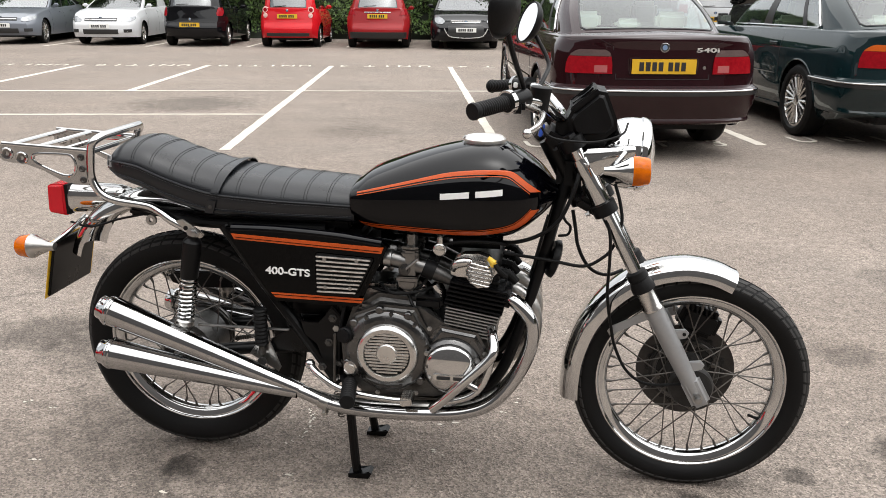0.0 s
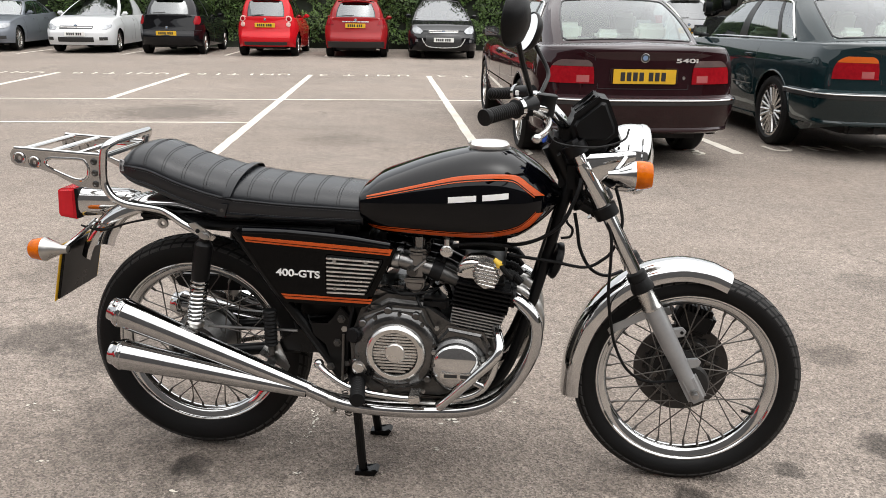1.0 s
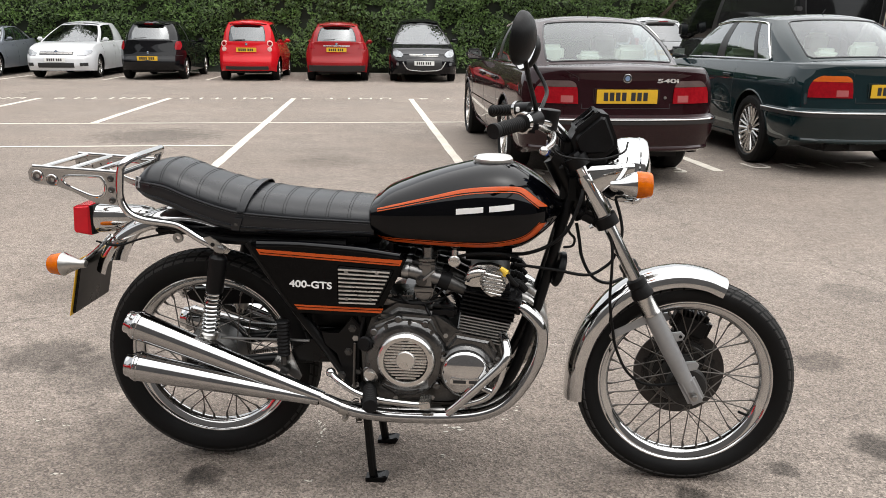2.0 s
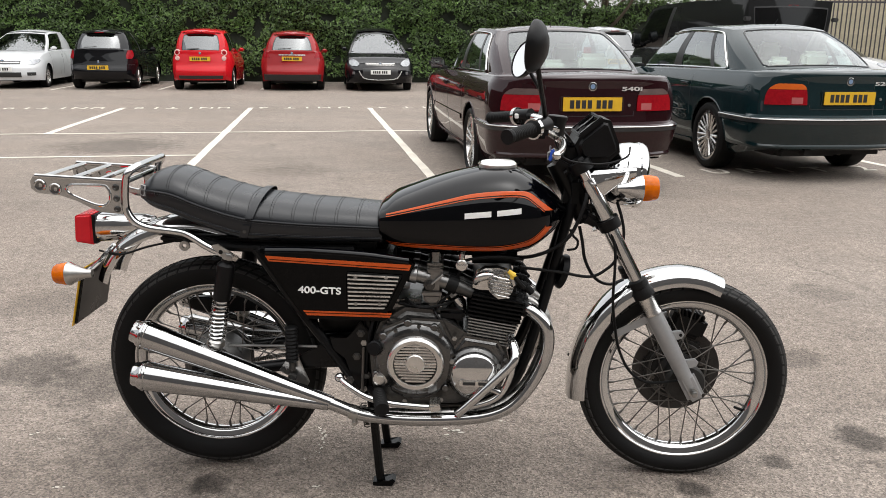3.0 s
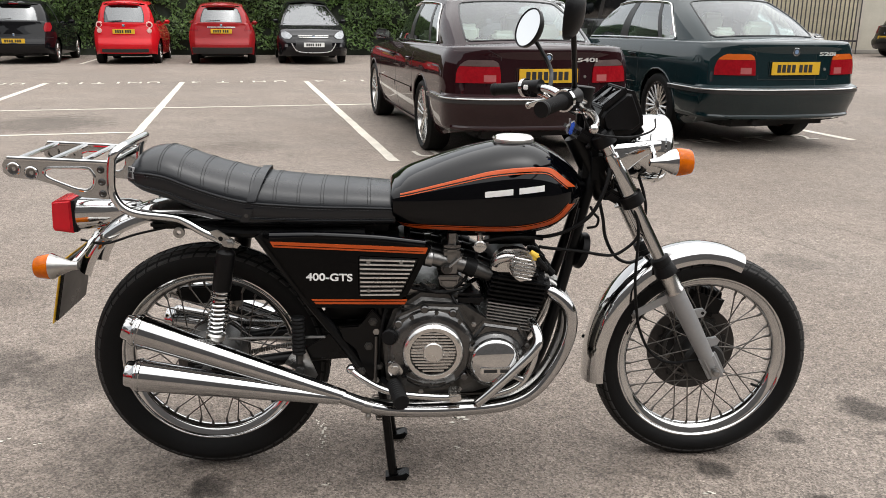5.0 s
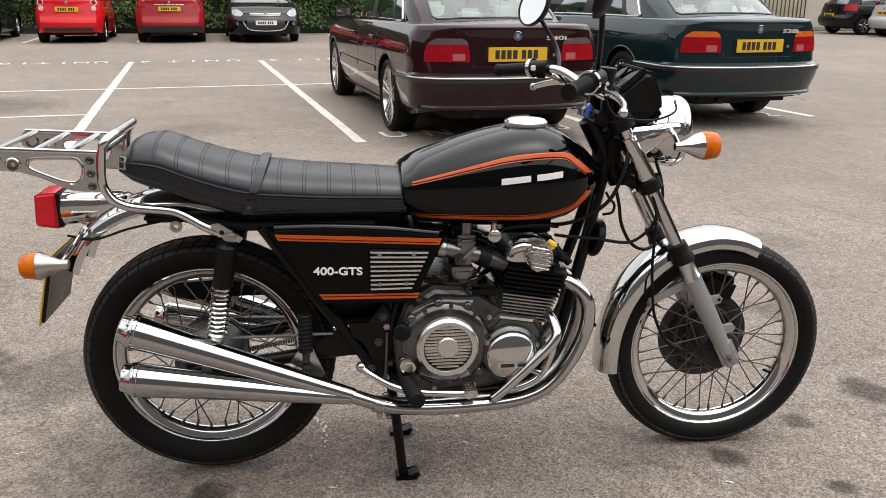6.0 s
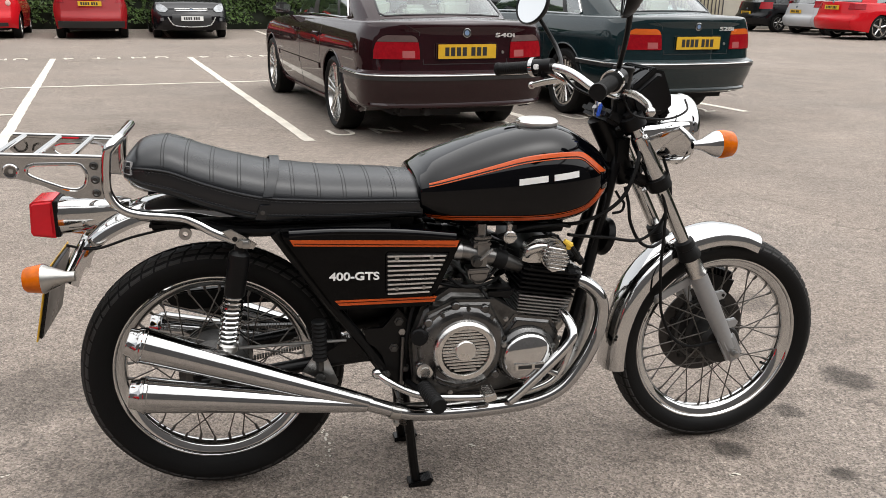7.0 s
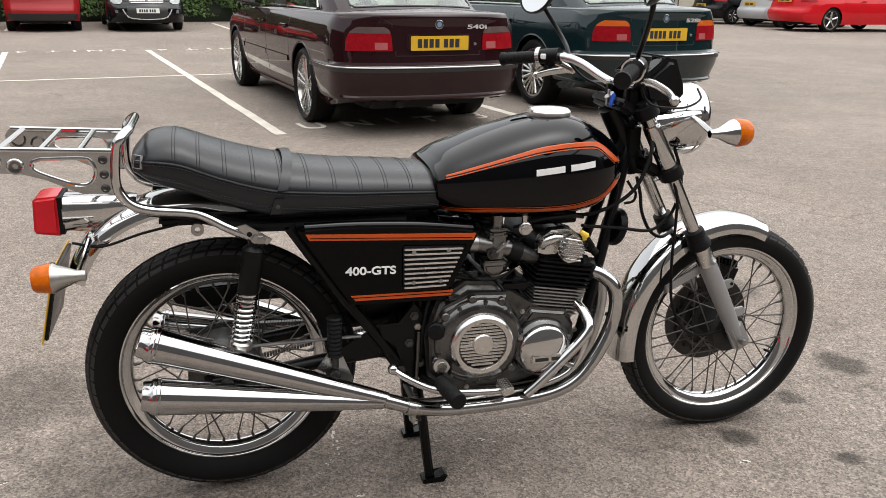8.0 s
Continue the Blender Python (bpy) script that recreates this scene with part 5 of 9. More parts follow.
spark, _, spark_body = hatch("hatchback_car", RED_CAR, at(-5.8, 19.05, 98.5), "bright red small hatchback parked facing the hedge", [
    ("bumper_inset", BLACK_LOWER, (-0.55, 0.55), (0.3, 0.38), 0.012, "dark bumper inset", False)], 0.8, S, wb=2.37, fo=0.65, ro=0.6, w=0.79, wr=0.55,
    top=[(-0.7, 1.0), (0.0, 1.0), (1.2, 0.97), (2.0, 0.95), (2.5, 0.84), (3.1, 0.66)],
    glass=dict(x=(-0.5, -0.32, 1.2, 2.1), roof=[(0, 1.43), (0.2, 1.49), (0.5, 1.52), (0.8, 1.49), (1, 1.42)], c=0.14, a=0.06, b=(0.45,), rear_e=0.87, rear_v=(0.05, 0.9), spoiler=True, mats=(GLASS_DARK, GLASS_DARK, GLASS_FRONT)))
for sg in (1, -1):
    for t, z, r, name in ((0.6, 0.955, 0.085, "tail_lamp"), (0.585, 0.815, 0.062, "lower_lamp")):
        p = spark_body.end(sg * t, z)
        ax = V(-1, sg * 0.35, 0.1)
        bm = B()
        lathe(bm, [(-0.03, r), (0.012, r), (0.02, r * 0.92), (0.022, 0.0)], p, ax, 24)
        lamp_ = part(name, bm, LENS_PALE, spark, "round pale tail lamp")
        bm = B()
        lathe(bm, [(0.018, r * 0.62), (0.027, r * 0.6), (0.029, 0.0)], p, ax, 20)
        part("lamp_centre", bm, CAR_RED if z > 0.9 else LENS_PALE, lamp_)
hatch("hatchback_car", DEEP_RED, at(-3.6, 19.35, 99.0), "dark red hatchback parked facing the hedge", [
    ("bumper_lower", BLACK_LOWER, (-0.8, 0.8), (0.27, 0.42), 0.012, "dark lower bumper", False),
    ("chrome_strip", CHROME_WORN, (-0.34, 0.34), (0.905, 0.93), 0.012, "", False)], 0.82, S, wb=2.49, w=0.83, lens=([(0.84, 0.56), (0.92, 0.6), (1.0, 0.7)], [(0.84, 0.86), (0.92, 0.93), (1.0, 0.88)], (0.84, 1.0)),
    top=[(-0.7, 1.02), (0.0, 1.02), (1.2, 0.97), (2.0, 0.94), (2.5, 0.86), (3.2, 0.68)])


NOSE_LENS = ([(0.6, 0.52), (0.66, 0.5), (0.7, 0.58), (0.74, 0.7)], [(0.6, 0.72), (0.65, 0.86), (0.7, 0.94), (0.74, 0.93)], (0.6, 0.74))


def front_car(name, colour, m, label, scale, items, plate_z, **over):
    """A car that shows its nose."""
    spec = dict(HATCH, name=name, label=label, category="car", paint=colour, spokes=8, group="parked cars")
    spec.update(over)
    root, body, car = build_car(spec, m @ Matrix.Scale(scale, 4))
    end_panels(root, car, items, False)
    lamp_skin(root, car, "headlamp", CAR_LAMP, *spec.get("lens", NOSE_LENS), 0.012, "clear headlamp", False)
    p = car.end(0, plate_z, False)
    plate(root, p + V(0.015, 0, 0), 90, 0, True)
    roundel(root, car, 0, plate_z + 0.2, 0.045, False)
    return root, body, car


NOSE = [
        ("grille", TRIM_BLACK, (-0.42, 0.42), (0.62, 0.7), 0.008, "dark grille", False),
        ("grille_bar", CHROME_WORN, (-0.4, 0.4), (0.65, 0.67), 0.014, "chrome grille bar", False),
        ("air_intake", BLACK_LOWER, (-0.45, 0.45), (0.3, 0.42), 0.01, "dark air intake", False),
        ("fog_lamp", BLACK_LOWER, (0.58, 0.78), (0.34, 0.42), 0.01, "", True)]
MPV = dict(wb=2.65, w=0.9, ro=0.7, fo=0.88, r=0.31,
           top=[(-0.8, 1.0), (1.2, 1.0), (2.2, 1.02), (2.6, 0.95), (3.1, 0.85), (3.5, 0.72)],
           glass=dict(x=(-0.6, -0.3, 1.25, 2.5), roof=[(0, 1.5), (0.2, 1.57), (0.5, 1.62), (0.8, 1.58), (1, 1.5)], c=0.1, a=0.06, b=(0.3, 0.6), mats=(GLASS_DARK, GLASS_DARK, GLASS_FRONT)), doors=(0.5, 1.4, 2.4), handles=(0.7, 1.6))
hd = at(-1.85, 22.2, 279.0)
mpv, _, mpv_body = front_car("people_carrier", BLACK_CAR, hd, "black people carrier parked nose outwards", S, [
    ("grille", TRIM_BLACK, (-0.4, 0.4), (0.66, 0.74), 0.006, "dark upper grille", False),
    ("grille_bar", CHROME_WORN, (-0.38, 0.38), (0.705, 0.722), 0.012, "chrome grille bar", False),
    ("grille_bar", CHROME_WORN, (-0.36, 0.36), (0.67, 0.683), 0.012, "chrome grille bar", False),
    ("air_intake", BLACK_LOWER, (-0.46, 0.46), (0.33, 0.6), 0.004, "large dark lower grille", False),
    ("intake_bar", TRIM_BLACK, (-0.5, 0.5), (0.44, 0.46), 0.01, "", False),
    ("fog_lamp", CAR_LAMP, (0.66, 0.73), (0.44, 0.51), 0.012, "round fog lamp", True)], 0.5, lens=([(0.64, 0.6), (0.7, 0.53), (0.77, 0.6), (0.84, 0.76)], [(0.64, 0.74), (0.7, 0.85), (0.77, 0.9), (0.84, 0.9)], (0.64, 0.84)), **MPV)
bm = B()
tube(bm, spline([mpv_body.end(t, z, False) + V(0.012, 0, 0) for t, z in ((-0.56, 0.53), (-0.5, 0.42), (-0.42, 0.34), (-0.25, 0.31), (0, 0.3), (0.25, 0.31), (0.42, 0.34), (0.5, 0.42), (0.56, 0.53))], 5), 0.014, 8)
part("grille_surround", bm, CHROME_WORN, mpv, "chrome surround under the grille")
front_car("panel_van", WHITE_CAR, at(-11.1, 21.4, 281.0), "small white panel van parked nose outwards", S, NOSE, 0.5, **dict(
    wb=2.6, w=0.87, ro=0.75, fo=0.88, top=[(-0.8, 0.98), (1.2, 0.97), (2.2, 0.95), (2.7, 0.9), (3.2, 0.8), (3.5, 0.68)],
    glass=dict(x=(-0.7, -0.55, 1.2, 2.3), roof=[(0, 1.4), (0.2, 1.45), (0.5, 1.46), (0.8, 1.45), (1, 1.4)], c=0.1, a=0.06, b=(0.5,), panel=0.45, mats=(GLASS_DARK, GLASS_DARK, GLASS_FRONT)), doors=(1.1, 2.2)))
front_car("saloon_car", SLATE, at(-13.75, 21.2, 283.0), "grey silver saloon car parked nose outwards", S, NOSE, 0.5, **dict(SEDAN, paint=SLATE, spokes=10, seat=GREY_TRIM, inside=GREY_TRIM))

# cars on the other side of the yard
hatch("hatchback_car", RED_CAR, at(17.75, 20.6, 5), "bright red estate car with five-spoke wheels", [
    ("tail_lamp", CAR_RED, (0.5, 0.95), (0.78, 0.92), 0.014, "red tail lamp", True)], 0.82, 1.1, wb=2.6, w=0.85, ro=0.85, spokes=5, r=0.32, rim=0.24)
hatch("hatchback_car", SILVER, at(18.0, 23.05, 5), "silver small hatchback parked across the yard", [
    ("tail_lamp", CAR_RED, (0.6, 0.9), (0.85, 1.05), 0.014, "red tail lamp", True)], 0.72, 1.0)
hatch("hatchback_car", BLACK_CAR, at(17.4, 24.95, 5), "black hatchback parked before the cream doors", [
    ("tail_lamp", CAR_RED, (0.52, 0.98), (0.76, 0.98), 0.014, "red tail lamp", True)], 0.62, 1.0)
front_car("hatchback_car", WHITE_CAR, at(11.35, 25.6, 320), "white hatchback half hidden behind the green saloon", 1.0, NOSE, 0.5)
hatch("hatchback_car", SILVER, at(4.6, 20.6, 100) @ Matrix.Scale(1.08, 4), "silver estate car beyond the maroon saloon", [
    ("tail_lamp", CAR_RED, (0.6, 0.9), (0.85, 1.05), 0.014, "red tail lamp", True)], 0.72, 1.0)

hatch("hatchback_car", RED_CAR, at(-4.3, -2.7, 96), "bright red hatchback parked in the bay beside the motorcycle", [
    ("bumper_inset", BLACK_LOWER, (-0.55, 0.55), (0.3, 0.38), 0.012, "dark bumper inset", False)], 0.8, 1.0,
    lens=([(0.78, 0.5), (0.85, 0.56), (0.99, 0.68)], [(0.78, 0.8), (0.85, 0.97), (0.92, 1.0), (0.99, 0.9)], (0.78, 0.99)))

# tall black van
VAN = dict(corner=0.15, bulkhead=1.9, ro=0.85, fo=0.9, wb=3.1, w=0.98, bulge=0.03, arch=0.37, wr=0.93, r=0.34, rim=0.21, crown=0.0, sill=0.25, lift_r=0.05, round_r=0.15,
           top=[(-1, 1.15), (2.9, 1.15), (3.4, 1.1), (3.7, 1.0), (4.1, 0.85)], rear=[(0.2, 0.03), (0.5, 0.0), (1.2, 0.02)], front=[(0.2, 0.1), (0.5, 0.0), (0.8, 0.2), (1.1, 0.4)],
           glass=dict(x=(-0.83, -0.8, 2.75, 3.6), roof=[(0, 1.93), (0.1, 1.96), (0.5, 1.98), (0.85, 1.96), (1, 1.9)], c=0.04, a=0.05, b=(0.68,), panel=0.6, mats=(PANEL_GLASS, PANEL_GLASS, PANEL_GLASS), crown=0.04, rear_v=(0.2, 0.85)), doors=(1.1, 2.3))
VAN_PAINT = paint("faded black van paint", (0.012, 0.0125, 0.013))
van, _, _ = hatch("van", VAN_PAINT, at(6.28, 13.8, 104.5) @ Matrix.Diagonal((1, 0.97, 1.03, 1)), "black high-roofed panel van parked beyond the saloons", [
    ("tail_lamp", CAR_RED, (0.86, 0.95), (0.8, 1.1), 0.014, "red tail lamp", True)], 0.6, 1.0, **VAN)
bm = B()
box(bm, (-0.83, 0, 1.86), (0.06, 0.24, 0.055), 0.02, None, 3)
part("high_brake_light", bm, CAR_RED, van, "red high brake light")
for sg in (1, -1):
    for z in (0.95, 1.63):
        bm = B()
        box(bm, (-0.845, sg * 0.9, z), (0.07, 0.13, 0.07), 0.015)
        part("hinge", bm, TRIM_BLACK, van)
    bm = B()
    box(bm, (3.02, sg * 1.1, 1.3), (0.12, 0.2, 0.28), 0.05, None, 3)
    box(bm, (3.05, sg * 0.97, 1.2), (0.06, 0.16, 0.05), 0.015)
    mir = part("door_mirror", bm, TRIM_BLACK, van)
    bm = B()
    box(bm, (2.958, sg * 1.1, 1.3), (0.006, 0.15, 0.22), 0.002)
    part("mirror_glass", bm, MIRROR, mir)


# ---- fence and store at the yard's end ----
def fence(a, b, height):
    a, b = V(*a, 0), V(*b, 0)
    d = b - a
    length = d.length
    root = thing("fence", Matrix.Translation(a) @ Matrix.Rotation(math.atan2(d.y, d.x), 4, "Z"), "tall weathered timber fence behind dark steel bars", "fence")
    bm = B()
    box(bm, (0, 0, height / 2), (0.145, 0.022, height))
    me = finish("board", bm, FENCE_TIMBER)
    bars = []
    for k in range(3):
        bm = B()
        h = height + (0.25, 0.1, -0.12)[k]
        prism(bm, [(-0.02, 0.0), (-0.02, h - 0.12), (0.0, h), (0.02, h - 0.12), (0.02, 0.0)], -0.5, -0.485)
        bars.append(finish("bar", bm, FENCE_STEEL))
    x = 0.0
    while x < length:
        o = new("board", me)
        o.parent, o.location = root, (x, 0, random.uniform(-0.03, 0.03) - 0.05)
        o2 = new("bar", bars[random.choice((0, 0, 1, 1, 2))])
        o2.parent, o2.location = root, (x + random.uniform(-0.012, 0.012), 0, 0)
        x += 0.15
    bm = B()
    for z in (0.45, height - 0.55):
        box(bm, (length / 2, -0.47, z), (length, 0.03, 0.06))
    part("rail", bm, FENCE_STEEL, root)


fence((10.5, 27.6), (16.95, 27.4), 3.2)
bm = B()
box(bm, (4.0, 0.2, 1.7), (9.0, 0.4, 3.4), 0.01)
wall = solid("wall_store", bm, RENDER_WALL, "cream rendered wall of a low store", "wall", "structure", m=pose(17.05, 27.55, 0, 0, 0, -6))
for k in range(4):
    bm = B()
    box(bm, (0.55, -0.02, 1.15), (1.05, 0.05, 2.2), 0.006)
    door = part("door", bm, DOOR_PAINT, wall, "cream painted steel door")
    door.location = (0.2 + 1.1 * k, 0, 0)
    bm = B()
    box(bm, (0.95 if k % 2 == 0 else 0.12, -0.06, 1.1), (0.12, 0.03, 0.03), 0.008)
    part("handle", bm, STEEL, door)
bm = B()
box(bm, (4.0, -0.25, 0.07), (9.0, 0.3, 0.14), 0.02)
part("step", bm, KERB_STONE, wall)


# ---- the motorcycle: x runs forward from the rear axle, C is its middle plane ----
C = 0.01
STEER_DEG = 0.0
bike = thing("motorcycle", pose(0, 0, 0), "black classic motorcycle with orange stripes and chrome exhausts", "motorcycle")
HEAD_P, HEAD_D = V(1.0, C, 0.93), V(0.477, 0, -0.879)
STEER = Matrix.Translation(HEAD_P) @ Matrix.Rotation(radians(STEER_DEG), 4, HEAD_D) @ Matrix.Translation(-HEAD_P)


def bp(name, bm, material, parent=None, label="", angle=35, front=False):
    if front:
        bm.transform(STEER)
    return part(name, bm, material, parent if parent is not None else bike, label, angle)


def bolt(bm, p, axis, r=0.006, h=0.006, n=6):
    lathe(bm, [(0, r * 1.5), (h * 0.35, r * 1.5), (h * 0.36, r), (h, r), (h, 0)], p, axis, n)


def spoke_wheel(name, axle, tyre_r, tyre_w, hub_r, front):
    """A wire wheel turned about its axle: hub, rim, tyre with tread blocks, 36 crossed spokes."""
    bm = B()
    o, ax = V(0, 0, 0), V(0, 1, 0)
    lathe(bm, [(-0.062, 0.018), (-0.06, hub_r * 0.9), (-0.05, hub_r), (-0.042, hub_r), (-0.036, hub_r * 0.72), (0.036, hub_r * 0.72), (0.042, hub_r), (0.05, hub_r), (0.06, hub_r * 0.85), (0.062, 0.018)], o, ax, 36)
    wheel = part(name, bm, HUB_DARK if front else ALLOY_DARK, bike, "wire-spoked wheel with a chrome rim and black tyre")
    wheel.matrix_local = (STEER if front else Matrix()) @ Matrix.Translation(axle)
    bm = B()
    half = [(0.023, 0.24), (0.0285, 0.2425), (0.036, 0.251), (tyre_w, tyre_r - 0.036), (tyre_w * 0.98, tyre_r - 0.024), (tyre_w * 0.8, tyre_r - 0.01), (tyre_w * 0.45, tyre_r - 0.002), (0, tyre_r)]
    ring_shape(bm, half + [(-h, r) for h, r in reversed(half[:-1])], o, ax, 96)
    part("tyre", bm, TYRE, wheel, "black treaded tyre")
    bm = B()
    n = 56
    for k in range(n):
        a0 = 2 * math.pi * k / n
        for sg in (1, -1):
            for (w0, w1, r0, r1, da) in ((0.6, 0.95, tyre_r - 0.0055, tyre_r - 0.0215, 0.0), (0.16, 0.55, tyre_r - 0.0004, tyre_r - 0.0045, 0.5)):
                pts = []
                for w, r, lift in ((w0, r0, 0.003), (w1, r1, 0.0034)):
                    for e in (-0.4, 0.4):
                        a = a0 + (e + da) * 2 * math.pi / n + (w - w0) * 0.12
                        pts.append(V(math.cos(a) * (r + lift), sg * w * tyre_w * 1.01, math.sin(a) * (r + lift)))
                low = [p * (1 - 0.014) + V(0, p.y * 0.0, 0) for p in pts]
                t = [bm.verts.new(p) for p in pts]
                b = [bm.verts.new(p) for p in low]
                bm.faces.new((t[0], t[1], t[3], t[2]))
                for i, j in ((0, 1), (1, 3), (3, 2), (2, 0)):
                    bm.faces.new((t[i], t[j], b[j], b[i]))
    tagged(part("tread", bm, TREAD, wheel), kind="stuff")
    bm = B()
    prof = [(-0.036, 0.244), (-0.031, 0.245), (-0.028, 0.23), (-0.013, 0.222), (0.013, 0.222), (0.028, 0.23), (0.031, 0.245), (0.036, 0.244), (0.0385, 0.242), (0.0385, 0.239), (0.036, 0.2365),
            (0.031, 0.2345), (0.029, 0.2285), (0.022, 0.2195), (0.015, 0.2135), (0.007, 0.2115), (0.0, 0.211), (-0.007, 0.2115), (-0.015, 0.2135), (-0.022, 0.2195), (-0.029, 0.2285), (-0.031, 0.2345), (-0.036, 0.2365), (-0.0385, 0.239), (-0.0385, 0.242)]
    ring_shape(bm, [(h * 0.74, r) for h, r in prof], o, ax, 96)
    part("rim", bm, CHROME, wheel, "chrome rim")
    bm = B()
    for k in range(36):
        a = 2 * math.pi * (k + 0.5) / 36
        d = V(math.cos(a), 0, math.sin(a))
        sg = 1 if k % 2 else -1
        tube(bm, [d * 0.214 + V(0, sg * 0.004, 0), d * 0.198 + V(0, sg * 0.008, 0)], [0.0042, 0.003], 6)
    part("nipple", bm, SPOKE, wheel)
    for kind in range(4):
        sg, way = (1 if kind % 2 else -1), (1 if kind < 2 else -1)
        a_rim = radians(5)
        a_hub = a_rim + way * radians(52)
        p0 = V(math.cos(a_hub) * hub_r * 0.93, sg * 0.046, math.sin(a_hub) * hub_r * 0.93)
        p1 = V(math.cos(a_rim) * 0.2, sg * 0.008, math.sin(a_rim) * 0.2)
        bm = B()
        tube(bm, [p0, p1], 0.0018, 6)
        me = finish("spoke", bm, SPOKE)
        for k in range(9):
            sp = new("spoke", me)
            sp.parent = wheel
            sp.rotation_euler = (0, radians(40 * k + 10 * kind), 0)
    bm = B()
    p = V(math.cos(0.5 if front else 2.4), 0, math.sin(-0.5 if front else -1.0)) * 0.212
    tube(bm, [p, p * 0.87 + V(0, -0.012, 0)], 0.004, 8)
    part("valve", bm, RUBBER, wheel)
    return wheel


front_wheel = spoke_wheel("front_wheel", V(1.362, C, 0.3), 0.302, 0.043, 0.058, True)
rear_wheel = spoke_wheel("rear_wheel", V(0, C, 0.327), 0.315, 0.05, 0.085, False)

# front brake: iron disc on the far side, carrier and caliper
bm = B()
ring_shape(bm, [(0.062, 0.13), (0.067, 0.13), (0.067, 0.085), (0.062, 0.085)], (0, 0, 0), (0, 1, 0), 64)
part("brake_disc", bm, DISC_IRON, front_wheel, "brown iron brake disc")
bm = B()
ring_shape(bm, [(0.052, 0.098), (0.072, 0.098), (0.072, 0.03), (0.052, 0.03)], (0, 0, 0), (0, 1, 0), 40)
for k in range(20):
    a = 2 * math.pi * k / 20
    box(bm, (math.cos(a) * 0.098, 0.06, math.sin(a) * 0.098), (0.014, 0.012, 0.014), 0.002)
part("disc_carrier", bm, HUB_DARK, front_wheel)
bm = B()
ring_shape(bm, [(-0.058, 0.05), (-0.045, 0.056), (-0.045, 0.03), (-0.058, 0.03)], (0, 0, 0), (0, 1, 0), 40)
part("hub_flange", bm, HUB_DARK, front_wheel)
for k in range(6):
    bm = B()
    a = 2 * math.pi * k / 6 + 0.3
    bolt(bm, V(math.cos(a) * 0.075, 0.051, math.sin(a) * 0.075), (0, -1, 0), 0.006, 0.007)
    part("disc_bolt", bm, SPOKE, front_wheel)
bm = B()
ring_shape(bm, [(0.05, 0.09), (0.046, 0.088), (0.046, 0.08), (0.05, 0.078)], (0, 0, 0), (0, 1, 0), 40)
part("carrier_ring", bm, ALLOY_DARK, front_wheel)
bm = B()
box(bm, (1.385, 0.075, 0.445), (0.11, 0.06, 0.075), 0.015, Matrix.Rotation(radians(20), 3, "Y"), 3)
cal = bp("brake_caliper", bm, SATIN_BLACK, label="finned black brake caliper", front=True)
for i in range(7):
    bm = B()
    box(bm, (1.35 + i * 0.0125, 0.075, 0.492 - i * 0.004), (0.005, 0.062, 0.02), 0.001)
    bp("fin", bm, SATIN_BLACK, cal, front=True)
bm = B()
ring_shape(bm, [(0.05, 0.088), (0.06, 0.088), (0.06, 0.02), (0.05, 0.02)], (0, 0, 0), (0, 1, 0), 40)
lathe(bm, [(-0.07, 0.0), (-0.07, 0.07), (-0.05, 0.088), (0.02, 0.088)], (0, 0, 0), (0, 1, 0), 40)
part("brake_drum", bm, ALLOY_DARK, rear_wheel, "dull alloy brake drum")

# ---- front fork ----
FD = (V(1.368, 0, 0.3) - V(1.03, 0, 0.922)).normalized()
F0 = V(1.03, 0, 0.922)


def fork_at(d, y):
    p = F0 + FD * d
    return V(p.x, C + y, p.z)


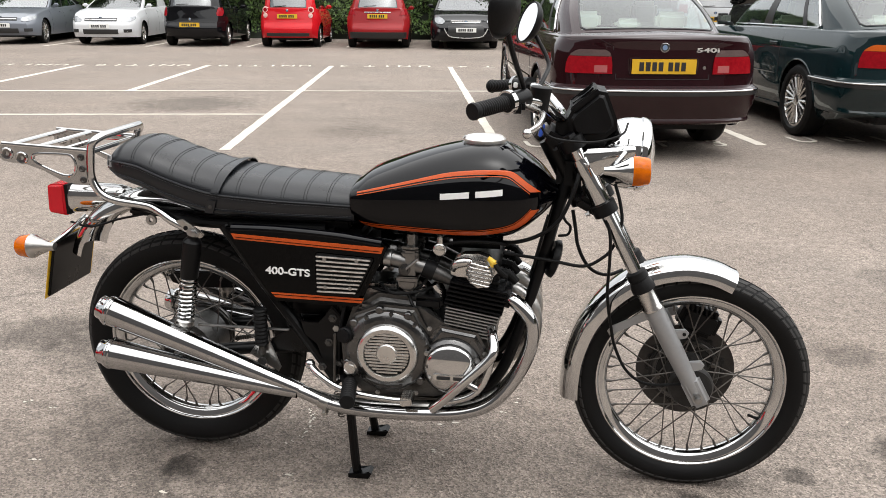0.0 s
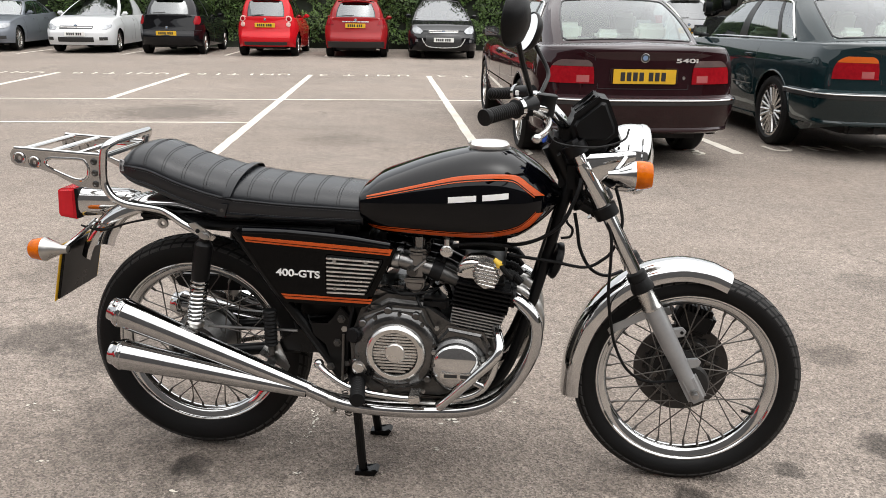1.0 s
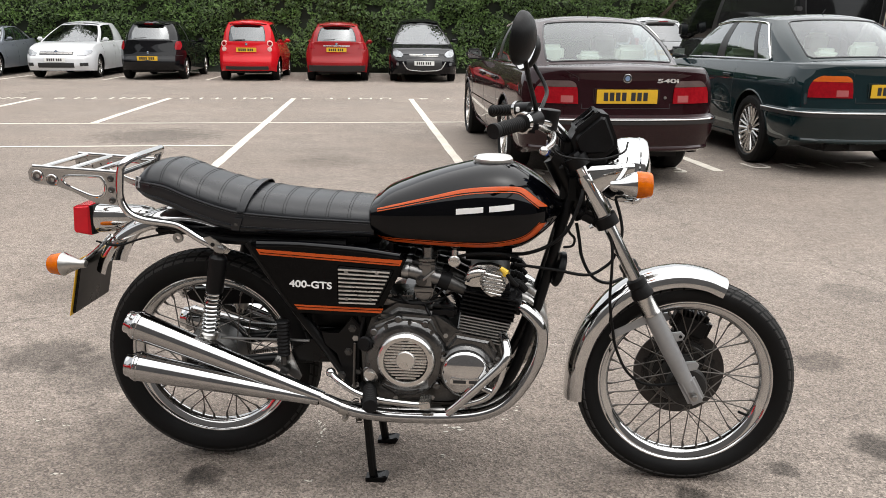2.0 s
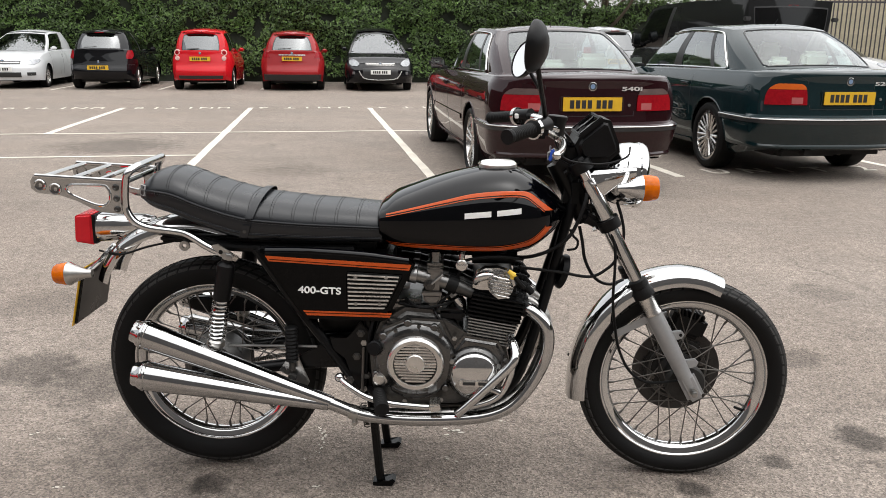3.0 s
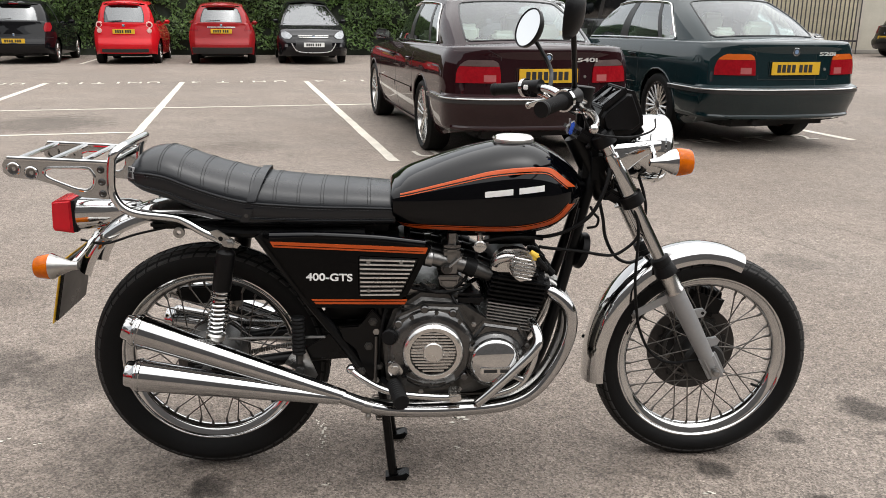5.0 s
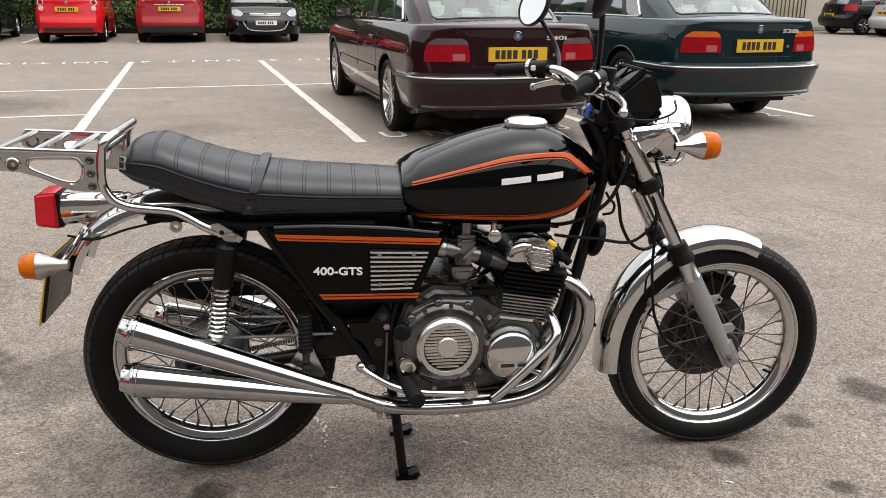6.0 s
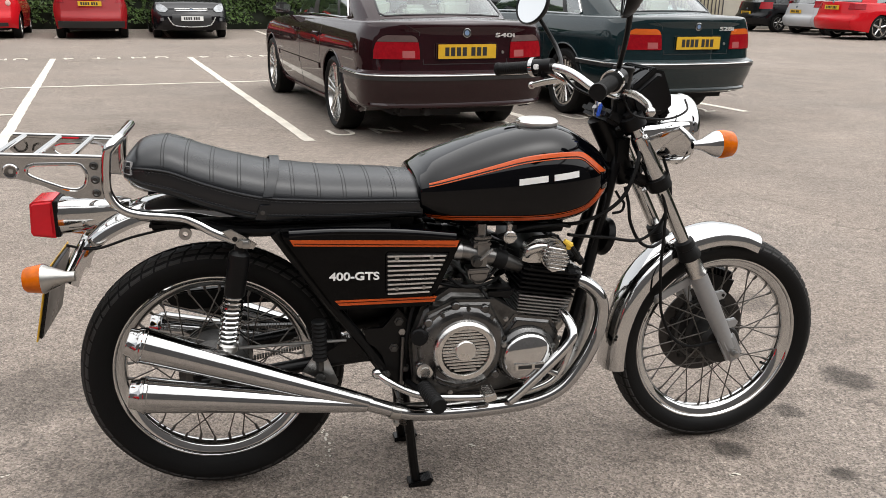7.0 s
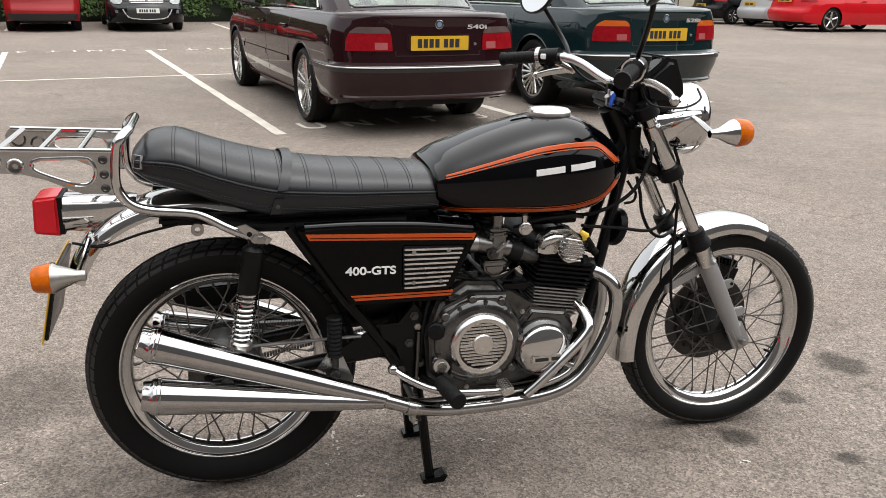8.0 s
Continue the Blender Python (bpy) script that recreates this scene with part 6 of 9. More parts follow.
for sg in (-1, 1):
    y = sg * 0.083
    bm = B()
    tube(bm, [fork_at(-0.015, y), fork_at(0.5, y)], 0.0172, 20)
    leg = bp("fork_leg", bm, CHROME, label="chrome fork tube with a grey slider", front=True)
    bm = B()
    tube(bm, [fork_at(0.03, y), fork_at(0.045, y), fork_at(0.15, y), fork_at(0.16, y)], [0.0215, 0.0235, 0.0235, 0.0215], 20)
    bp("fork_shroud", bm, CHROME, leg, front=True)
    bm = B()
    lathe(bm, [(0.0, 0.019), (0.004, 0.025), (0.022, 0.0265), (0.024, 0.024), (0.045, 0.03), (0.055, 0.03), (0.056, 0.02)], fork_at(0.343, y), FD, 20)
    bp("dust_boot", bm, RUBBER, leg, front=True)
    bm = B()
    lathe(bm, [(0.0, 0.0235), (0.045, 0.0238), (0.05, 0.026), (0.056, 0.0265), (0.058, 0.024)], fork_at(0.398, y), FD, 20)
    bp("slider_collar", bm, ALLOY_BRIGHT, leg, front=True)
    bm = B()
    lathe(bm, [(0.0, 0.0245), (0.1, 0.0245), (0.2, 0.0215), (0.245, 0.0205), (0.252, 0.016)], fork_at(0.455, y), FD, 20)
    bp("slider", bm, FORK_GREY, leg, front=True)
    bm = B()
    q = fork_at(0.702, y)
    rot = Matrix.Rotation(math.atan2(FD.x, -FD.z), 3, "Y").inverted()
    box(bm, q + FD * 0.0 + V(0.003, sg * 0.003, 0), (0.05, 0.03, 0.085), 0.01, Matrix.Rotation(math.atan2(FD.x, -FD.z), 3, "Y").inverted(), 3)
    bp("axle_lug", bm, FORK_GREY, leg, front=True)
    bm = B()
    lathe(bm, [(0.0, 0.013), (0.006, 0.013), (0.006, 0.009), (0.02, 0.009), (0.022, 0.006), (0.022, 0)], V(1.372, C + sg * 0.098, 0.294), (0, sg, 0), 12)
    bp("axle_nut", bm, STEEL, leg, front=True)
    bm = B()
    for d in (0.545, 0.64):
        q = fork_at(d, y) + V(0.022, 0, 0.012)
        prism(bm, [(q.x - 0.015, q.z - 0.015), (q.x + 0.02, q.z - 0.005), (q.x + 0.026, q.z + 0.008), (q.x + 0.016, q.z + 0.018), (q.x - 0.012, q.z + 0.014)], q.y - 0.006, q.y + 0.006, 0.002)
    bp("mount_lug", bm, FORK_GREY, leg, front=True)
    bm = B()
    lathe(bm, [(0, 0.0045), (0.002, 0.0045), (0.002, 0.0)], fork_at(0.545, y) + V(0.036, sg * 0.0062, 0.018), (0, sg, 0), 10)
    bp("lug_hole", bm, RUBBER, leg, front=True)
# triple clamps
for d, nm, x0 in ((-0.012, "upper_clamp", -0.05), (0.165, "lower_clamp", -0.05)):
    bm = B()
    for sg in (-1, 1):
        tube(bm, [fork_at(d - 0.014, sg * 0.083), fork_at(d + 0.016, sg * 0.083)], 0.031, 16)
    a = fork_at(d, 0)
    box(bm, a + V(-0.035, 0, 0), (0.075, 0.17, 0.03), 0.01, Matrix.Rotation(radians(-28), 3, "Y").inverted(), 2)
    cl = bp(nm, bm, SATIN_BLACK, label="black fork clamp", front=True)
    bm = B()
    for sg in (-1, 1):
        bolt(bm, fork_at(d, sg * 0.083) + V(-0.034, 0, -0.016), (-0.88, 0, -0.47), 0.005, 0.01)
        lathe(bm, [(0, 0.018), (0.008, 0.017), (0.008, 0.0)], fork_at(d - 0.014, sg * 0.083), -FD, 6)
    bp("clamp_bolt", bm, STEEL if d > 0 else SATIN_BLACK, cl, front=True)

# front mudguard: chrome arc with a rolled edge
def guard(path, half, drop, thick=0.003):
    """A channel section along an x, z path; the first points are the front."""
    rows = []
    pts = spline([(x, C, z) for x, z in path], 5)
    for i, p in enumerate(pts):
        d = (pts[min(i + 1, len(pts) - 1)] - pts[max(i - 1, 0)]).normalized()
        nr = V(-d.z, 0, d.x)
        if nr.dot(p - guard.centre) < 0:
            nr = -nr
        row = []
        for k in range(17):
            a = radians(-90 + 180 * k / 16)
            yy = math.copysign(abs(math.sin(a)) ** 0.8, a) * half
            hh = -drop * (1 - max(math.cos(a), 0.0) ** 0.7)
            row.append(p + nr * hh + V(0, yy, 0))
        rows.append(row)
    return rows


def thicken(bm, rows, centre, t):
    """The channel with a wall thickness towards its centre of curvature."""
    inner = [[p + (Vector((centre.x, p.y, centre.z)) - p).normalized() * t for p in r] for r in rows]
    m = len(rows[0])
    loops = [r + list(reversed(i)) for r, i in zip(rows, inner)]
    return loft(bm, loops, True, True)


guard.centre = V(1.362, C, 0.3)
arc = [(1.362 + math.cos(radians(a)) * r, 0.3 + math.sin(radians(a)) * r) for a, r in ((73, 0.321), (84, 0.332), (98, 0.341), (115, 0.344), (132, 0.341), (150, 0.337), (168, 0.334), (182, 0.336), (190, 0.341))]
bm = B()
thicken(bm, guard(arc, 0.056, 0.045), guard.centre, 0.003)
fg = bp("front_mudguard", bm, CHROME, label="chrome front mudguard over the wheel", front=True)
for sg in (-1, 1):
    bm = B()
    a, b = fork_at(0.47, sg * 0.07), V(1.145, C + sg * 0.057, 0.445)
    sheet_rows = [[a + V(0, 0, 0.012), a + V(0, 0, -0.012)], [b + V(0, 0, 0.012), b + V(0, 0, -0.012)]]
    slab(bm, sheet_rows, (0, 0.003 * sg, 0))
    bp("mudguard_stay", bm, FORK_GREY, fg, front=True)
    bm = B()
    bolt(bm, V(1.148, C + sg * 0.06, 0.447), (0, sg, 0), 0.006, 0.006)
    for a in (0.5, 0.56):
        bolt(bm, V(1.04, C + sg * 0.058, 0.34), (0, sg, 0), 0.004, 0.004)
    bp("stay_bolt", bm, STEEL, fg, front=True)

# headlamp: chrome bowl, rim and glass
bm = B()
HL = V(1.152, C, 0.898)
lathe(bm, [(-0.08, 0.0), (-0.078, 0.022), (-0.068, 0.046), (-0.052, 0.064), (-0.032, 0.077), (-0.01, 0.0855), (0.012, 0.089), (0.03, 0.089), (0.04, 0.088)], HL, (1, 0, -0.06), 40, False)
lamp = bp("headlamp", bm, CHROME, label="round chrome headlamp", front=True)
bm = B()
ring_shape(bm, [(0.032, 0.0885), (0.036, 0.0915), (0.045, 0.0905), (0.054, 0.086), (0.058, 0.079), (0.046, 0.079)], HL, (1, 0, -0.06), 40)
bp("headlamp_rim", bm, CHROME, lamp, front=True)
bm = B()
lathe(bm, [(0.052, 0.079), (0.063, 0.06), (0.072, 0.03), (0.075, 0.0)], HL, (1, 0, -0.06), 40)
bp("headlamp_glass", bm, LAMP_GLASS, lamp, front=True)
for sg in (-1, 1):
    bm = B()
    y = C + sg * 0.086
    rings = []
    for x, zc, hh, hw in ((1.05, 0.872, 0.048, 0.012), (1.07, 0.879, 0.045, 0.016), (1.1, 0.893, 0.034, 0.017), (1.13, 0.906, 0.022, 0.016), (1.155, 0.914, 0.016, 0.014), (1.172, 0.917, 0.012, 0.011)):
        rings.append([V(x, y + math.cos(a) * hw, zc + math.copysign(abs(math.sin(a)) ** 0.8, math.sin(a)) * hh) for a in [2 * math.pi * k / 20 for k in range(20)]])
    loft(bm, rings)
    bp("headlamp_bracket", bm, CHROME, lamp, front=True)
    bm = B()
    s2 = V(1.126, C + sg * 0.262, 0.904)
    tube(bm, [V(1.15, C + sg * 0.09, 0.914), V(1.13, C + sg * 0.17, 0.91), V(1.104, C + sg * 0.258, 0.903)], 0.007, 10)
    ind = bp("front_indicator", bm, CHROME, label="amber indicator in a chrome cone", front=True)
    bm = B()
    lathe(bm, [(-0.034, 0.0085), (-0.022, 0.0105), (-0.01, 0.0135), (0.016, 0.028), (0.024, 0.0308), (0.028, 0.0312)], s2, (1, 0, 0.02), 24)
    bp("indicator_cone", bm, CHROME, ind, front=True)
    bm = B()
    lathe(bm, [(0.027, 0.0312), (0.03, 0.0325), (0.04, 0.0325), (0.06, 0.0295), (0.064, 0.0265), (0.065, 0.0)], s2, (1, 0, 0.02), 24)
    bp("indicator_lens", bm, LENS_AMBER, ind, "amber lens", front=True)

# instrument binnacle
POD = Matrix.Translation((-0.012, 0, -0.014))
bm = B()
rot = Matrix.Rotation(radians(38), 3, "Y")
prism(bm, [(1.02, 1.0), (1.03, 1.02), (1.09, 1.07), (1.112, 1.066), (1.138, 1.004), (1.141, 0.982), (1.116, 0.96), (1.05, 0.955), (1.033, 0.966)], C - 0.088, C + 0.088, 0.014, 3)
bm.transform(POD)
bin_ = bp("instrument_pod", bm, SATIN_BLACK, label="black instrument pod", front=True)
bm = B()
n_ = V(-0.64, 0, 0.77)
for yy in (-0.04, 0.045):
    lathe(bm, [(-0.004, 0.036), (0.004, 0.036), (0.005, 0.033), (0.002, 0.032), (0.002, 0.0)], V(1.06, C + yy, 1.0455), n_, 28)
bm.transform(POD)
bp("dial", bm, GLOSS_BLACK, bin_, "round dark dial", front=True)
bm = B()
for k in range(6):
    box(bm, (1.05, C - 0.05 + 0.02 * k, 1.0375), (0.02, 0.012, 0.004), 0.001, Matrix.Rotation(radians(-40), 3, "Y"))
bm.transform(POD)
bp("warning_lamp", bm, RUBBER, bin_, front=True)
bm = B()
for yy in (-0.078, 0.078):
    box(bm, (1.06, C + yy, 1.0465), (0.072, 0.007, 0.014), 0.003, Matrix.Rotation(radians(-40), 3, "Y"))
for xx, zz in ((1.033, 1.024), (1.087, 1.069)):
    box(bm, (xx, C, zz), (0.008, 0.16, 0.014), 0.003, Matrix.Rotation(radians(-40), 3, "Y"))
bm.transform(POD)
bp("panel_bezel", bm, SATIN_BLACK, bin_, "raised black bezel", front=True)
bm = B()
box(bm, (1.0605, C, 1.0445), (0.066, 0.15, 0.004), 0.001, Matrix.Rotation(radians(-40), 3, "Y"))
bm.transform(POD)
bp("panel_glass", bm, TANK_BLACK, bin_, "glossy dark dial glass", front=True)
bm = B()
box(bm, (1.08, C, 0.95), (0.09, 0.12, 0.05), 0.012)
bm.transform(POD)
bp("pod_bracket", bm, SATIN_BLACK, bin_, front=True)

# ---- handlebar: chrome tube with grips, levers, mirrors ----
bm = B()
half_bar = [V(1.0, C, 0.985), V(0.998, C - 0.06, 0.985), V(0.985, C - 0.11, 0.998), V(0.957, C - 0.17, 1.028), V(0.925, C - 0.215, 1.045), V(0.872, C - 0.285, 1.047), V(0.818, C - 0.353, 1.038)]
left_bar = [V(1.0, C, 0.985), V(0.998, C + 0.06, 0.985), V(0.985, C + 0.1, 0.996), V(0.952, C + 0.15, 1.024), V(0.918, C + 0.19, 1.036), V(0.865, C + 0.25, 1.032), V(0.802, C + 0.32, 1.021)]
tube(bm, spline(list(reversed(half_bar)) + left_bar[1:], 5), 0.0112, 14)
bar = bp("handlebar", bm, CHROME, label="chrome handlebar", front=True)
for sg, pts in ((-1, half_bar), (1, left_bar)):
    a, b = pts[-1], pts[-2]
    d = (a - b).normalized()
    bm = B()
    p0 = b - d * 0.012
    L_ = (a - p0).length + 0.012
    prof = [(0.0, 0.021), (0.006, 0.022)]
    k = 14
    for i in range(k):
        prof += [(0.01 + (L_ - 0.02) * i / k, 0.0155), (0.01 + (L_ - 0.02) * (i + 0.45) / k, 0.017)]
    prof += [(L_ - 0.008, 0.0165), (L_ - 0.006, 0.019), (L_, 0.018), (L_, 0.0)]
    lathe(bm, prof, p0, d, 20)
    bp("grip", bm, RUBBER, bar, "ribbed black rubber grip", front=True)
    bm = B()
    q = b - d * 0.035
    tube(bm, [q - d * 0.035, q + d * 0.018], 0.0205, 14)
    box(bm, q + V(0.005, 0, -0.012), (0.035, 0.045, 0.03), 0.008)
    bp("switch_housing", bm, SATIN_BLACK, bar, front=True)
    bm = B()
    ring_shape(bm, [(-0.006, 0.026), (0.006, 0.026), (0.006, 0.019), (-0.006, 0.019)], b - d * 0.012, d, 20)
    bp("grip_collar", bm, CHROME, bar, front=True)
    if sg > 0:
        bm = B()
        box(bm, q + V(-0.016, 0.012, 0.006), (0.012, 0.02, 0.012), 0.002)
        bp("switch", bm, LENS_RED, bar, "red switch", front=True)
        bm = B()
        box(bm, q + V(-0.018, -0.01, 0.0), (0.012, 0.016, 0.014), 0.002)
        bp("switch", bm, WHITE_BADGE, bar, front=True)
    # lever
    bm = B()
    lv = [q + V(0.012, 0, -0.004), V(0.945, C + sg * 0.19, 1.018), V(0.954, C + sg * 0.24, 1.014), V(0.948, C + sg * 0.31, 1.005), V(0.926, C + sg * 0.375, 0.997)]
    if sg > 0:
        lv = [q + V(0.012, 0, -0.01), V(0.95, 0.21, 1.002), V(0.945, 0.24, 0.9985), V(0.924, 0.298, 0.987), V(0.901, 0.346, 0.973)]
    sp = spline(lv, 5)
    tube(bm, sp, [0.0105 - 0.003 * i / len(sp) for i in range(len(sp))], 10, squash=0.8)
    bmesh.ops.create_uvsphere(bm, u_segments=12, v_segments=8, radius=0.0105, matrix=Matrix.Translation(lv[-1]))
    bp("lever", bm, ALLOY_BRIGHT, bar, "polished alloy lever", front=True)
# brake master cylinder on the right
bm = B()
tube(bm, [V(0.943, C - 0.178, 1.02), V(0.947, C - 0.178, 1.062)], [0.021, 0.023], 18)
lathe(bm, [(0, 0.025), (0.009, 0.025), (0.011, 0.022), (0.011, 0)], V(0.947, C - 0.178, 1.062), (0.1, 0, 1), 18)
bp("brake_reservoir", bm, SATIN_BLACK, bar, "black brake fluid reservoir", front=True)
# bar clamps and keys
bm = B()
for yy in (-0.05, 0.05):
    box(bm, (1.0, C + yy, 0.965), (0.035, 0.03, 0.05), 0.008)
bp("bar_clamp", bm, SATIN_BLACK, bar, front=True)
bm = B()
tube(bm, [V(0.965, C - 0.03, 0.945), V(0.95, C - 0.03, 0.965)], 0.013, 14)
ign = bp("ignition_switch", bm, STEEL, label="ignition switch with key and blue tag", front=True)
bm = B()
box(bm, (0.948, C - 0.033, 0.972), (0.004, 0.01, 0.013), 0.001)
box(bm, (0.942, C - 0.036, 0.948), (0.003, 0.009, 0.018), 0.001)
bp("key", bm, STEEL, ign, front=True)
bm = B()
box(bm, (0.95, C - 0.05, 0.955), (0.01, 0.007, 0.034), 0.003, Matrix.Rotation(radians(15), 3, "Y"))
bp("key_tag", bm, BLUE_TAG, ign, "blue key tag", front=True)

# mirrors
for nm, ctr, nrm, stem in (("mirror", V(0.868, -0.341, 1.242), V(-0.93, 0.32, 0.1), [V(0.916, C - 0.2, 1.043), V(0.906, -0.24, 1.09), V(0.889, -0.3, 1.15), V(0.876, -0.338, 1.205)]),
                           ("mirror", V(0.895, 0.352, 1.197), V(-0.88, -0.42, 0.34), [V(0.93, C + 0.18, 1.03), V(0.945, 0.24, 1.055), V(0.955, 0.32, 1.09), V(0.916, 0.352, 1.16)])):
    nrm.normalize()
    bm = B()
    tube(bm, spline(stem, 5), 0.0062, 10)
    mir = bp(nm, bm, SATIN_BLACK, label="round black handlebar mirror", front=True)
    bm = B()
    lathe(bm, [(-0.03, 0.0), (-0.028, 0.026), (-0.018, 0.047), (-0.006, 0.058), (0.004, 0.06), (0.007, 0.0585), (0.006, 0.055)], ctr, nrm, 32, False)
    bp("mirror_shell", bm, SATIN_BLACK, mir, front=True)
    bm = B()
    lathe(bm, [(0.0045, 0.0555), (0.0055, 0.035), (0.006, 0.0)], ctr, nrm, 32)
    bp("mirror_glass", bm, MIRROR, mir, "mirror glass", front=True)

# ---- fuel tank ----
T_TOP = [(0.49, 0.808), (0.498, 0.828), (0.53, 0.846), (0.564, 0.858), (0.62, 0.879), (0.69, 0.9), (0.762, 0.916), (0.82, 0.921), (0.87, 0.914), (0.915, 0.89), (0.96, 0.858), (0.985, 0.828), (0.998, 0.8)]
T_BOT = [(0.49, 0.735), (0.5, 0.712), (0.55, 0.69), (0.6, 0.682), (0.7, 0.678), (0.82, 0.68), (0.9, 0.698), (0.95, 0.738), (0.985, 0.77), (0.998, 0.785)]
T_HALF = [(0.49, 0.134), (0.505, 0.144), (0.56, 0.151), (0.65, 0.159), (0.75, 0.165), (0.84, 0.165), (0.9, 0.15), (0.94, 0.128), (0.97, 0.095), (0.99, 0.055), (0.998, 0.02)]
T_MID = 0.785


def tank_section(x):
    zt, zb, w = smooth1(T_TOP, x, 0.025), smooth1(T_BOT, x, 0.02), smooth1(T_HALF, x, 0.025)
    return zt, zb, w, min(max(T_MID, zb + 0.02), zt - 0.015)


def tank_ring(x, n=40):
    zt, zb, w, zm = tank_section(x)
    out = []
    for k in range(n):
        a = 2 * math.pi * k / n
        c, s_ = math.cos(a), math.sin(a)
        e = 2 / 2.35
        ee = 2 / 3.2 if s_ < 0 else e
        y = math.copysign(abs(c) ** (2 / 2.5 if s_ >= 0 else 2 / 3.4), c) * w
        z = zm + math.copysign(abs(s_) ** ee, s_) * ((zt - zm) if s_ > 0 else (zm - zb))
        out.append(V(x, C + y, z))
    return out


def tank_y(x, z):
    """Right-hand surface of the tank at x, z."""
    zt, zb, w, zm = tank_section(x)
    if z >= zm:
        s_ = min(max((z - zm) / (zt - zm), 0), 0.999) ** (2.35 / 2)
        p = 2 / 2.5
    else:
        s_ = min(max((zm - z) / (zm - zb), 0), 0.999) ** (3.2 / 2)
        p = 2 / 3.4
    return math.sqrt(max(1 - s_ * s_, 0)) ** p * w


bm = B()
tx = [0.49, 0.492, 0.496, 0.502, 0.51, 0.52] + [0.53 + 0.02 * i for i in range(20)] + [0.925, 0.94, 0.952, 0.963, 0.972, 0.98, 0.986, 0.991, 0.995, 0.998]
rings = [tank_ring(x) for x in tx]
c0 = sum(rings[0], V(0, 0, 0)) / len(rings[0])
first = [c0 + (p - c0) * 0.88 + V(-0.006, 0, 0) for p in rings[0]]
loft(bm, [first] + rings)
tank = bp("fuel_tank", bm, TANK_BLACK, label="gloss black fuel tank with orange stripes", angle=60)
bm = B()
lathe(bm, [(-0.012, 0.05), (0.0, 0.05), (0.004, 0.052), (0.012, 0.052), (0.018, 0.046), (0.02, 0.03), (0.021, 0.0)], V(0.808, C, 0.912), (0, 0, 1), 36)
cap = bp("filler_cap", bm, CAP_ALLOY, tank, "polished chrome filler cap")
bm = B()
box(bm, (0.762, C, 0.924), (0.018, 0.03, 0.009), 0.003)
bp("cap_hinge", bm, CHROME, cap)
bm = B()
ring_shape(bm, [(-0.02, 0.056), (-0.004, 0.057), (-0.004, 0.05), (-0.02, 0.05)], V(0.808, C, 0.918), (0, 0, 1), 36)
bp("cap_seat", bm, GLOSS_BLACK, cap)


def band(bm, up, lo, sg, surf, proud, n=40):
    """A stripe on a side surface between two x, z edges."""
    u = spline([(x, 0, z) for x, z in up], 8)
    l = spline([(x, 0, z) for x, z in lo], 8)
    rows = []
    for i in range(n + 1):
        t = i / n
        def pick(q):
            f = t * (len(q) - 1)
            k = min(int(f), len(q) - 2)
            return q[k].lerp(q[k + 1], f - k)
        a, b = pick(u), pick(l)
        row = []
        for j in range(5):
            p = a.lerp(b, j / 4)
            row.append(V(p.x, C + sg * (surf(p.x, p.z) + proud), p.z))
        rows.append(row)
    slab(bm, rows, (0, sg * 0.001, 0))


UP_A = [(0.508, 0.8045), (0.549, 0.8155), (0.602, 0.829), (0.669, 0.846), (0.736, 0.862), (0.804, 0.8695), (0.86, 0.87), (0.89, 0.864), (0.92, 0.842), (0.955, 0.815)]
UP_B = [(0.508, 0.8015), (0.549, 0.811), (0.602, 0.8235), (0.668, 0.839), (0.735, 0.853), (0.803, 0.86), (0.852, 0.861), (0.88, 0.856), (0.904, 0.839), (0.93, 0.818)]
LO_A = [(0.5, 0.7235), (0.551, 0.722), (0.604, 0.7215), (0.672, 0.72), (0.74, 0.7185), (0.808, 0.721), (0.876, 0.733), (0.908, 0.749), (0.934, 0.774)]
LO_B = [(0.5, 0.718), (0.552, 0.7145), (0.606, 0.713), (0.674, 0.7105), (0.744, 0.7085), (0.813, 0.711), (0.884, 0.7225), (0.922, 0.741), (0.953, 0.773)]
for sg in (-1, 1):
    for a, b in ((UP_A, UP_B), (LO_A, LO_B)):
        bm = B()
        band(bm, a, b, sg, tank_y, 0.0014)
        bp("stripe", bm, ORANGE, tank, "orange stripe", angle=60)
    for (a, off) in ((UP_B, -0.0032), (LO_A, 0.0042)):
        bm = B()
        band(bm, [(x, z + off) for x, z in a], [(x, z + off - 0.0018) for x, z in a], sg, tank_y, 0.0014)
        bp("pinstripe", bm, ORANGE, tank, "thin orange line", angle=60)
    # maker's mark as two plain bars
    for x0, x1 in ((0.717, 0.787), (0.802, 0.866)):
        bm = B()
        k = (0.822 - 0.807) / 0.15
        up = [(x0 + (x1 - x0) * i / 6, 0.8135 + k * (x0 + (x1 - x0) * i / 6 - 0.717)) for i in range(7)]
        band(bm, up, [(x, z - 0.0145) for x, z in up], sg, tank_y, 0.002, 12)
        bp("name_bar", bm, WHITE_BADGE, tank, "plain white bar")

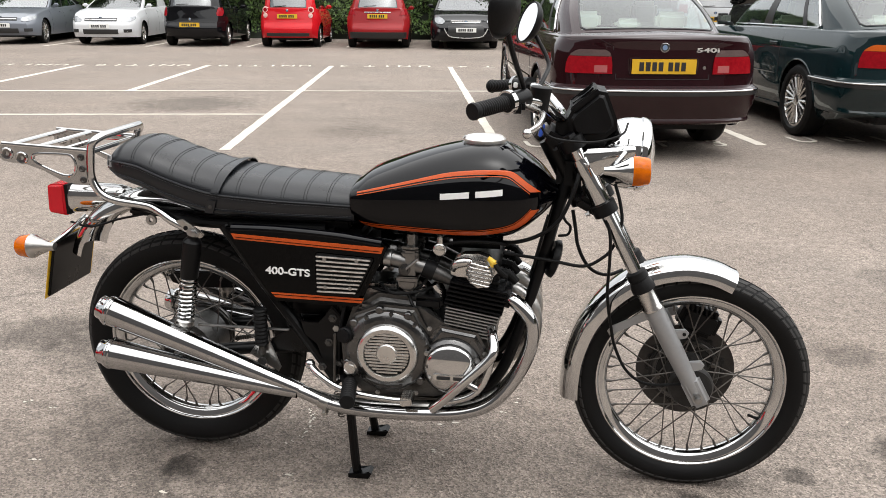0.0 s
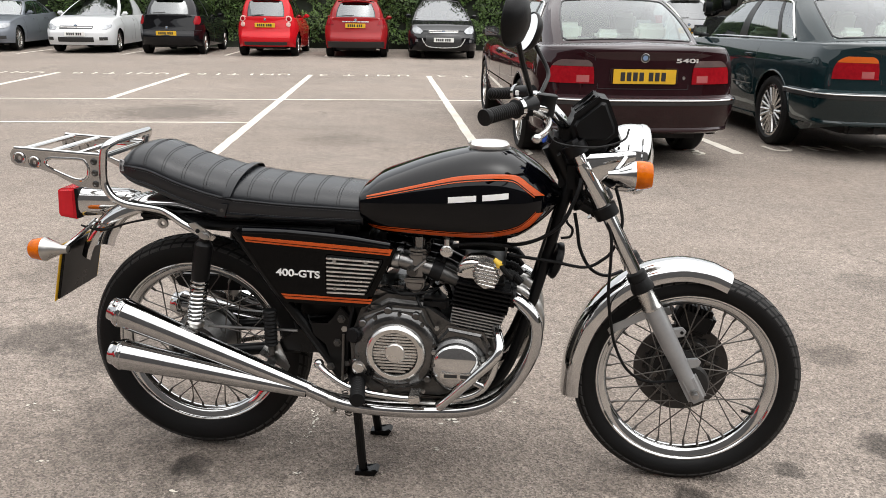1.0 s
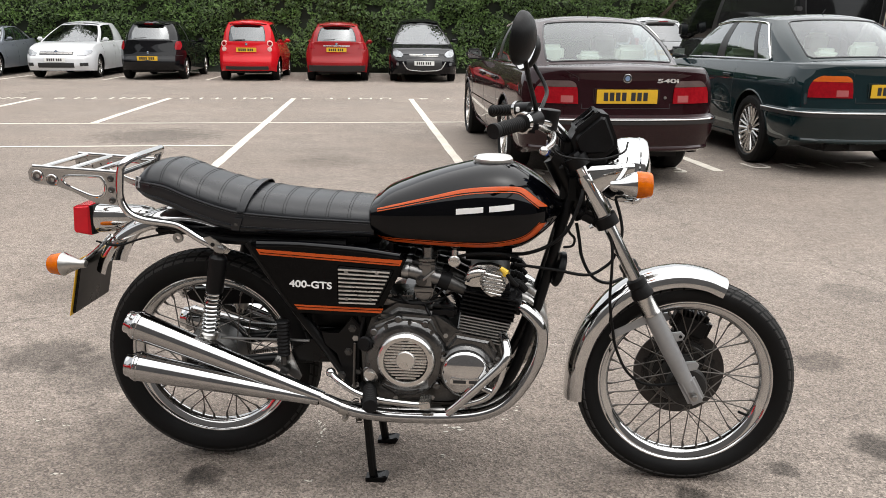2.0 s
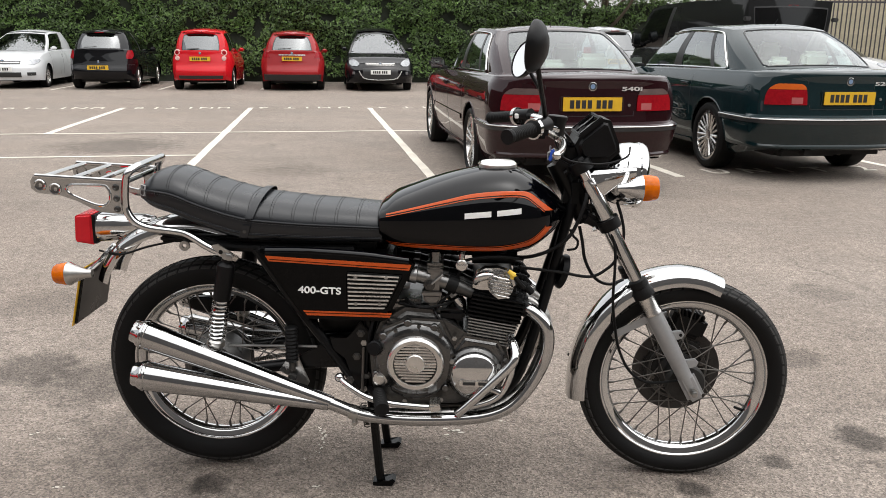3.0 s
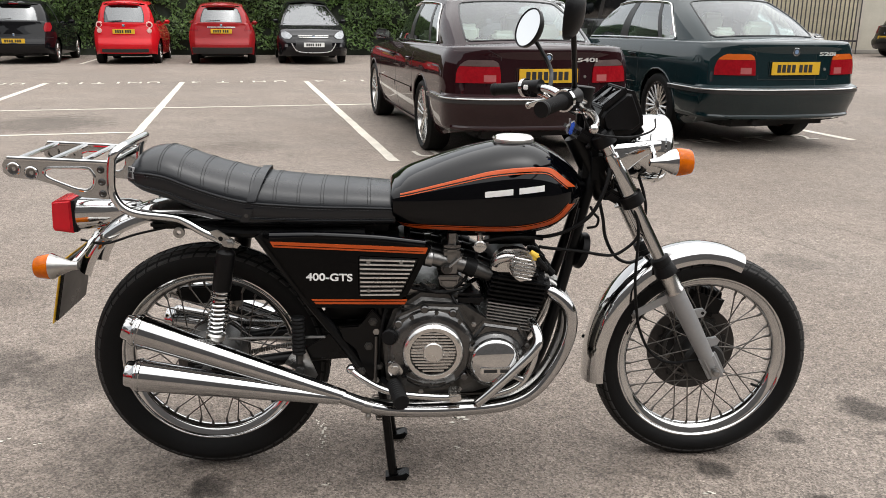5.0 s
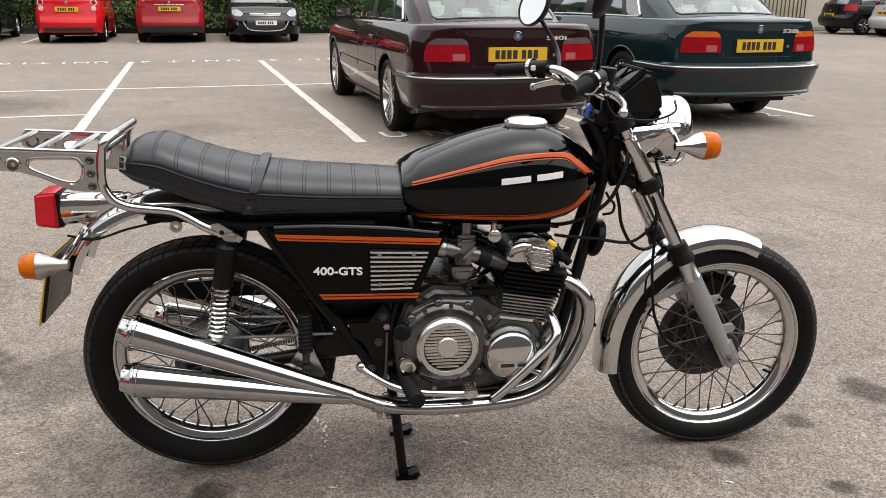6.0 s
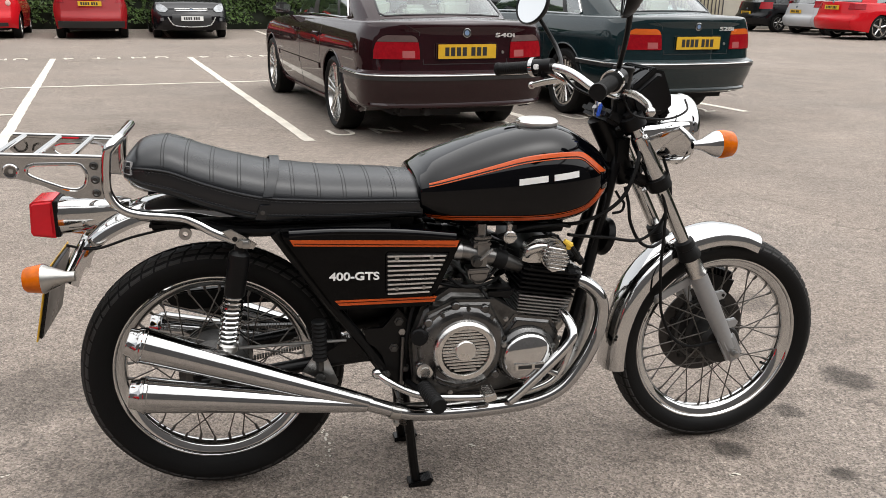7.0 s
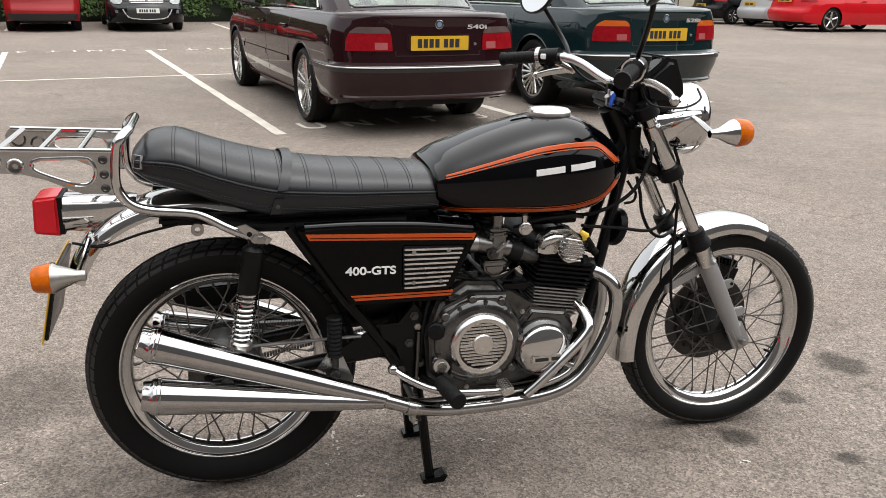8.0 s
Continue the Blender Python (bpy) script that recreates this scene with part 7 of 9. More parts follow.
# ---- seat ----
S_TOP = [(-0.192, 0.855), (-0.18, 0.886), (-0.155, 0.898), (-0.127, 0.904), (-0.08, 0.904), (-0.035, 0.889), (0.057, 0.86), (0.158, 0.836), (0.275, 0.822), (0.4, 0.814), (0.495, 0.806)]
S_BOT = [(-0.192, 0.83), (-0.17, 0.812), (-0.136, 0.8), (-0.063, 0.782), (0.009, 0.755), (0.08, 0.73), (0.127, 0.719), (0.3, 0.716), (0.495, 0.716)]
S_HALF = [(-0.192, 0.09), (-0.175, 0.112), (-0.14, 0.126), (-0.05, 0.135), (0.15, 0.138), (0.35, 0.134), (0.495, 0.126)]


def tail(x):
    return x if x > 0 else x * 0.84


def seat_ring(x, grow=0.0, n=36):
    zt, zb, w = smooth1(S_TOP, x, 0.02) + grow, smooth1(S_BOT, x, 0.02) - grow, smooth1(S_HALF, x, 0.02) + grow
    zm = zb + (zt - zb) * 0.42
    out = []
    for k in range(n):
        a = 2 * math.pi * k / n
        c, s_ = math.cos(a), math.sin(a)
        p = 2 / 2.45 if s_ > 0 else 2 / 7
        y = math.copysign(abs(c) ** p, c) * w * (1 - 0.07 * (s_ < 0) * abs(s_))
        z = zm + math.copysign(abs(s_) ** p, s_) * ((zt - zm) if s_ > 0 else (zm - zb))
        out.append(V(tail(x), C + y, z))
    return out


bm = B()
sx = [-0.192, -0.19, -0.185, -0.177, -0.165, -0.15, -0.13] + [-0.11 + 0.02 * i for i in range(30)] + [0.48, 0.49, 0.496]
rg = [seat_ring(x) for x in sx]
c0 = sum(rg[0], V(0, 0, 0)) / len(rg[0])
loft(bm, [[c0 + (p - c0) * 0.75 + V(-0.004, 0, 0) for p in rg[0]]] + rg)
seat = bp("seat", bm, VINYL, label="black ribbed vinyl dual seat with a grab strap", angle=60)
# cross seams
for i in range(20):
    x = -0.095 + (i // 2) * 0.058 + (i % 2) * 0.007
    bm = B()
    r = seat_ring(x, 0.0002, 72)
    zt, zb = smooth1(S_TOP, x, 0.02), smooth1(S_BOT, x, 0.02)
    top = [p for p in r if p.z > zb + (zt - zb) * 0.56]
    top.sort(key=lambda p: p.y)
    tube(bm, top, 0.0008, 6)
    bp("seam", bm, SEAM, seat)
# side piping and lower stitched edge
for sg in (-1, 1):
    for frac, r_, nm in ((0.53, 0.0028, "piping"), (0.2, 0.0018, "piping")):
        bm = B()
        pts = []
        for i in range(40):
            x = -0.18 + 0.672 * i / 39
            zt, zb, w = smooth1(S_TOP, x, 0.02), smooth1(S_BOT, x, 0.02), smooth1(S_HALF, x, 0.02)
            zm = zb + (zt - zb) * 0.42
            z = zb + (zt - zb) * frac
            q = abs(z - zm) / ((zt - zm) if z > zm else (zm - zb))
            e = 2.45 if z > zm else 7
            pts.append(V(tail(x), C + sg * (w * (1 - q ** e) ** (1 / e) + 0.0005), z))
        tube(bm, pts, r_, 6)
        bp(nm, bm, VINYL, seat)
        for off in ((-0.006,) if frac > 0.4 else (0.004,)):
            bm = B()
            for a, b in zip(pts, pts[1:]):
                for u in (0.1, 0.6):
                    p, q = a.lerp(b, u), a.lerp(b, u + 0.3)
                    tube(bm, [p + V(0, sg * 0.0012, off), q + V(0, sg * 0.0012, off)], 0.0007, 5)
            tagged(bp("stitching", bm, THREAD, seat, "pale grey stitching"), kind="stuff")
bm = B()
r = seat_ring(0.145, 0.004)
path = sorted([p for p in r if p.z > 0.735], key=lambda p: math.atan2(p.z - 0.77, p.y - C))
rows = []
for p in path:
    lean = (p.z - 0.76) * 0.35
    rows.append([p + V(-0.011 + lean - 0.012, 0, 0), p + V(0.011 + lean - 0.012, 0, 0)])
thick_rows = [[q + (q - V(q.x, C, 0.77)).normalized() * 0.003 for q in rr] for rr in rows]
loft(bm, [[a[0], a[1], b[1], b[0]] for a, b in zip(rows, thick_rows)])
bp("strap", bm, VINYL, seat, "black grab strap", angle=50)
bm = B()
bolt(bm, V(0.13, C - 0.144, 0.752), (0, -1, 0), 0.0035, 0.003, 10)
bp("strap_stud", bm, ALLOY_DARK, seat)
tail_p = min(seat_ring(-0.178, 0.0, 72), key=lambda p: (p.y - (C - 0.1)) ** 2 + (p.z - 0.85) ** 2)
m_patch = Matrix.Translation(tail_p) @ Matrix.Rotation(radians(-48), 4, "Z") @ Matrix.Rotation(radians(-8), 4, "X")
for cx, cz, sx_, sz_ in ((0, 0.0135, 0.024, 0.0011), (0, -0.0135, 0.024, 0.0011), (0.0115, 0, 0.0011, 0.026), (-0.0115, 0, 0.0011, 0.026), (0, 0.003, 0.012, 0.0015)):
    bm = B()
    box(bm, (cx, 0, cz), (sx_, 0.006, sz_))
    bm.transform(m_patch)
    bp("patch_bar", bm, PATCH_GREY, seat, "plain grey outline on the seat tail")
bm = B()
box(bm, (0.27, C, 0.71), (0.42, 0.2, 0.03), 0.006)
bp("seat_base", bm, SATIN_BLACK, seat, "black seat base")

# ---- side panels with grille ----
for sg in (-1, 1):
    y0, y1 = C + sg * 0.158, C + sg * 0.12
    bm = B()
    prism(bm, [(0.168, 0.703), (0.3, 0.705), (0.45, 0.695), (0.572, 0.68), (0.586, 0.668), (0.512, 0.515), (0.5, 0.508), (0.292, 0.512), (0.28, 0.522), (0.172, 0.69)], y0, y1, 0.012, 4)
    panel = bp("side_panel", bm, GLOSS_BLACK, label="gloss black side panel with orange stripes")
    bm = B()
    tube(bm, spline([V(0.185, y0 - sg * 0.013, 0.6985), V(0.3, y0 - sg * 0.013, 0.6985), V(0.45, y0 - sg * 0.013, 0.69), V(0.57, y0 - sg * 0.013, 0.676)], 5), 0.0132, 16)
    bp("panel_edge", bm, TANK_BLACK, panel, "rounded glossy top edge")
    for poly in ([(0.186, 0.69), (0.577, 0.6705), (0.571, 0.655), (0.194, 0.6755)], [(0.283, 0.5385), (0.525, 0.5345), (0.519, 0.522), (0.294, 0.5255)]):
        bm = B()
        prism(bm, poly, y0 + sg * 0.0015, y0 - sg * 0.002)
        bp("stripe", bm, ORANGE, panel, "orange stripe")
        bm = B()
        (xa, za), (xb, zb) = poly[3], poly[2]
        if poly[0][0] < 0.2:
            prism(bm, [(xa + 0.002, za + 0.0062), (xb - 0.003, zb + 0.0062), (xb - 0.003, zb + 0.0048), (xa + 0.002, za + 0.0048)], y0 + sg * 0.0022, y0)
        else:
            (xa, za), (xb, zb) = poly[0], poly[1]
            prism(bm, [(xa + 0.002, za - 0.0045), (xb - 0.003, zb - 0.0045), (xb - 0.003, zb - 0.006), (xa + 0.002, za - 0.006)], y0 + sg * 0.0022, y0)
        bp("pinstripe", bm, GLOSS_BLACK, panel)
    bm = B()
    prism(bm, [(0.408, 0.652), (0.553, 0.644), (0.553, 0.636), (0.513, 0.552), (0.505, 0.546), (0.408, 0.547), (0.402, 0.555), (0.402, 0.645)], y0 + sg * 0.002, y0 - sg * 0.004, 0.002)
    grille = bp("grille", bm, SATIN_BLACK, panel, "black grille with bright slats")
    for i in range(9):
        z = 0.642 - i * 0.0112
        xr_ = 0.545 - max(0, 0.637 - z) * 0.46
        bm = B()
        box(bm, ((0.406 + xr_) / 2, y0 + sg * 0.006, z - 0.002), (xr_ - 0.406, 0.008, 0.0042), 0.0012, Matrix.Rotation(radians(2.0 * (1 - i / 8)), 3, "Y"))
        bp("slat", bm, SLAT, grille)
    bm = B()
    for x in (0.428, 0.51):
        for z in (0.636, 0.562):
            if x > 0.5 and z < 0.6:
                x = 0.492
            bolt(bm, V(x, y0 + sg * 0.008, z), (0, sg, 0), 0.0035, 0.003, 10)
    bp("grille_screw", bm, STEEL, grille)
    bm = lettering("400-GTS", 0.032, 0.0012, 0.0007)
    bmesh.ops.remove_doubles(bm, verts=bm.verts, dist=1e-5)
    bmesh.ops.scale(bm, vec=(1.0, 0.82, 1), verts=bm.verts)
    bm.transform(Matrix.Translation((0.33, y0 + sg * 0.002, 0.5955)) @ Matrix.Rotation(radians(1.8), 4, "Y") @ pose(0, 0, 0, 90, 0, 0 if sg < 0 else 180))
    bp("model_letter", bm, WHITE_BADGE, panel, "white raised model number letter")

# ---- frame ----
bm = B()
for sg in (-1, 1):
    y = C + sg * 0.11
    tube(bm, spline([V(0.42, y, 0.70), V(0.2, y, 0.70), V(0.06, y, 0.705), V(-0.05, y * 0.9, 0.73), V(-0.14, y * 0.8, 0.745)], 4), 0.013, 10)
    tube(bm, spline([V(0.155, C + sg * 0.125, 0.70), V(0.254, C + sg * 0.125, 0.55), V(0.361, C + sg * 0.125, 0.402), V(0.44, C + sg * 0.125, 0.285)], 4), 0.0135, 10)
    tube(bm, spline([V(0.46, y, 0.29), V(0.6, y, 0.265), V(0.78, y, 0.27), V(0.87, C + sg * 0.1, 0.33), V(0.94, C + sg * 0.06, 0.53), V(1.0, C + sg * 0.03, 0.76), V(1.02, C + sg * 0.02, 0.83)], 6), 0.015, 12)
    tube(bm, spline([V(0.43, y, 0.70), V(0.45, y, 0.55), V(0.46, y, 0.42), V(0.46, y, 0.29)], 4), 0.0135, 10)
    tube(bm, [V(0.45, C + sg * 0.07, 0.71), V(0.99, C + sg * 0.02, 0.8)], 0.014, 10)
tube(bm, [V(0.97, C, 0.93), V(1.06, C, 0.77)], 0.03, 16)
frame_part = bp("frame", bm, FRAME_BLACK, label="black tubular frame")
bm = B()
for sg in (-1, 1):
    prism(bm, [(0.33, 0.43), (0.37, 0.415), (0.46, 0.46), (0.48, 0.40), (0.47, 0.30), (0.44, 0.27), (0.40, 0.31), (0.37, 0.36), (0.3, 0.36), (0.27, 0.37), (0.26, 0.39)], C + sg * 0.118, C + sg * 0.112, 0.001)
bp("frame_gusset", bm, FRAME_BLACK, frame_part)
bm = B()
for x, z, r_ in ((0.445, 0.44, 0.009), (0.415, 0.55, 0.006), (0.445, 0.545, 0.006), (0.44, 0.30, 0.008)):
    bolt(bm, V(x, C - 0.128, z), (0, -1, 0), r_, 0.012)
bp("frame_bolt", bm, STEEL, frame_part)
# battery and air box in the dark middle
bm = B()
box(bm, (0.37, C, 0.62), (0.3, 0.2, 0.15), 0.015)
box(bm, (0.38, C, 0.5), (0.14, 0.16, 0.1), 0.01)
bp("air_box", bm, SATIN_BLACK, label="black air box behind the side panels")
bm = B()
tube(bm, spline([V(0.35, C + 0.02, 0.62), V(0.2, C + 0.02, 0.7), V(0.08, C + 0.01, 0.715)], 4), 0.012, 8)
box(bm, (0.03, C, 0.715), (0.3, 0.18, 0.02), 0.006)
bp("seat_base", bm, SATIN_BLACK, seat, "black seat base")

# swinging arm, torque rod and dampers
bm = B()
for sg in (-1, 1):
    tube(bm, spline([V(0.42, C + sg * 0.1, 0.375), V(0.25, C + sg * 0.1, 0.36), V(0.05, C + sg * 0.1, 0.335), V(-0.03, C + sg * 0.1, 0.327)], 4), 0.017, 12)
    box(bm, (-0.01, C + sg * 0.1, 0.328), (0.08, 0.018, 0.05), 0.006)
swing = bp("swinging_arm", bm, FRAME_BLACK, label="black tubular swinging arm")
bm = B()
lathe(bm, [(0.0, 0.016), (0.012, 0.016), (0.012, 0.011), (0.03, 0.011), (0.03, 0)], V(0, C - 0.11, 0.327), (0, -1, 0), 12)
bp("axle_nut", bm, STEEL, swing)
bm = B()
tube(bm, [V(0.06, C - 0.115, 0.418), V(0.312, C - 0.12, 0.421)], 0.004, 8)
bp("brake_rod", bm, STEEL, swing)
for sg in (-1, 1):
    y = C + sg * 0.142
    a, b = V(0.08, y, 0.688), V(0.03, y, 0.405)
    d = (b - a).normalized()
    bm = B()
    lathe(bm, [(0.0, 0.012), (0.02, 0.014), (0.024, 0.019), (0.03, 0.0238), (0.125, 0.0238), (0.13, 0.022), (0.131, 0.012)], a, d, 24)
    sh = bp("shock_absorber", bm, SATIN_BLACK, label="shock absorber with chrome spring")
    bm = B()
    tube(bm, [a + d * 0.12, a + d * 0.285], 0.012, 12)
    bp("damper_rod", bm, STEEL, sh)
    bm = B()
    n_c, turns = 160, 10
    u = d.cross(V(0, 1, 0)).normalized()
    w = d.cross(u)
    pts = [a + d * (0.13 + 0.115 * i / n_c) + (u * math.cos(2 * math.pi * turns * i / n_c) + w * math.sin(2 * math.pi * turns * i / n_c)) * 0.0205 for i in range(n_c + 1)]
    tube(bm, pts, 0.0038, 7)
    bp("spring", bm, CHROME, sh, "chrome coil spring")
    bm = B()
    lathe(bm, [(0.245, 0.02), (0.25, 0.0245), (0.262, 0.0245), (0.268, 0.02), (0.28, 0.014), (0.288, 0.012)], a, d, 24)
    bp("spring_seat", bm, CHROME_WORN, sh)
    bm = B()
    bolt(bm, a + V(0, sg * 0.012, 0), (0, sg, 0), 0.008, 0.012, 10)
    bolt(bm, b + V(0, sg * 0.008, 0), (0, sg, 0), 0.008, 0.012, 10)
    bp("shock_bolt", bm, STEEL, sh)

# ---- rear mudguard, lamps, plate ----
guard.centre = V(-0.02, C, 0.38)
bm = B()
rows = guard([(0.1, 0.752), (0.03, 0.764), (-0.04, 0.769), (-0.126, 0.763), (-0.205, 0.735), (-0.271, 0.688), (-0.31, 0.63), (-0.326, 0.59)], 0.068, 0.04)
thicken(bm, rows, guard.centre, 0.003)
rg_ = bp("rear_mudguard", bm, CHROME, label="chrome rear mudguard")
m_pl = pose(-0.357, C, 0.548, 90 - 13, 0, -90)
bm = B()
box(bm, (0, 0, 0), (0.23, 0.17, 0.003), 0.001)
bm.transform(m_pl)
pl = bp("number_plate", bm, YELLOW_PLATE, rg_, "yellow number plate seen edge on")
bm = B()
for r_ in (0.035, -0.035):
    for k in range(4 if r_ > 0 else 3):
        box(bm, (-0.075 + 0.05 * k, r_, 0.003), (0.034, 0.055, 0.002))
bm.transform(m_pl)
bp("character_bar", bm, PLATE_INK, pl)
bm = B()
box(bm, (0.006, 0.002, -0.006), (0.205, 0.16, 0.008), 0.002)
bm.transform(m_pl)
bp("plate_backing", bm, FRAME_BLACK, pl, "black plate backing")
bm = B()
rings = []
for x, zc, hh, hw in ((-0.335, 0.748, 0.041, 0.046), (-0.325, 0.748, 0.04, 0.045), (-0.26, 0.75, 0.036, 0.042), (-0.21, 0.755, 0.029, 0.038), (-0.185, 0.758, 0.02, 0.03)):
    x, zc = x + 0.018, zc - 0.02
    rings.append([V(x, C + math.copysign(abs(math.cos(a)) ** 0.62, math.cos(a)) * hw, zc + math.copysign(abs(math.sin(a)) ** 0.62, math.sin(a)) * hh) for a in [2 * math.pi * k / 32 for k in range(32)]])
loft(bm, rings)
tl_ = bp("tail_lamp", bm, CHROME, rg_, "chrome tail lamp housing", angle=50)
bm = B()
prism(bm, [(-0.372, 0.692), (-0.376, 0.7), (-0.372, 0.765), (-0.364, 0.77), (-0.323, 0.773), (-0.325, 0.685)], C - 0.05, C + 0.05, 0.006, 3)
bp("tail_lens", bm, LENS_RED, tl_, "red tail lens")
bm = B()
prism(bm, [(-0.325, 0.688), (-0.325, 0.77), (-0.315, 0.77), (-0.315, 0.688)], C - 0.047, C + 0.047, 0.002)
bp("lens_seal", bm, RUBBER, tl_)
for sg in (-1, 1):
    q = V(-0.312, C + sg * 0.22, 0.65)
    bm = B()
    tube(bm, spline([V(-0.262, C + sg * 0.06, 0.69), V(-0.268, C + sg * 0.13, 0.668), V(-0.272, C + sg * 0.2, 0.654), q + V(0.04, 0, 0)], 4), 0.0065, 10)
    ind = bp("rear_indicator", bm, CHROME, label="amber rear indicator in a chrome cone")
    bm = B()
    lathe(bm, [(-0.056, 0.0105), (-0.04, 0.0115), (-0.006, 0.026), (0.002, 0.031), (0.006, 0.0315)], q, (-1, 0, -0.03), 24)
    bp("indicator_cone", bm, CHROME_WORN, ind)
    bm = B()
    lathe(bm, [(0.006, 0.031), (0.01, 0.0305), (0.036, 0.0265), (0.042, 0.022), (0.043, 0.0)], q, (-1, 0, -0.03), 24)
    bp("indicator_lens", bm, LENS_AMBER, ind, "amber lens")
bm = B()
tube(bm, spline([V(-0.3, C - 0.07, 0.675), V(-0.24, C - 0.075, 0.665), V(-0.16, C - 0.08, 0.69), V(-0.08, C - 0.09, 0.71)], 5), 0.003, 8)
bp("wire", bm, RUBBER, rg_)
bm = B()
ring_shape(bm, [(-0.004, 0.014), (0.004, 0.014), (0.004, 0.006), (-0.004, 0.006)], V(-0.04, C - 0.125, 0.706), (0, 1, 0), 16)
bp("helmet_hook", bm, STEEL, rg_)

# ---- luggage rack and grab rail ----
bm = B()
Y = 0.122
RX, RZ = 0.02, -0.012
hoop = [p + V(RX * min(max((0.03 - p.x) / 0.15, 0), 1), 0, RZ * min(max((p.z - 0.76) / 0.06, 0), 1)) for p in [V(0.087, C - 0.145, 0.682), V(0.027, C - 0.14, 0.708), V(-0.02, C - 0.13, 0.73), V(-0.06, C - Y, 0.742), V(-0.15, C - Y, 0.752), V(-0.188, C - Y, 0.768), V(-0.208, C - Y, 0.8), V(-0.214, C - Y, 0.835), V(-0.208, C - Y, 0.895), V(-0.198, C - Y, 0.916), V(-0.187, C - Y + 0.022, 0.927), V(-0.183, C - Y + 0.05, 0.929)]]
loop_pts = hoop + [V(p.x, 2 * C - p.y, p.z) for p in reversed(hoop)]
tube(bm, spline(loop_pts, 5), 0.0105, 14)
rail_ = bp("grab_rail", bm, CHROME, label="chrome grab rail looping behind the seat")
for sg in (-1, 1):
    bm = B()
    prism(bm, [(0.04, 0.715), (0.06, 0.72), (0.115, 0.683), (0.105, 0.672), (0.075, 0.68)], C + sg * 0.158, C + sg * 0.15, 0.002)
    foot = bp("rail_foot", bm, CHROME_WORN, rail_)
    bm = B()
    lathe(bm, [(0.0, 0.012), (0.003, 0.012), (0.004, 0.009), (0.011, 0.0085), (0.012, 0.006), (0.012, 0.0)], V(0.09, C + sg * 0.158, 0.686), (0, sg, 0), 6)
    bp("foot_bolt", bm, STEEL, foot)
    bm = B()
    lathe(bm, [(0.0, 0.006), (0.002, 0.0055), (0.002, 0.0)], V(0.067, C + sg * 0.158, 0.698), (0, sg, 0), 12)
    bp("foot_hole", bm, RUBBER, foot)
rack = bp("luggage_rack", box(B(), (-0.215 + RX, C, 0.888 + RZ), (0.012, 2 * Y - 0.02, 0.012), 0.003), CHROME, label="chrome luggage rack with drilled side plates")
outer = [(-0.455, 0.902), (-0.463, 0.89), (-0.462, 0.87), (-0.45, 0.86), (-0.429, 0.856), (-0.385, 0.852), (-0.342, 0.838), (-0.299, 0.816), (-0.28, 0.808), (-0.22, 0.803), (-0.214, 0.889), (-0.44, 0.905)]
hole = [(-0.35, 0.882), (-0.364, 0.877), (-0.367, 0.865), (-0.356, 0.854), (-0.318, 0.837), (-0.29, 0.827), (-0.268, 0.826), (-0.255, 0.836), (-0.25, 0.854), (-0.256, 0.872), (-0.272, 0.881)]
outer = [(x + RX, z + RZ) for x, z in outer]
hole = [(x + RX, z + RZ) for x, z in hole]


def holed_plate(bm, out, hol, y0, y1):
    """A flat plate with one opening, bridged from the outline to the opening."""
    n = 72
    cx, cz = sum(p[0] for p in hol) / len(hol), sum(p[1] for p in hol) / len(hol)

    def cast(poly, a):
        best = None
        dx, dz = math.cos(a), math.sin(a)
        for (x1, z1), (x2, z2) in zip(poly, poly[1:] + poly[:1]):
            ex, ez = x2 - x1, z2 - z1
            den = dx * ez - dz * ex
            if abs(den) < 1e-12:
                continue
            t = ((x1 - cx) * ez - (z1 - cz) * ex) / den
            s_ = ((x1 - cx) * dz - (z1 - cz) * dx) / den
            if t > 0 and -1e-6 <= s_ <= 1 + 1e-6:
                best = t if best is None else max(best, t)
        return (cx + dx * best, cz + dz * best)
    angs = sorted([2 * math.pi * i / n for i in range(n)] + [math.atan2(z - cz, x - cx) % (2 * math.pi) for x, z in out])
    rings = []
    for poly, y in ((out, y0), (hol, y0), (hol, y1), (out, y1)):
        rings.append([V(*((lambda q: (q[0], y, q[1]))(cast(poly, a)))) for a in angs])
    vs = [[bm.verts.new(p) for p in r] for r in rings]
    m = len(angs)
    for i in range(4):
        a, b = vs[i], vs[(i + 1) % 4]
        for k in range(m):
            bm.faces.new((a[k], a[(k + 1) % m], b[(k + 1) % m], b[k]))


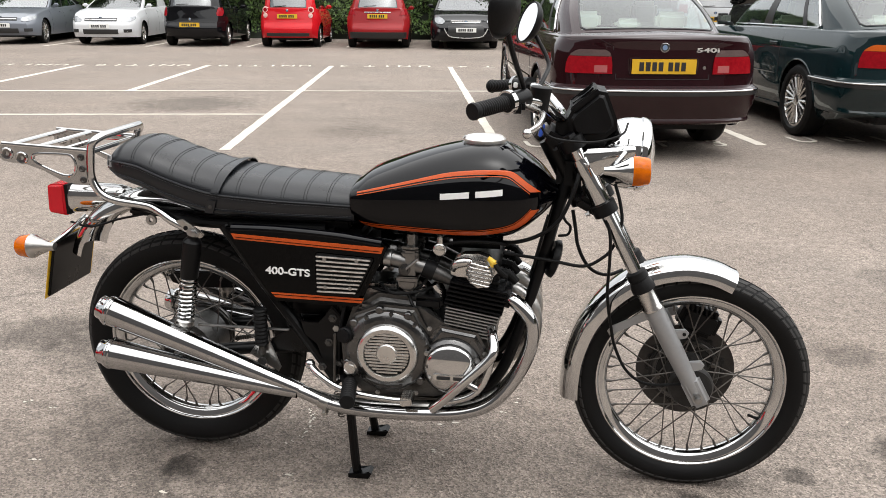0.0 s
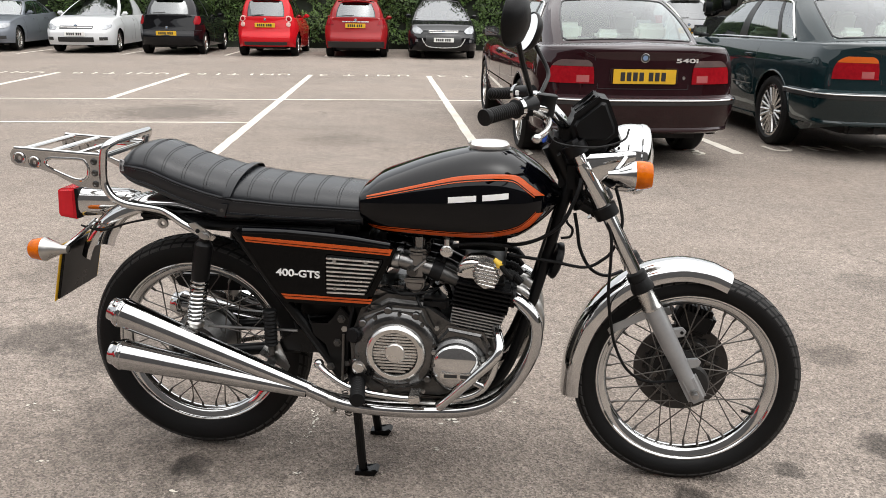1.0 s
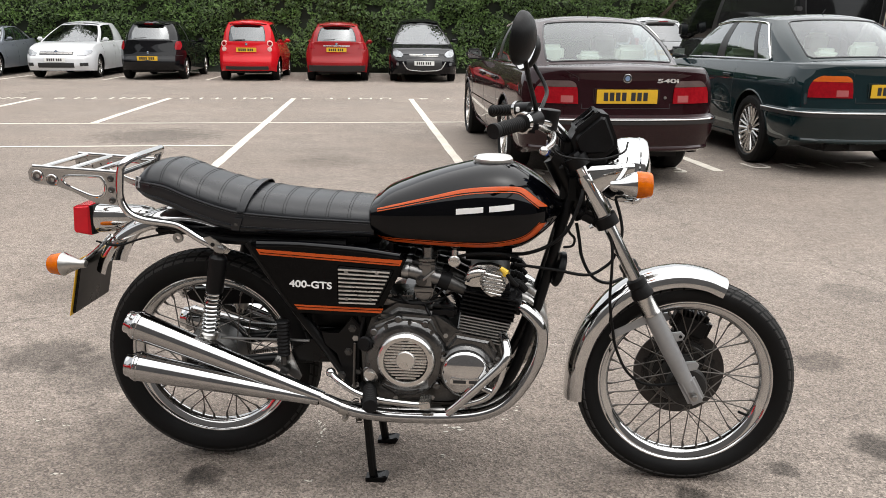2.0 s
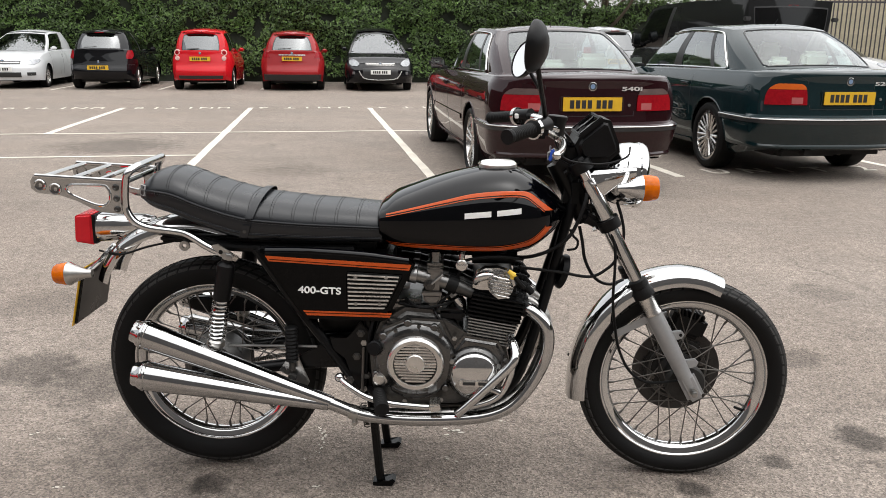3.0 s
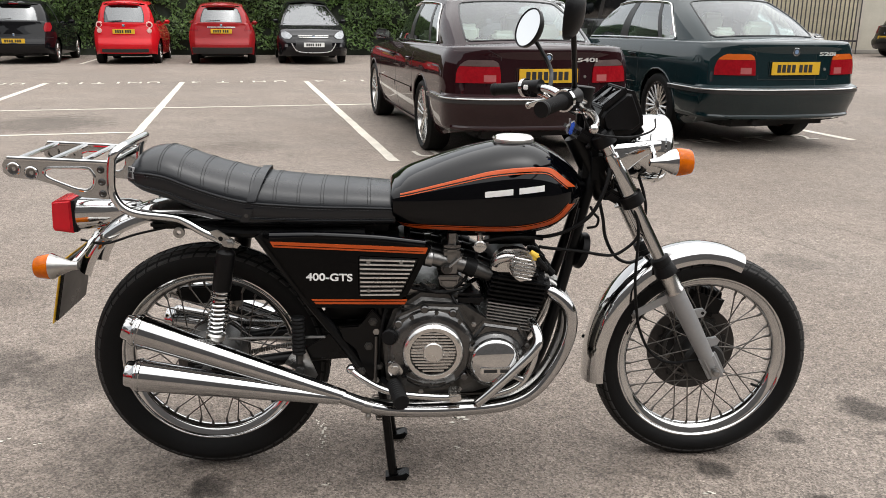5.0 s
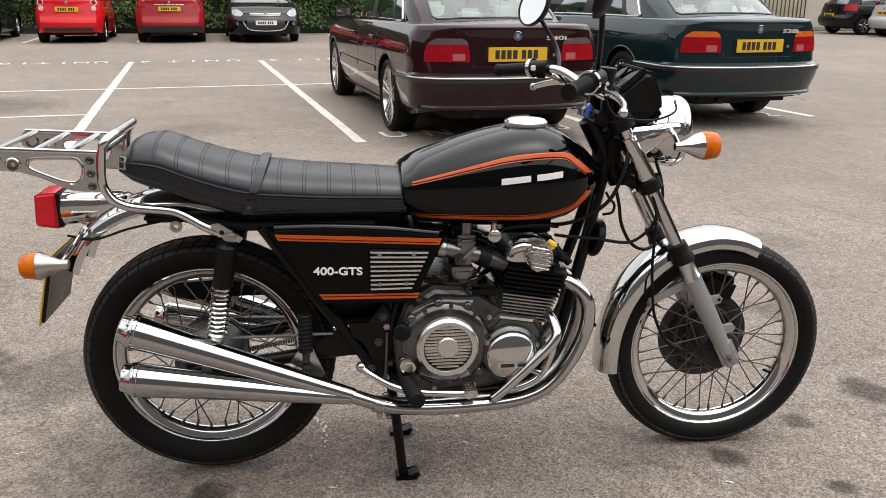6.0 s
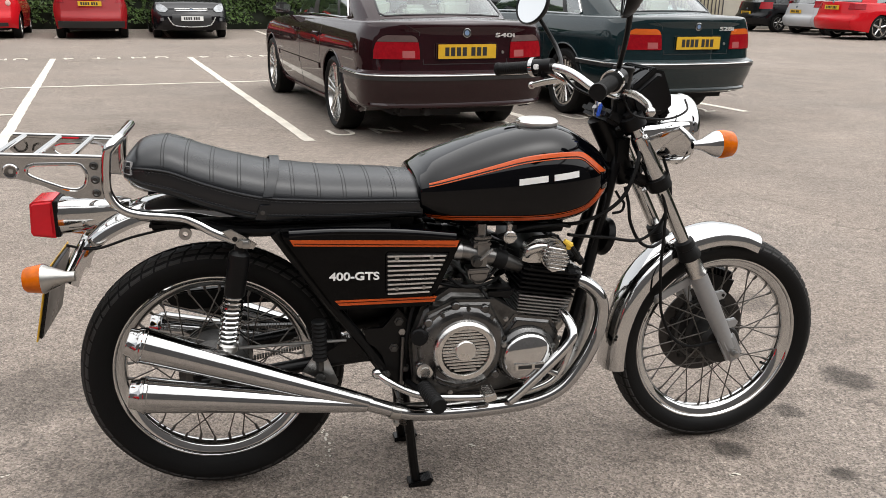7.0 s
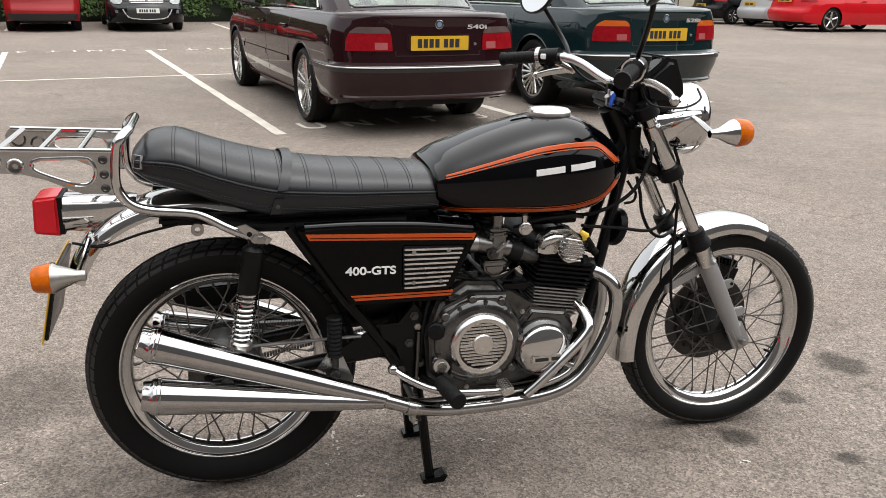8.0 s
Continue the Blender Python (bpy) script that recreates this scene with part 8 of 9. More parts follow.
for sg in (-1, 1):
    bm = B()
    holed_plate(bm, outer, hole, C + sg * Y, C + sg * (Y + 0.005))
    sp_ = bp("side_plate", bm, RACK_STEEL, rack, "bright steel rack side plate")
    bm = B()
    for x, z in ((-0.437, 0.882), (-0.397, 0.872)):
        ring_shape(bm, [(-0.004, 0.0165), (0.003, 0.0165), (0.005, 0.014), (0.004, 0.0115), (-0.004, 0.0115)], V(x + RX, C + sg * (Y + 0.004), z + RZ - 0.003), (0, sg, 0), 24)
    bp("grommet", bm, CHROME, sp_)
    bm = B()
    for x, z in ((-0.437, 0.882), (-0.397, 0.872)):
        ring_shape(bm, [(0.0, 0.0112), (0.0035, 0.0112), (0.0025, 0.0055), (0.0, 0.0055)], V(x + RX, C + sg * (Y + 0.004), z + RZ - 0.003), (0, sg, 0), 20)
    bp("grommet_rubber", bm, ALLOY, sp_)
    bm = B()
    lip = spline([V(x, C + sg * (Y + 0.004), z) for x, z in hole + hole[:1]], 4)
    tube(bm, lip, 0.0042, 8)
    bp("slot_lip", bm, CHROME, sp_)
    bm = B()
    for z in (0.876, 0.846, 0.817):
        lathe(bm, [(0.0, 0.0095), (0.0025, 0.0085), (0.004, 0.005), (0.002, 0.003), (0.002, 0.0)], V(-0.234 + RX, C + sg * (Y + 0.005), z + RZ), (0, sg, 0), 16)
    bp("rack_screw", bm, ALLOY_DARK, sp_)
    bm = B()
    tube(bm, [V(-0.45 + RX, C + sg * (Y + 0.001), 0.904 + RZ), V(-0.21 + RX, C + sg * (Y + 0.001), 0.892 + RZ)], 0.006, 10)
    bp("rack_rail", bm, CHROME, rack)
for x in (-0.425, -0.35, -0.278):
    bm = B()
    tube(bm, [V(x + RX, C - Y, 0.903 + RZ - (x + 0.45) * 0.05), V(x + RX, C + Y, 0.903 + RZ - (x + 0.45) * 0.05)], 0.0065, 10)
    bp("cross_bar", bm, CHROME, rack)


# ---- engine ----
bm = B()
prism(bm, [(0.47, 0.3), (0.46, 0.42), (0.49, 0.5), (0.56, 0.545), (0.68, 0.535), (0.72, 0.46), (0.83, 0.46), (0.85, 0.38), (0.82, 0.3), (0.7, 0.265), (0.52, 0.262)], C - 0.155, C + 0.155, 0.018, 3)
engine = bp("engine", bm, ALLOY_DARK, label="four-cylinder alloy engine with finned cylinders")
bm = B()
prism(bm, [(0.47, 0.33), (0.465, 0.43), (0.5, 0.495), (0.57, 0.525), (0.66, 0.52), (0.69, 0.46), (0.69, 0.35), (0.62, 0.285), (0.52, 0.28)], C - 0.176, C - 0.15, 0.012, 3)
bp("case_side", bm, ALLOY_DARK, engine, "oily dark case side")
bm = B()
lathe(bm, [(0.0, 0.112), (0.012, 0.112), (0.02, 0.11), (0.027, 0.105), (0.032, 0.097), (0.035, 0.088), (0.036, 0.0)], V(0.588, C - 0.152, 0.402), (0, -1, 0), 56)
cover = bp("clutch_cover", bm, CASE, engine, "cast alloy clutch cover", angle=60)
bm = B()
for ang in (62, 100, 140, 200, 318):
    an = radians(ang)
    p = V(0.588 + math.cos(an) * 0.112, C - 0.166, 0.402 + math.sin(an) * 0.112)
    lathe(bm, [(0.0, 0.011), (0.012, 0.0105), (0.014, 0.008)], p, (0, -1, 0), 14)
bp("cover_lug", bm, CASE, cover)
# black frame plate behind the footpeg
bm = B()
prism(bm, [(0.35, 0.455), (0.4, 0.45), (0.435, 0.5), (0.462, 0.47), (0.455, 0.36), (0.448, 0.31), (0.425, 0.3), (0.412, 0.33), (0.395, 0.395), (0.36, 0.415)], C - 0.137, C - 0.127, 0.003)
fplate = bp("frame_plate", bm, FRAME_BLACK, label="black frame plate")
bm = B()
for x, z in ((0.437, 0.468), (0.425, 0.4), (0.405, 0.33), (0.452, 0.345)):
    lathe(bm, [(0.0, 0.012), (0.003, 0.012), (0.004, 0.008), (0.01, 0.0075), (0.01, 0.0)], V(x, C - 0.137, z), (0, -1, 0), 6)
bp("frame_bolt", bm, ALLOY_DARK, fplate)
bm = B()
ring_shape(bm, [(0.0, 0.08), (0.01, 0.079), (0.017, 0.075), (0.02, 0.07), (0.019, 0.06), (0.012, 0.056), (0.0, 0.056)], V(0.59, C - 0.183, 0.402), (0, -1, 0), 56)
bp("cover_ring", bm, ALLOY_BRIGHT, cover, "polished alloy ring")
for k in range(13):
    dz = -0.0504 + k * 0.0084
    hw = math.sqrt(max(0.0575 ** 2 - dz ** 2, 0.0004))
    bm = B()
    box(bm, (0.59, C - 0.192, 0.405 + dz), (2 * hw, 0.016, 0.0056 if k != 6 else 0.0075), 0.0016)
    bp("fin", bm, ALLOY_BRIGHT, cover)
bm = B()
lathe(bm, [(-0.012, 0.058), (0.002, 0.058), (0.002, 0)], V(0.59, C - 0.183, 0.405), (0, -1, 0), 40)
bp("fin_backing", bm, HUB_DARK, cover)
bm = B()
lathe(bm, [(0.0, 0.027), (0.016, 0.027), (0.02, 0.024), (0.02, 0)], V(0.59, C - 0.183, 0.405), (0, -1, 0), 28)
bp("cover_boss", bm, ALLOY_BRIGHT, cover)
bm = B()
for a in range(10):
    an = math.radians(36 * a + 12)
    bolt(bm, V(0.588 + math.cos(an) * 0.103, C - 0.178, 0.402 + math.sin(an) * 0.103), (0, -1, 0), 0.0045, 0.006)
bp("cover_bolt", bm, ALLOY_DARK, cover)
bm = B()
lathe(bm, [(0.0, 0.021), (0.014, 0.021), (0.016, 0.017), (0.024, 0.017), (0.024, 0.0)], V(0.482, C - 0.17, 0.44), (-0.25, -1, 0.15), 12)
bp("oil_filler", bm, SATIN_BLACK, engine, "black oil filler plug")
bm = B()
lathe(bm, [(0.0, 0.02), (0.012, 0.02), (0.014, 0.012), (0.018, 0.012), (0.018, 0.0)], V(0.495, C - 0.172, 0.352), (-0.1, -1, 0), 20)
bp("oil_sight", bm, ALLOY_BRIGHT, engine)
bm = B()
lathe(bm, [(0.0, 0.076), (0.022, 0.076), (0.028, 0.073), (0.034, 0.066)], V(0.75, C - 0.152, 0.372), (0, -1, 0), 48)
prism(bm, [(0.685, 0.33), (0.685, 0.43), (0.72, 0.475), (0.815, 0.46), (0.836, 0.42), (0.83, 0.34), (0.78, 0.295), (0.72, 0.295)], C - 0.17, C - 0.14, 0.012, 3)
tc_ = bp("ignition_case", bm, CASE, engine, "cast alloy ignition case")
bm = B()
lathe(bm, [(0.0, 0.064), (0.008, 0.064), (0.012, 0.0625), (0.0155, 0.058), (0.0195, 0.049), (0.0235, 0.036), (0.0262, 0.02), (0.0275, 0.0)], V(0.75, C - 0.184, 0.372), (0, -1, 0), 48)
ic = bp("ignition_cover", bm, CHROME, tc_, "polished round ignition cover")
bm = B()
box(bm, (0.756, C - 0.209, 0.357), (0.092, 0.01, 0.017), 0.002)
bp("cover_band", bm, ALLOY_BRIGHT, ic)
bm = B()
for x in (0.733, 0.775):
    box(bm, (x + 0.003, C - 0.2145, 0.357), (0.034, 0.002, 0.009), 0.0006)
bp("name_bar", bm, PLATE_INK, ic, "plain dark bar")
bm = B()
for a in (150, 20, 270):
    an = radians(a)
    bolt(bm, V(0.75 + math.cos(an) * 0.07, C - 0.182, 0.372 + math.sin(an) * 0.07), (0, -1, 0), 0.005, 0.008)
bp("cover_bolt", bm, STEEL, tc_)

# cylinders: leaning forward, fins as separate plates
TILT_C = radians(9.5)
cu = V(math.sin(TILT_C), 0, math.cos(TILT_C))
cf = V(math.cos(TILT_C), 0, -math.sin(TILT_C))
base = V(0.775, C, 0.452)
rot_c = Matrix.Rotation(TILT_C, 3, "Y")
bm = B()
box(bm, base - cu * 0.02 + cf * 0.008, (0.105, 0.29, 0.17), 0.012, rot_c)
cyl = bp("cylinder_block", bm, CASE, engine, "finned alloy cylinder block")
for i in range(8):
    bm = B()
    f0, f1 = -0.05 - 0.0006 * i, 0.071 + 0.0018 * i
    box(bm, base + cu * (0.002 + i * 0.0086) + cf * ((f0 + f1) / 2), (f1 - f0, 0.308, 0.0034), 0.0012, rot_c)
    bp("fin", bm, ALLOY_FIN, cyl)
bm = B()
box(bm, base + cu * 0.105 + cf * 0.014, (0.125, 0.285, 0.085), 0.01, rot_c)
head = bp("cylinder_head", bm, SATIN_BLACK, engine, "black finned cylinder head")
for i in range(6):
    bm = B()
    f0, f1 = -0.06 + 0.001 * i, 0.088 + 0.0005 * i
    box(bm, base + cu * (0.073 + i * 0.0115) + cf * ((f0 + f1) / 2), (f1 - f0, 0.312, 0.0046), 0.0015, rot_c)
    bp("fin", bm, SATIN_BLACK, head)
# cam cover, blacked behind the near end for the tank's shade, ribbed alloy end caps
bm = B()
prism(bm, [(0.745, 0.58), (0.75, 0.618), (0.77, 0.636), (0.81, 0.64), (0.84, 0.63), (0.86, 0.605), (0.862, 0.58)], C - 0.13, C + 0.14, 0.01, 3)
cam_ = bp("cam_cover", bm, SATIN_BLACK, head, "cam cover blacked for shade under the tank", angle=50)
bm = B()
prism(bm, [(0.742, 0.604), (0.743, 0.625), (0.753, 0.645), (0.775, 0.658), (0.81, 0.66), (0.836, 0.652), (0.853, 0.632), (0.858, 0.612), (0.84, 0.596), (0.76, 0.598)], C - 0.148, C - 0.095, 0.013, 4)
bp("cam_housing", bm, ALLOY_BRIGHT, cam_, "cast alloy cam housing", angle=50)
bm = B()
prism(bm, [(0.781, 0.618), (0.786, 0.603), (0.796, 0.591), (0.812, 0.58), (0.832, 0.583), (0.846, 0.596), (0.851, 0.612), (0.846, 0.631), (0.834, 0.645), (0.818, 0.651), (0.8, 0.646), (0.787, 0.633)], C - 0.172, C - 0.13, 0.011, 4)
end_cap = bp("cam_end_cap", bm, ALLOY_BRIGHT, cam_, "polished ribbed end cap", angle=50)
for k in range(6):
    zc = 0.5925 + k * 0.0098
    hw = 0.5 * (0.066 - abs(k - 2.6) * 0.0085)
    bm = B()
    tube(bm, spline([V(0.8165 - hw, C - 0.165, zc + 0.005), V(0.8165 - hw * 0.8, C - 0.1722, zc + 0.004), V(0.8165 + hw * 0.8, C - 0.1722, zc - 0.004), V(0.8165 + hw, C - 0.165, zc - 0.005)], 4), 0.0034, 8)
    bp("rib", bm, ALLOY_BRIGHT, end_cap)
bm = B()
tube(bm, spline([V(0.748, C - 0.138, 0.618), V(0.757, C - 0.146, 0.634), V(0.776, C - 0.15, 0.642), V(0.796, C - 0.15, 0.642)], 5), [0.009 + 0.004 * math.sin(i / 5) for i in range(16)], 12)
bp("breather_cover", bm, ALLOY_BRIGHT, cam_)
bm = B()
for k in range(4):
    yy = C - 0.115 + 0.0767 * k
    tube(bm, spline([V(0.862, yy, 0.61), V(0.886, yy, 0.605), V(0.905, yy, 0.585)], 4), 0.01, 10)
    for q in (0.873, 0.882, 0.891):
        ring_shape(bm, [(-0.002, 0.0135), (0.002, 0.0135), (0.002, 0.009), (-0.002, 0.009)], V(q, yy, 0.609 - (q - 0.87) * 0.4), (0.9, 0, -0.35), 14)
bp("plug_cap", bm, RUBBER, head, "ribbed black spark plug cap")
bm = B()
tube(bm, [V(0.836, C - 0.165, 0.66), V(0.852, C - 0.168, 0.648)], [0.0055, 0.0085], 10)
box(bm, (0.85, C - 0.168, 0.645), (0.018, 0.01, 0.014), 0.003)
bp("yellow_cap", bm, YELLOW_CAP, head, "yellow plastic wire cap")
bm = B()
tube(bm, spline([V(0.852, C - 0.168, 0.646), V(0.868, C - 0.165, 0.625), V(0.88, C - 0.15, 0.61)], 4), 0.0065, 8)
bp("plug_lead", bm, RUBBER, head)

# carburettors and rubber boots
for k in range(4):
    yy = C - 0.118 + 0.0787 * k
    bm = B()
    box(bm, (0.64, yy, 0.63), (0.04, 0.042, 0.075), 0.008)
    for zz in (0.668, 0.652):
        box(bm, (0.64, yy, zz), (0.044, 0.046, 0.006), 0.002)
    tube(bm, [V(0.59, yy, 0.633), V(0.675, yy, 0.612)], 0.021, 16)
    tube(bm, [V(0.64, yy, 0.66), V(0.64, yy, 0.7)], 0.015, 14)
    # inner carburettors, their bowls and all stubs darkened for the tank's shade
    carb = bp("carburettor", bm, ALLOY if k == 0 else ALLOY_DARK, label="alloy carburettor")
    bm = B()
    box(bm, (0.632, yy, 0.585), (0.054, 0.046, 0.012), 0.003)
    prism(bm, [(0.606, 0.582), (0.657, 0.582), (0.655, 0.566), (0.643, 0.55), (0.628, 0.55), (0.61, 0.564)], yy - 0.02, yy + 0.02, 0.005, 3)
    bp("float_bowl", bm, ALLOY if k == 0 else ALLOY_DARK, carb)
    bm = B()
    lathe(bm, [(0, 0.022), (0.01, 0.0235), (0.018, 0.0235), (0.018, 0.02)], V(0.572, yy, 0.634), (1, 0, -0.1), 18)
    bp("clamp_ring", bm, STEEL, carb)
    bm = B()
    tube(bm, [V(0.535, yy, 0.64), V(0.575, yy, 0.634)], 0.022, 16)
    tube(bm, [V(0.672, yy, 0.613), V(0.7, yy, 0.602)], [0.023, 0.025], 16)
    bp("intake_boot", bm, RUBBER, carb)
    bm = B()
    tube(bm, [V(0.7, yy, 0.602), V(0.742, yy, 0.585)], [0.021, 0.018], 14)
    bp("inlet_stub", bm, ALLOY_DARK, carb)
bm = B()
lathe(bm, [(0, 0.015), (0.004, 0.015), (0.005, 0.01), (0.012, 0.009), (0.013, 0.006), (0.013, 0)], V(0.626, C - 0.139, 0.611), (0, -1, 0), 18)
bp("throttle_spindle", bm, ALLOY_DARK, engine)
bm = B()
tube(bm, spline([V(0.626, C - 0.148, 0.611), V(0.645, C - 0.15, 0.628), V(0.662, C - 0.15, 0.643)], 3), 0.0032, 8)
bp("throttle_arm", bm, STEEL, engine)
bm = B()
tube(bm, spline([V(0.655, C - 0.1, 0.515), V(0.66, C - 0.1, 0.545), V(0.675, C - 0.1, 0.565)], 4), 0.022, 16)
tube(bm, spline([V(0.71, C - 0.1, 0.515), V(0.708, C - 0.1, 0.545), V(0.698, C - 0.1, 0.565)], 4), 0.018, 16)
bp("starter_cover", bm, CHROME, engine, "bright chrome starter cover")
bm = B()
box(bm, (0.685, C - 0.11, 0.525), (0.075, 0.07, 0.03), 0.008)
bp("starter_bracket", bm, SATIN_BLACK, engine)
# black coil box and tube added to block light under the tank
bm = B()
box(bm, (0.8, C + 0.02, 0.683), (0.13, 0.2, 0.03), 0.01)
tube(bm, [V(0.74, C - 0.07, 0.672), V(0.86, C - 0.07, 0.672)], 0.017, 12)
bp("coil_block", bm, SATIN_BLACK, engine, "black coil box added under the tank to block light")
# fuel tap
bm = B()
tube(bm, [V(0.712, C - 0.115, 0.7), V(0.712, C - 0.118, 0.668)], 0.008, 10)
lathe(bm, [(0, 0.016), (0.006, 0.0165), (0.008, 0.013), (0.012, 0.013), (0.012, 0)], V(0.712, C - 0.118, 0.662), (0, -1, 0), 18)
box(bm, (0.712, C - 0.132, 0.662), (0.03, 0.005, 0.008), 0.002)
bp("fuel_tap", bm, ALLOY_BRIGHT, tank, "alloy fuel tap")
bm = B()
tube(bm, spline([V(0.712, C - 0.112, 0.655), V(0.69, C - 0.11, 0.6), V(0.66, C - 0.12, 0.56), V(0.6, C - 0.13, 0.545), V(0.54, C - 0.12, 0.552)], 5), 0.0045, 8)
bp("fuel_hose", bm, RUBBER, tank)

# ---- exhaust: four headers, two silencers a side ----
def silencer(tip, end, r0, r1, sg, label_):
    d = (tip - end)
    L_ = d.length
    d.normalize()
    bm = B()
    prof = [(0.0, r1), (0.012, r1 * 1.02)]
    for i in range(1, 9):
        t = i / 8
        prof.append((0.012 + (L_ - 0.04) * t, r1 + (r0 - r1) * t ** 0.92))
    prof += [(L_ - 0.024, r0 * 1.0), (L_ - 0.018, r0 * 0.99), (L_ - 0.012, r0 * 0.94), (L_ - 0.009, r0 * 0.84), (L_ + 0.004, r0 * 0.8), (L_ + 0.008, r0 * 0.74), (L_ + 0.007, r0 * 0.64), (L_ - 0.05, r0 * 0.58)]
    lathe(bm, prof, end, d, 40, False)
    s_ = bp("silencer", bm, EXHAUST_CHROME, label=label_, angle=50)
    bm = B()
    ring_shape(bm, [(L_ - 0.03, r0 * 1.0), (L_ - 0.028, r0 * 1.045), (L_ - 0.022, r0 * 1.045), (L_ - 0.02, r0 * 1.0)], end, d, 40)
    bp("silencer_band", bm, EXHAUST_CHROME, s_)
    bm = B()
    lathe(bm, [(L_ - 0.055, r0 * 0.55), (L_ - 0.05, 0.0)], end, d, 24)
    bp("baffle", bm, ALLOY_DARK, s_, "dark baffle")
    return s_


for sg in (-1, 1):
    silencer(V(-0.168, C + sg * 0.182, 0.479), V(0.36, C + sg * 0.182, 0.279), 0.0395, 0.0185, sg, "long tapered chrome silencer")
    silencer(V(-0.17, C + sg * 0.2, 0.362), V(0.35, C + sg * 0.186, 0.276), 0.0405, 0.0165, sg, "long tapered chrome silencer")
    bm = B()
    outerp = [V(0.878, C + sg * 0.12, 0.548), V(0.905, C + sg * 0.14, 0.542), V(0.938, C + sg * 0.155, 0.512), V(0.95, C + sg * 0.158, 0.465), V(0.94, C + sg * 0.16, 0.405), V(0.905, C + sg * 0.165, 0.335), V(0.855, C + sg * 0.172, 0.278), V(0.79, C + sg * 0.18, 0.25), V(0.7, C + sg * 0.185, 0.24), V(0.56, C + sg * 0.186, 0.237), V(0.45, C + sg * 0.186, 0.247), V(0.355, C + sg * 0.184, 0.28)]
    tube(bm, spline(outerp, 7), 0.0178, 18)
    hp = bp("header_pipe", bm, EXHAUST_CHROME, label="curved chrome exhaust pipe")
    bm = B()
    inn = [V(0.878, C + sg * 0.045, 0.548), V(0.91, C + sg * 0.05, 0.54), V(0.945, C + sg * 0.055, 0.505), V(0.955, C + sg * 0.06, 0.45), V(0.94, C + sg * 0.07, 0.38), V(0.9, C + sg * 0.09, 0.305), V(0.84, C + sg * 0.115, 0.26), V(0.76, C + sg * 0.135, 0.24), V(0.6, C + sg * 0.14, 0.232), V(0.45, C + sg * 0.15, 0.235), V(0.37, C + sg * 0.175, 0.268)]
    tube(bm, spline(inn, 7), 0.0178, 16)
    bp("header_pipe", bm, CHROME_WORN, label="curved chrome exhaust pipe")
    for yy in (0.12, 0.045):
        bm = B()
        lathe(bm, [(-0.004, 0.027), (0.006, 0.029), (0.01, 0.029), (0.012, 0.02)], V(0.882, C + sg * yy, 0.548), (1, 0, -0.1), 20)
        lathe(bm, [(-0.03, 0.03), (-0.012, 0.03), (-0.01, 0.026)], V(0.886, C + sg * yy, 0.552), (1, 0, -0.2), 8)
        bp("exhaust_flange", bm, SATIN_BLACK, hp)
    bm = B()
    ring_shape(bm, [(-0.012, 0.0205), (0.012, 0.0205), (0.012, 0.0175), (-0.012, 0.0175)], V(0.42, C + sg * 0.186, 0.2545), (0.95, 0, -0.3), 20)
    box(bm, (0.422, C + sg * 0.186, 0.228), (0.014, 0.02, 0.02), 0.003)
    bolt(bm, V(0.422, C + sg * 0.196, 0.226), (0, sg, 0), 0.005, 0.008)
    bp("pipe_clamp", bm, CHROME_WORN, hp)
    # chrome crash brace by the ignition cover
    bm = B()
    tube(bm, spline([V(0.705, C + sg * 0.2, 0.262), V(0.735, C + sg * 0.205, 0.291), V(0.79, C + sg * 0.212, 0.35), V(0.842, C + sg * 0.212, 0.405), V(0.858, C + sg * 0.205, 0.432), V(0.855, C + sg * 0.18, 0.455), V(0.846, C + sg * 0.15, 0.47)], 6), 0.0125, 14)
    brace = bp("engine_guard", bm, CHROME, label="chrome tubular engine guard")
    bm = B()
    tube(bm, spline([V(0.855, C + sg * 0.205, 0.425), V(0.846, C + sg * 0.206, 0.375), V(0.825, C + sg * 0.206, 0.33), V(0.795, C + sg * 0.206, 0.305), V(0.74, C + sg * 0.203, 0.285)], 6), 0.009, 12)
    tube(bm, [V(0.79, C + sg * 0.209, 0.345), V(0.822, C + sg * 0.206, 0.328)], 0.009, 10)
    bp("guard_loop", bm, CHROME, brace)

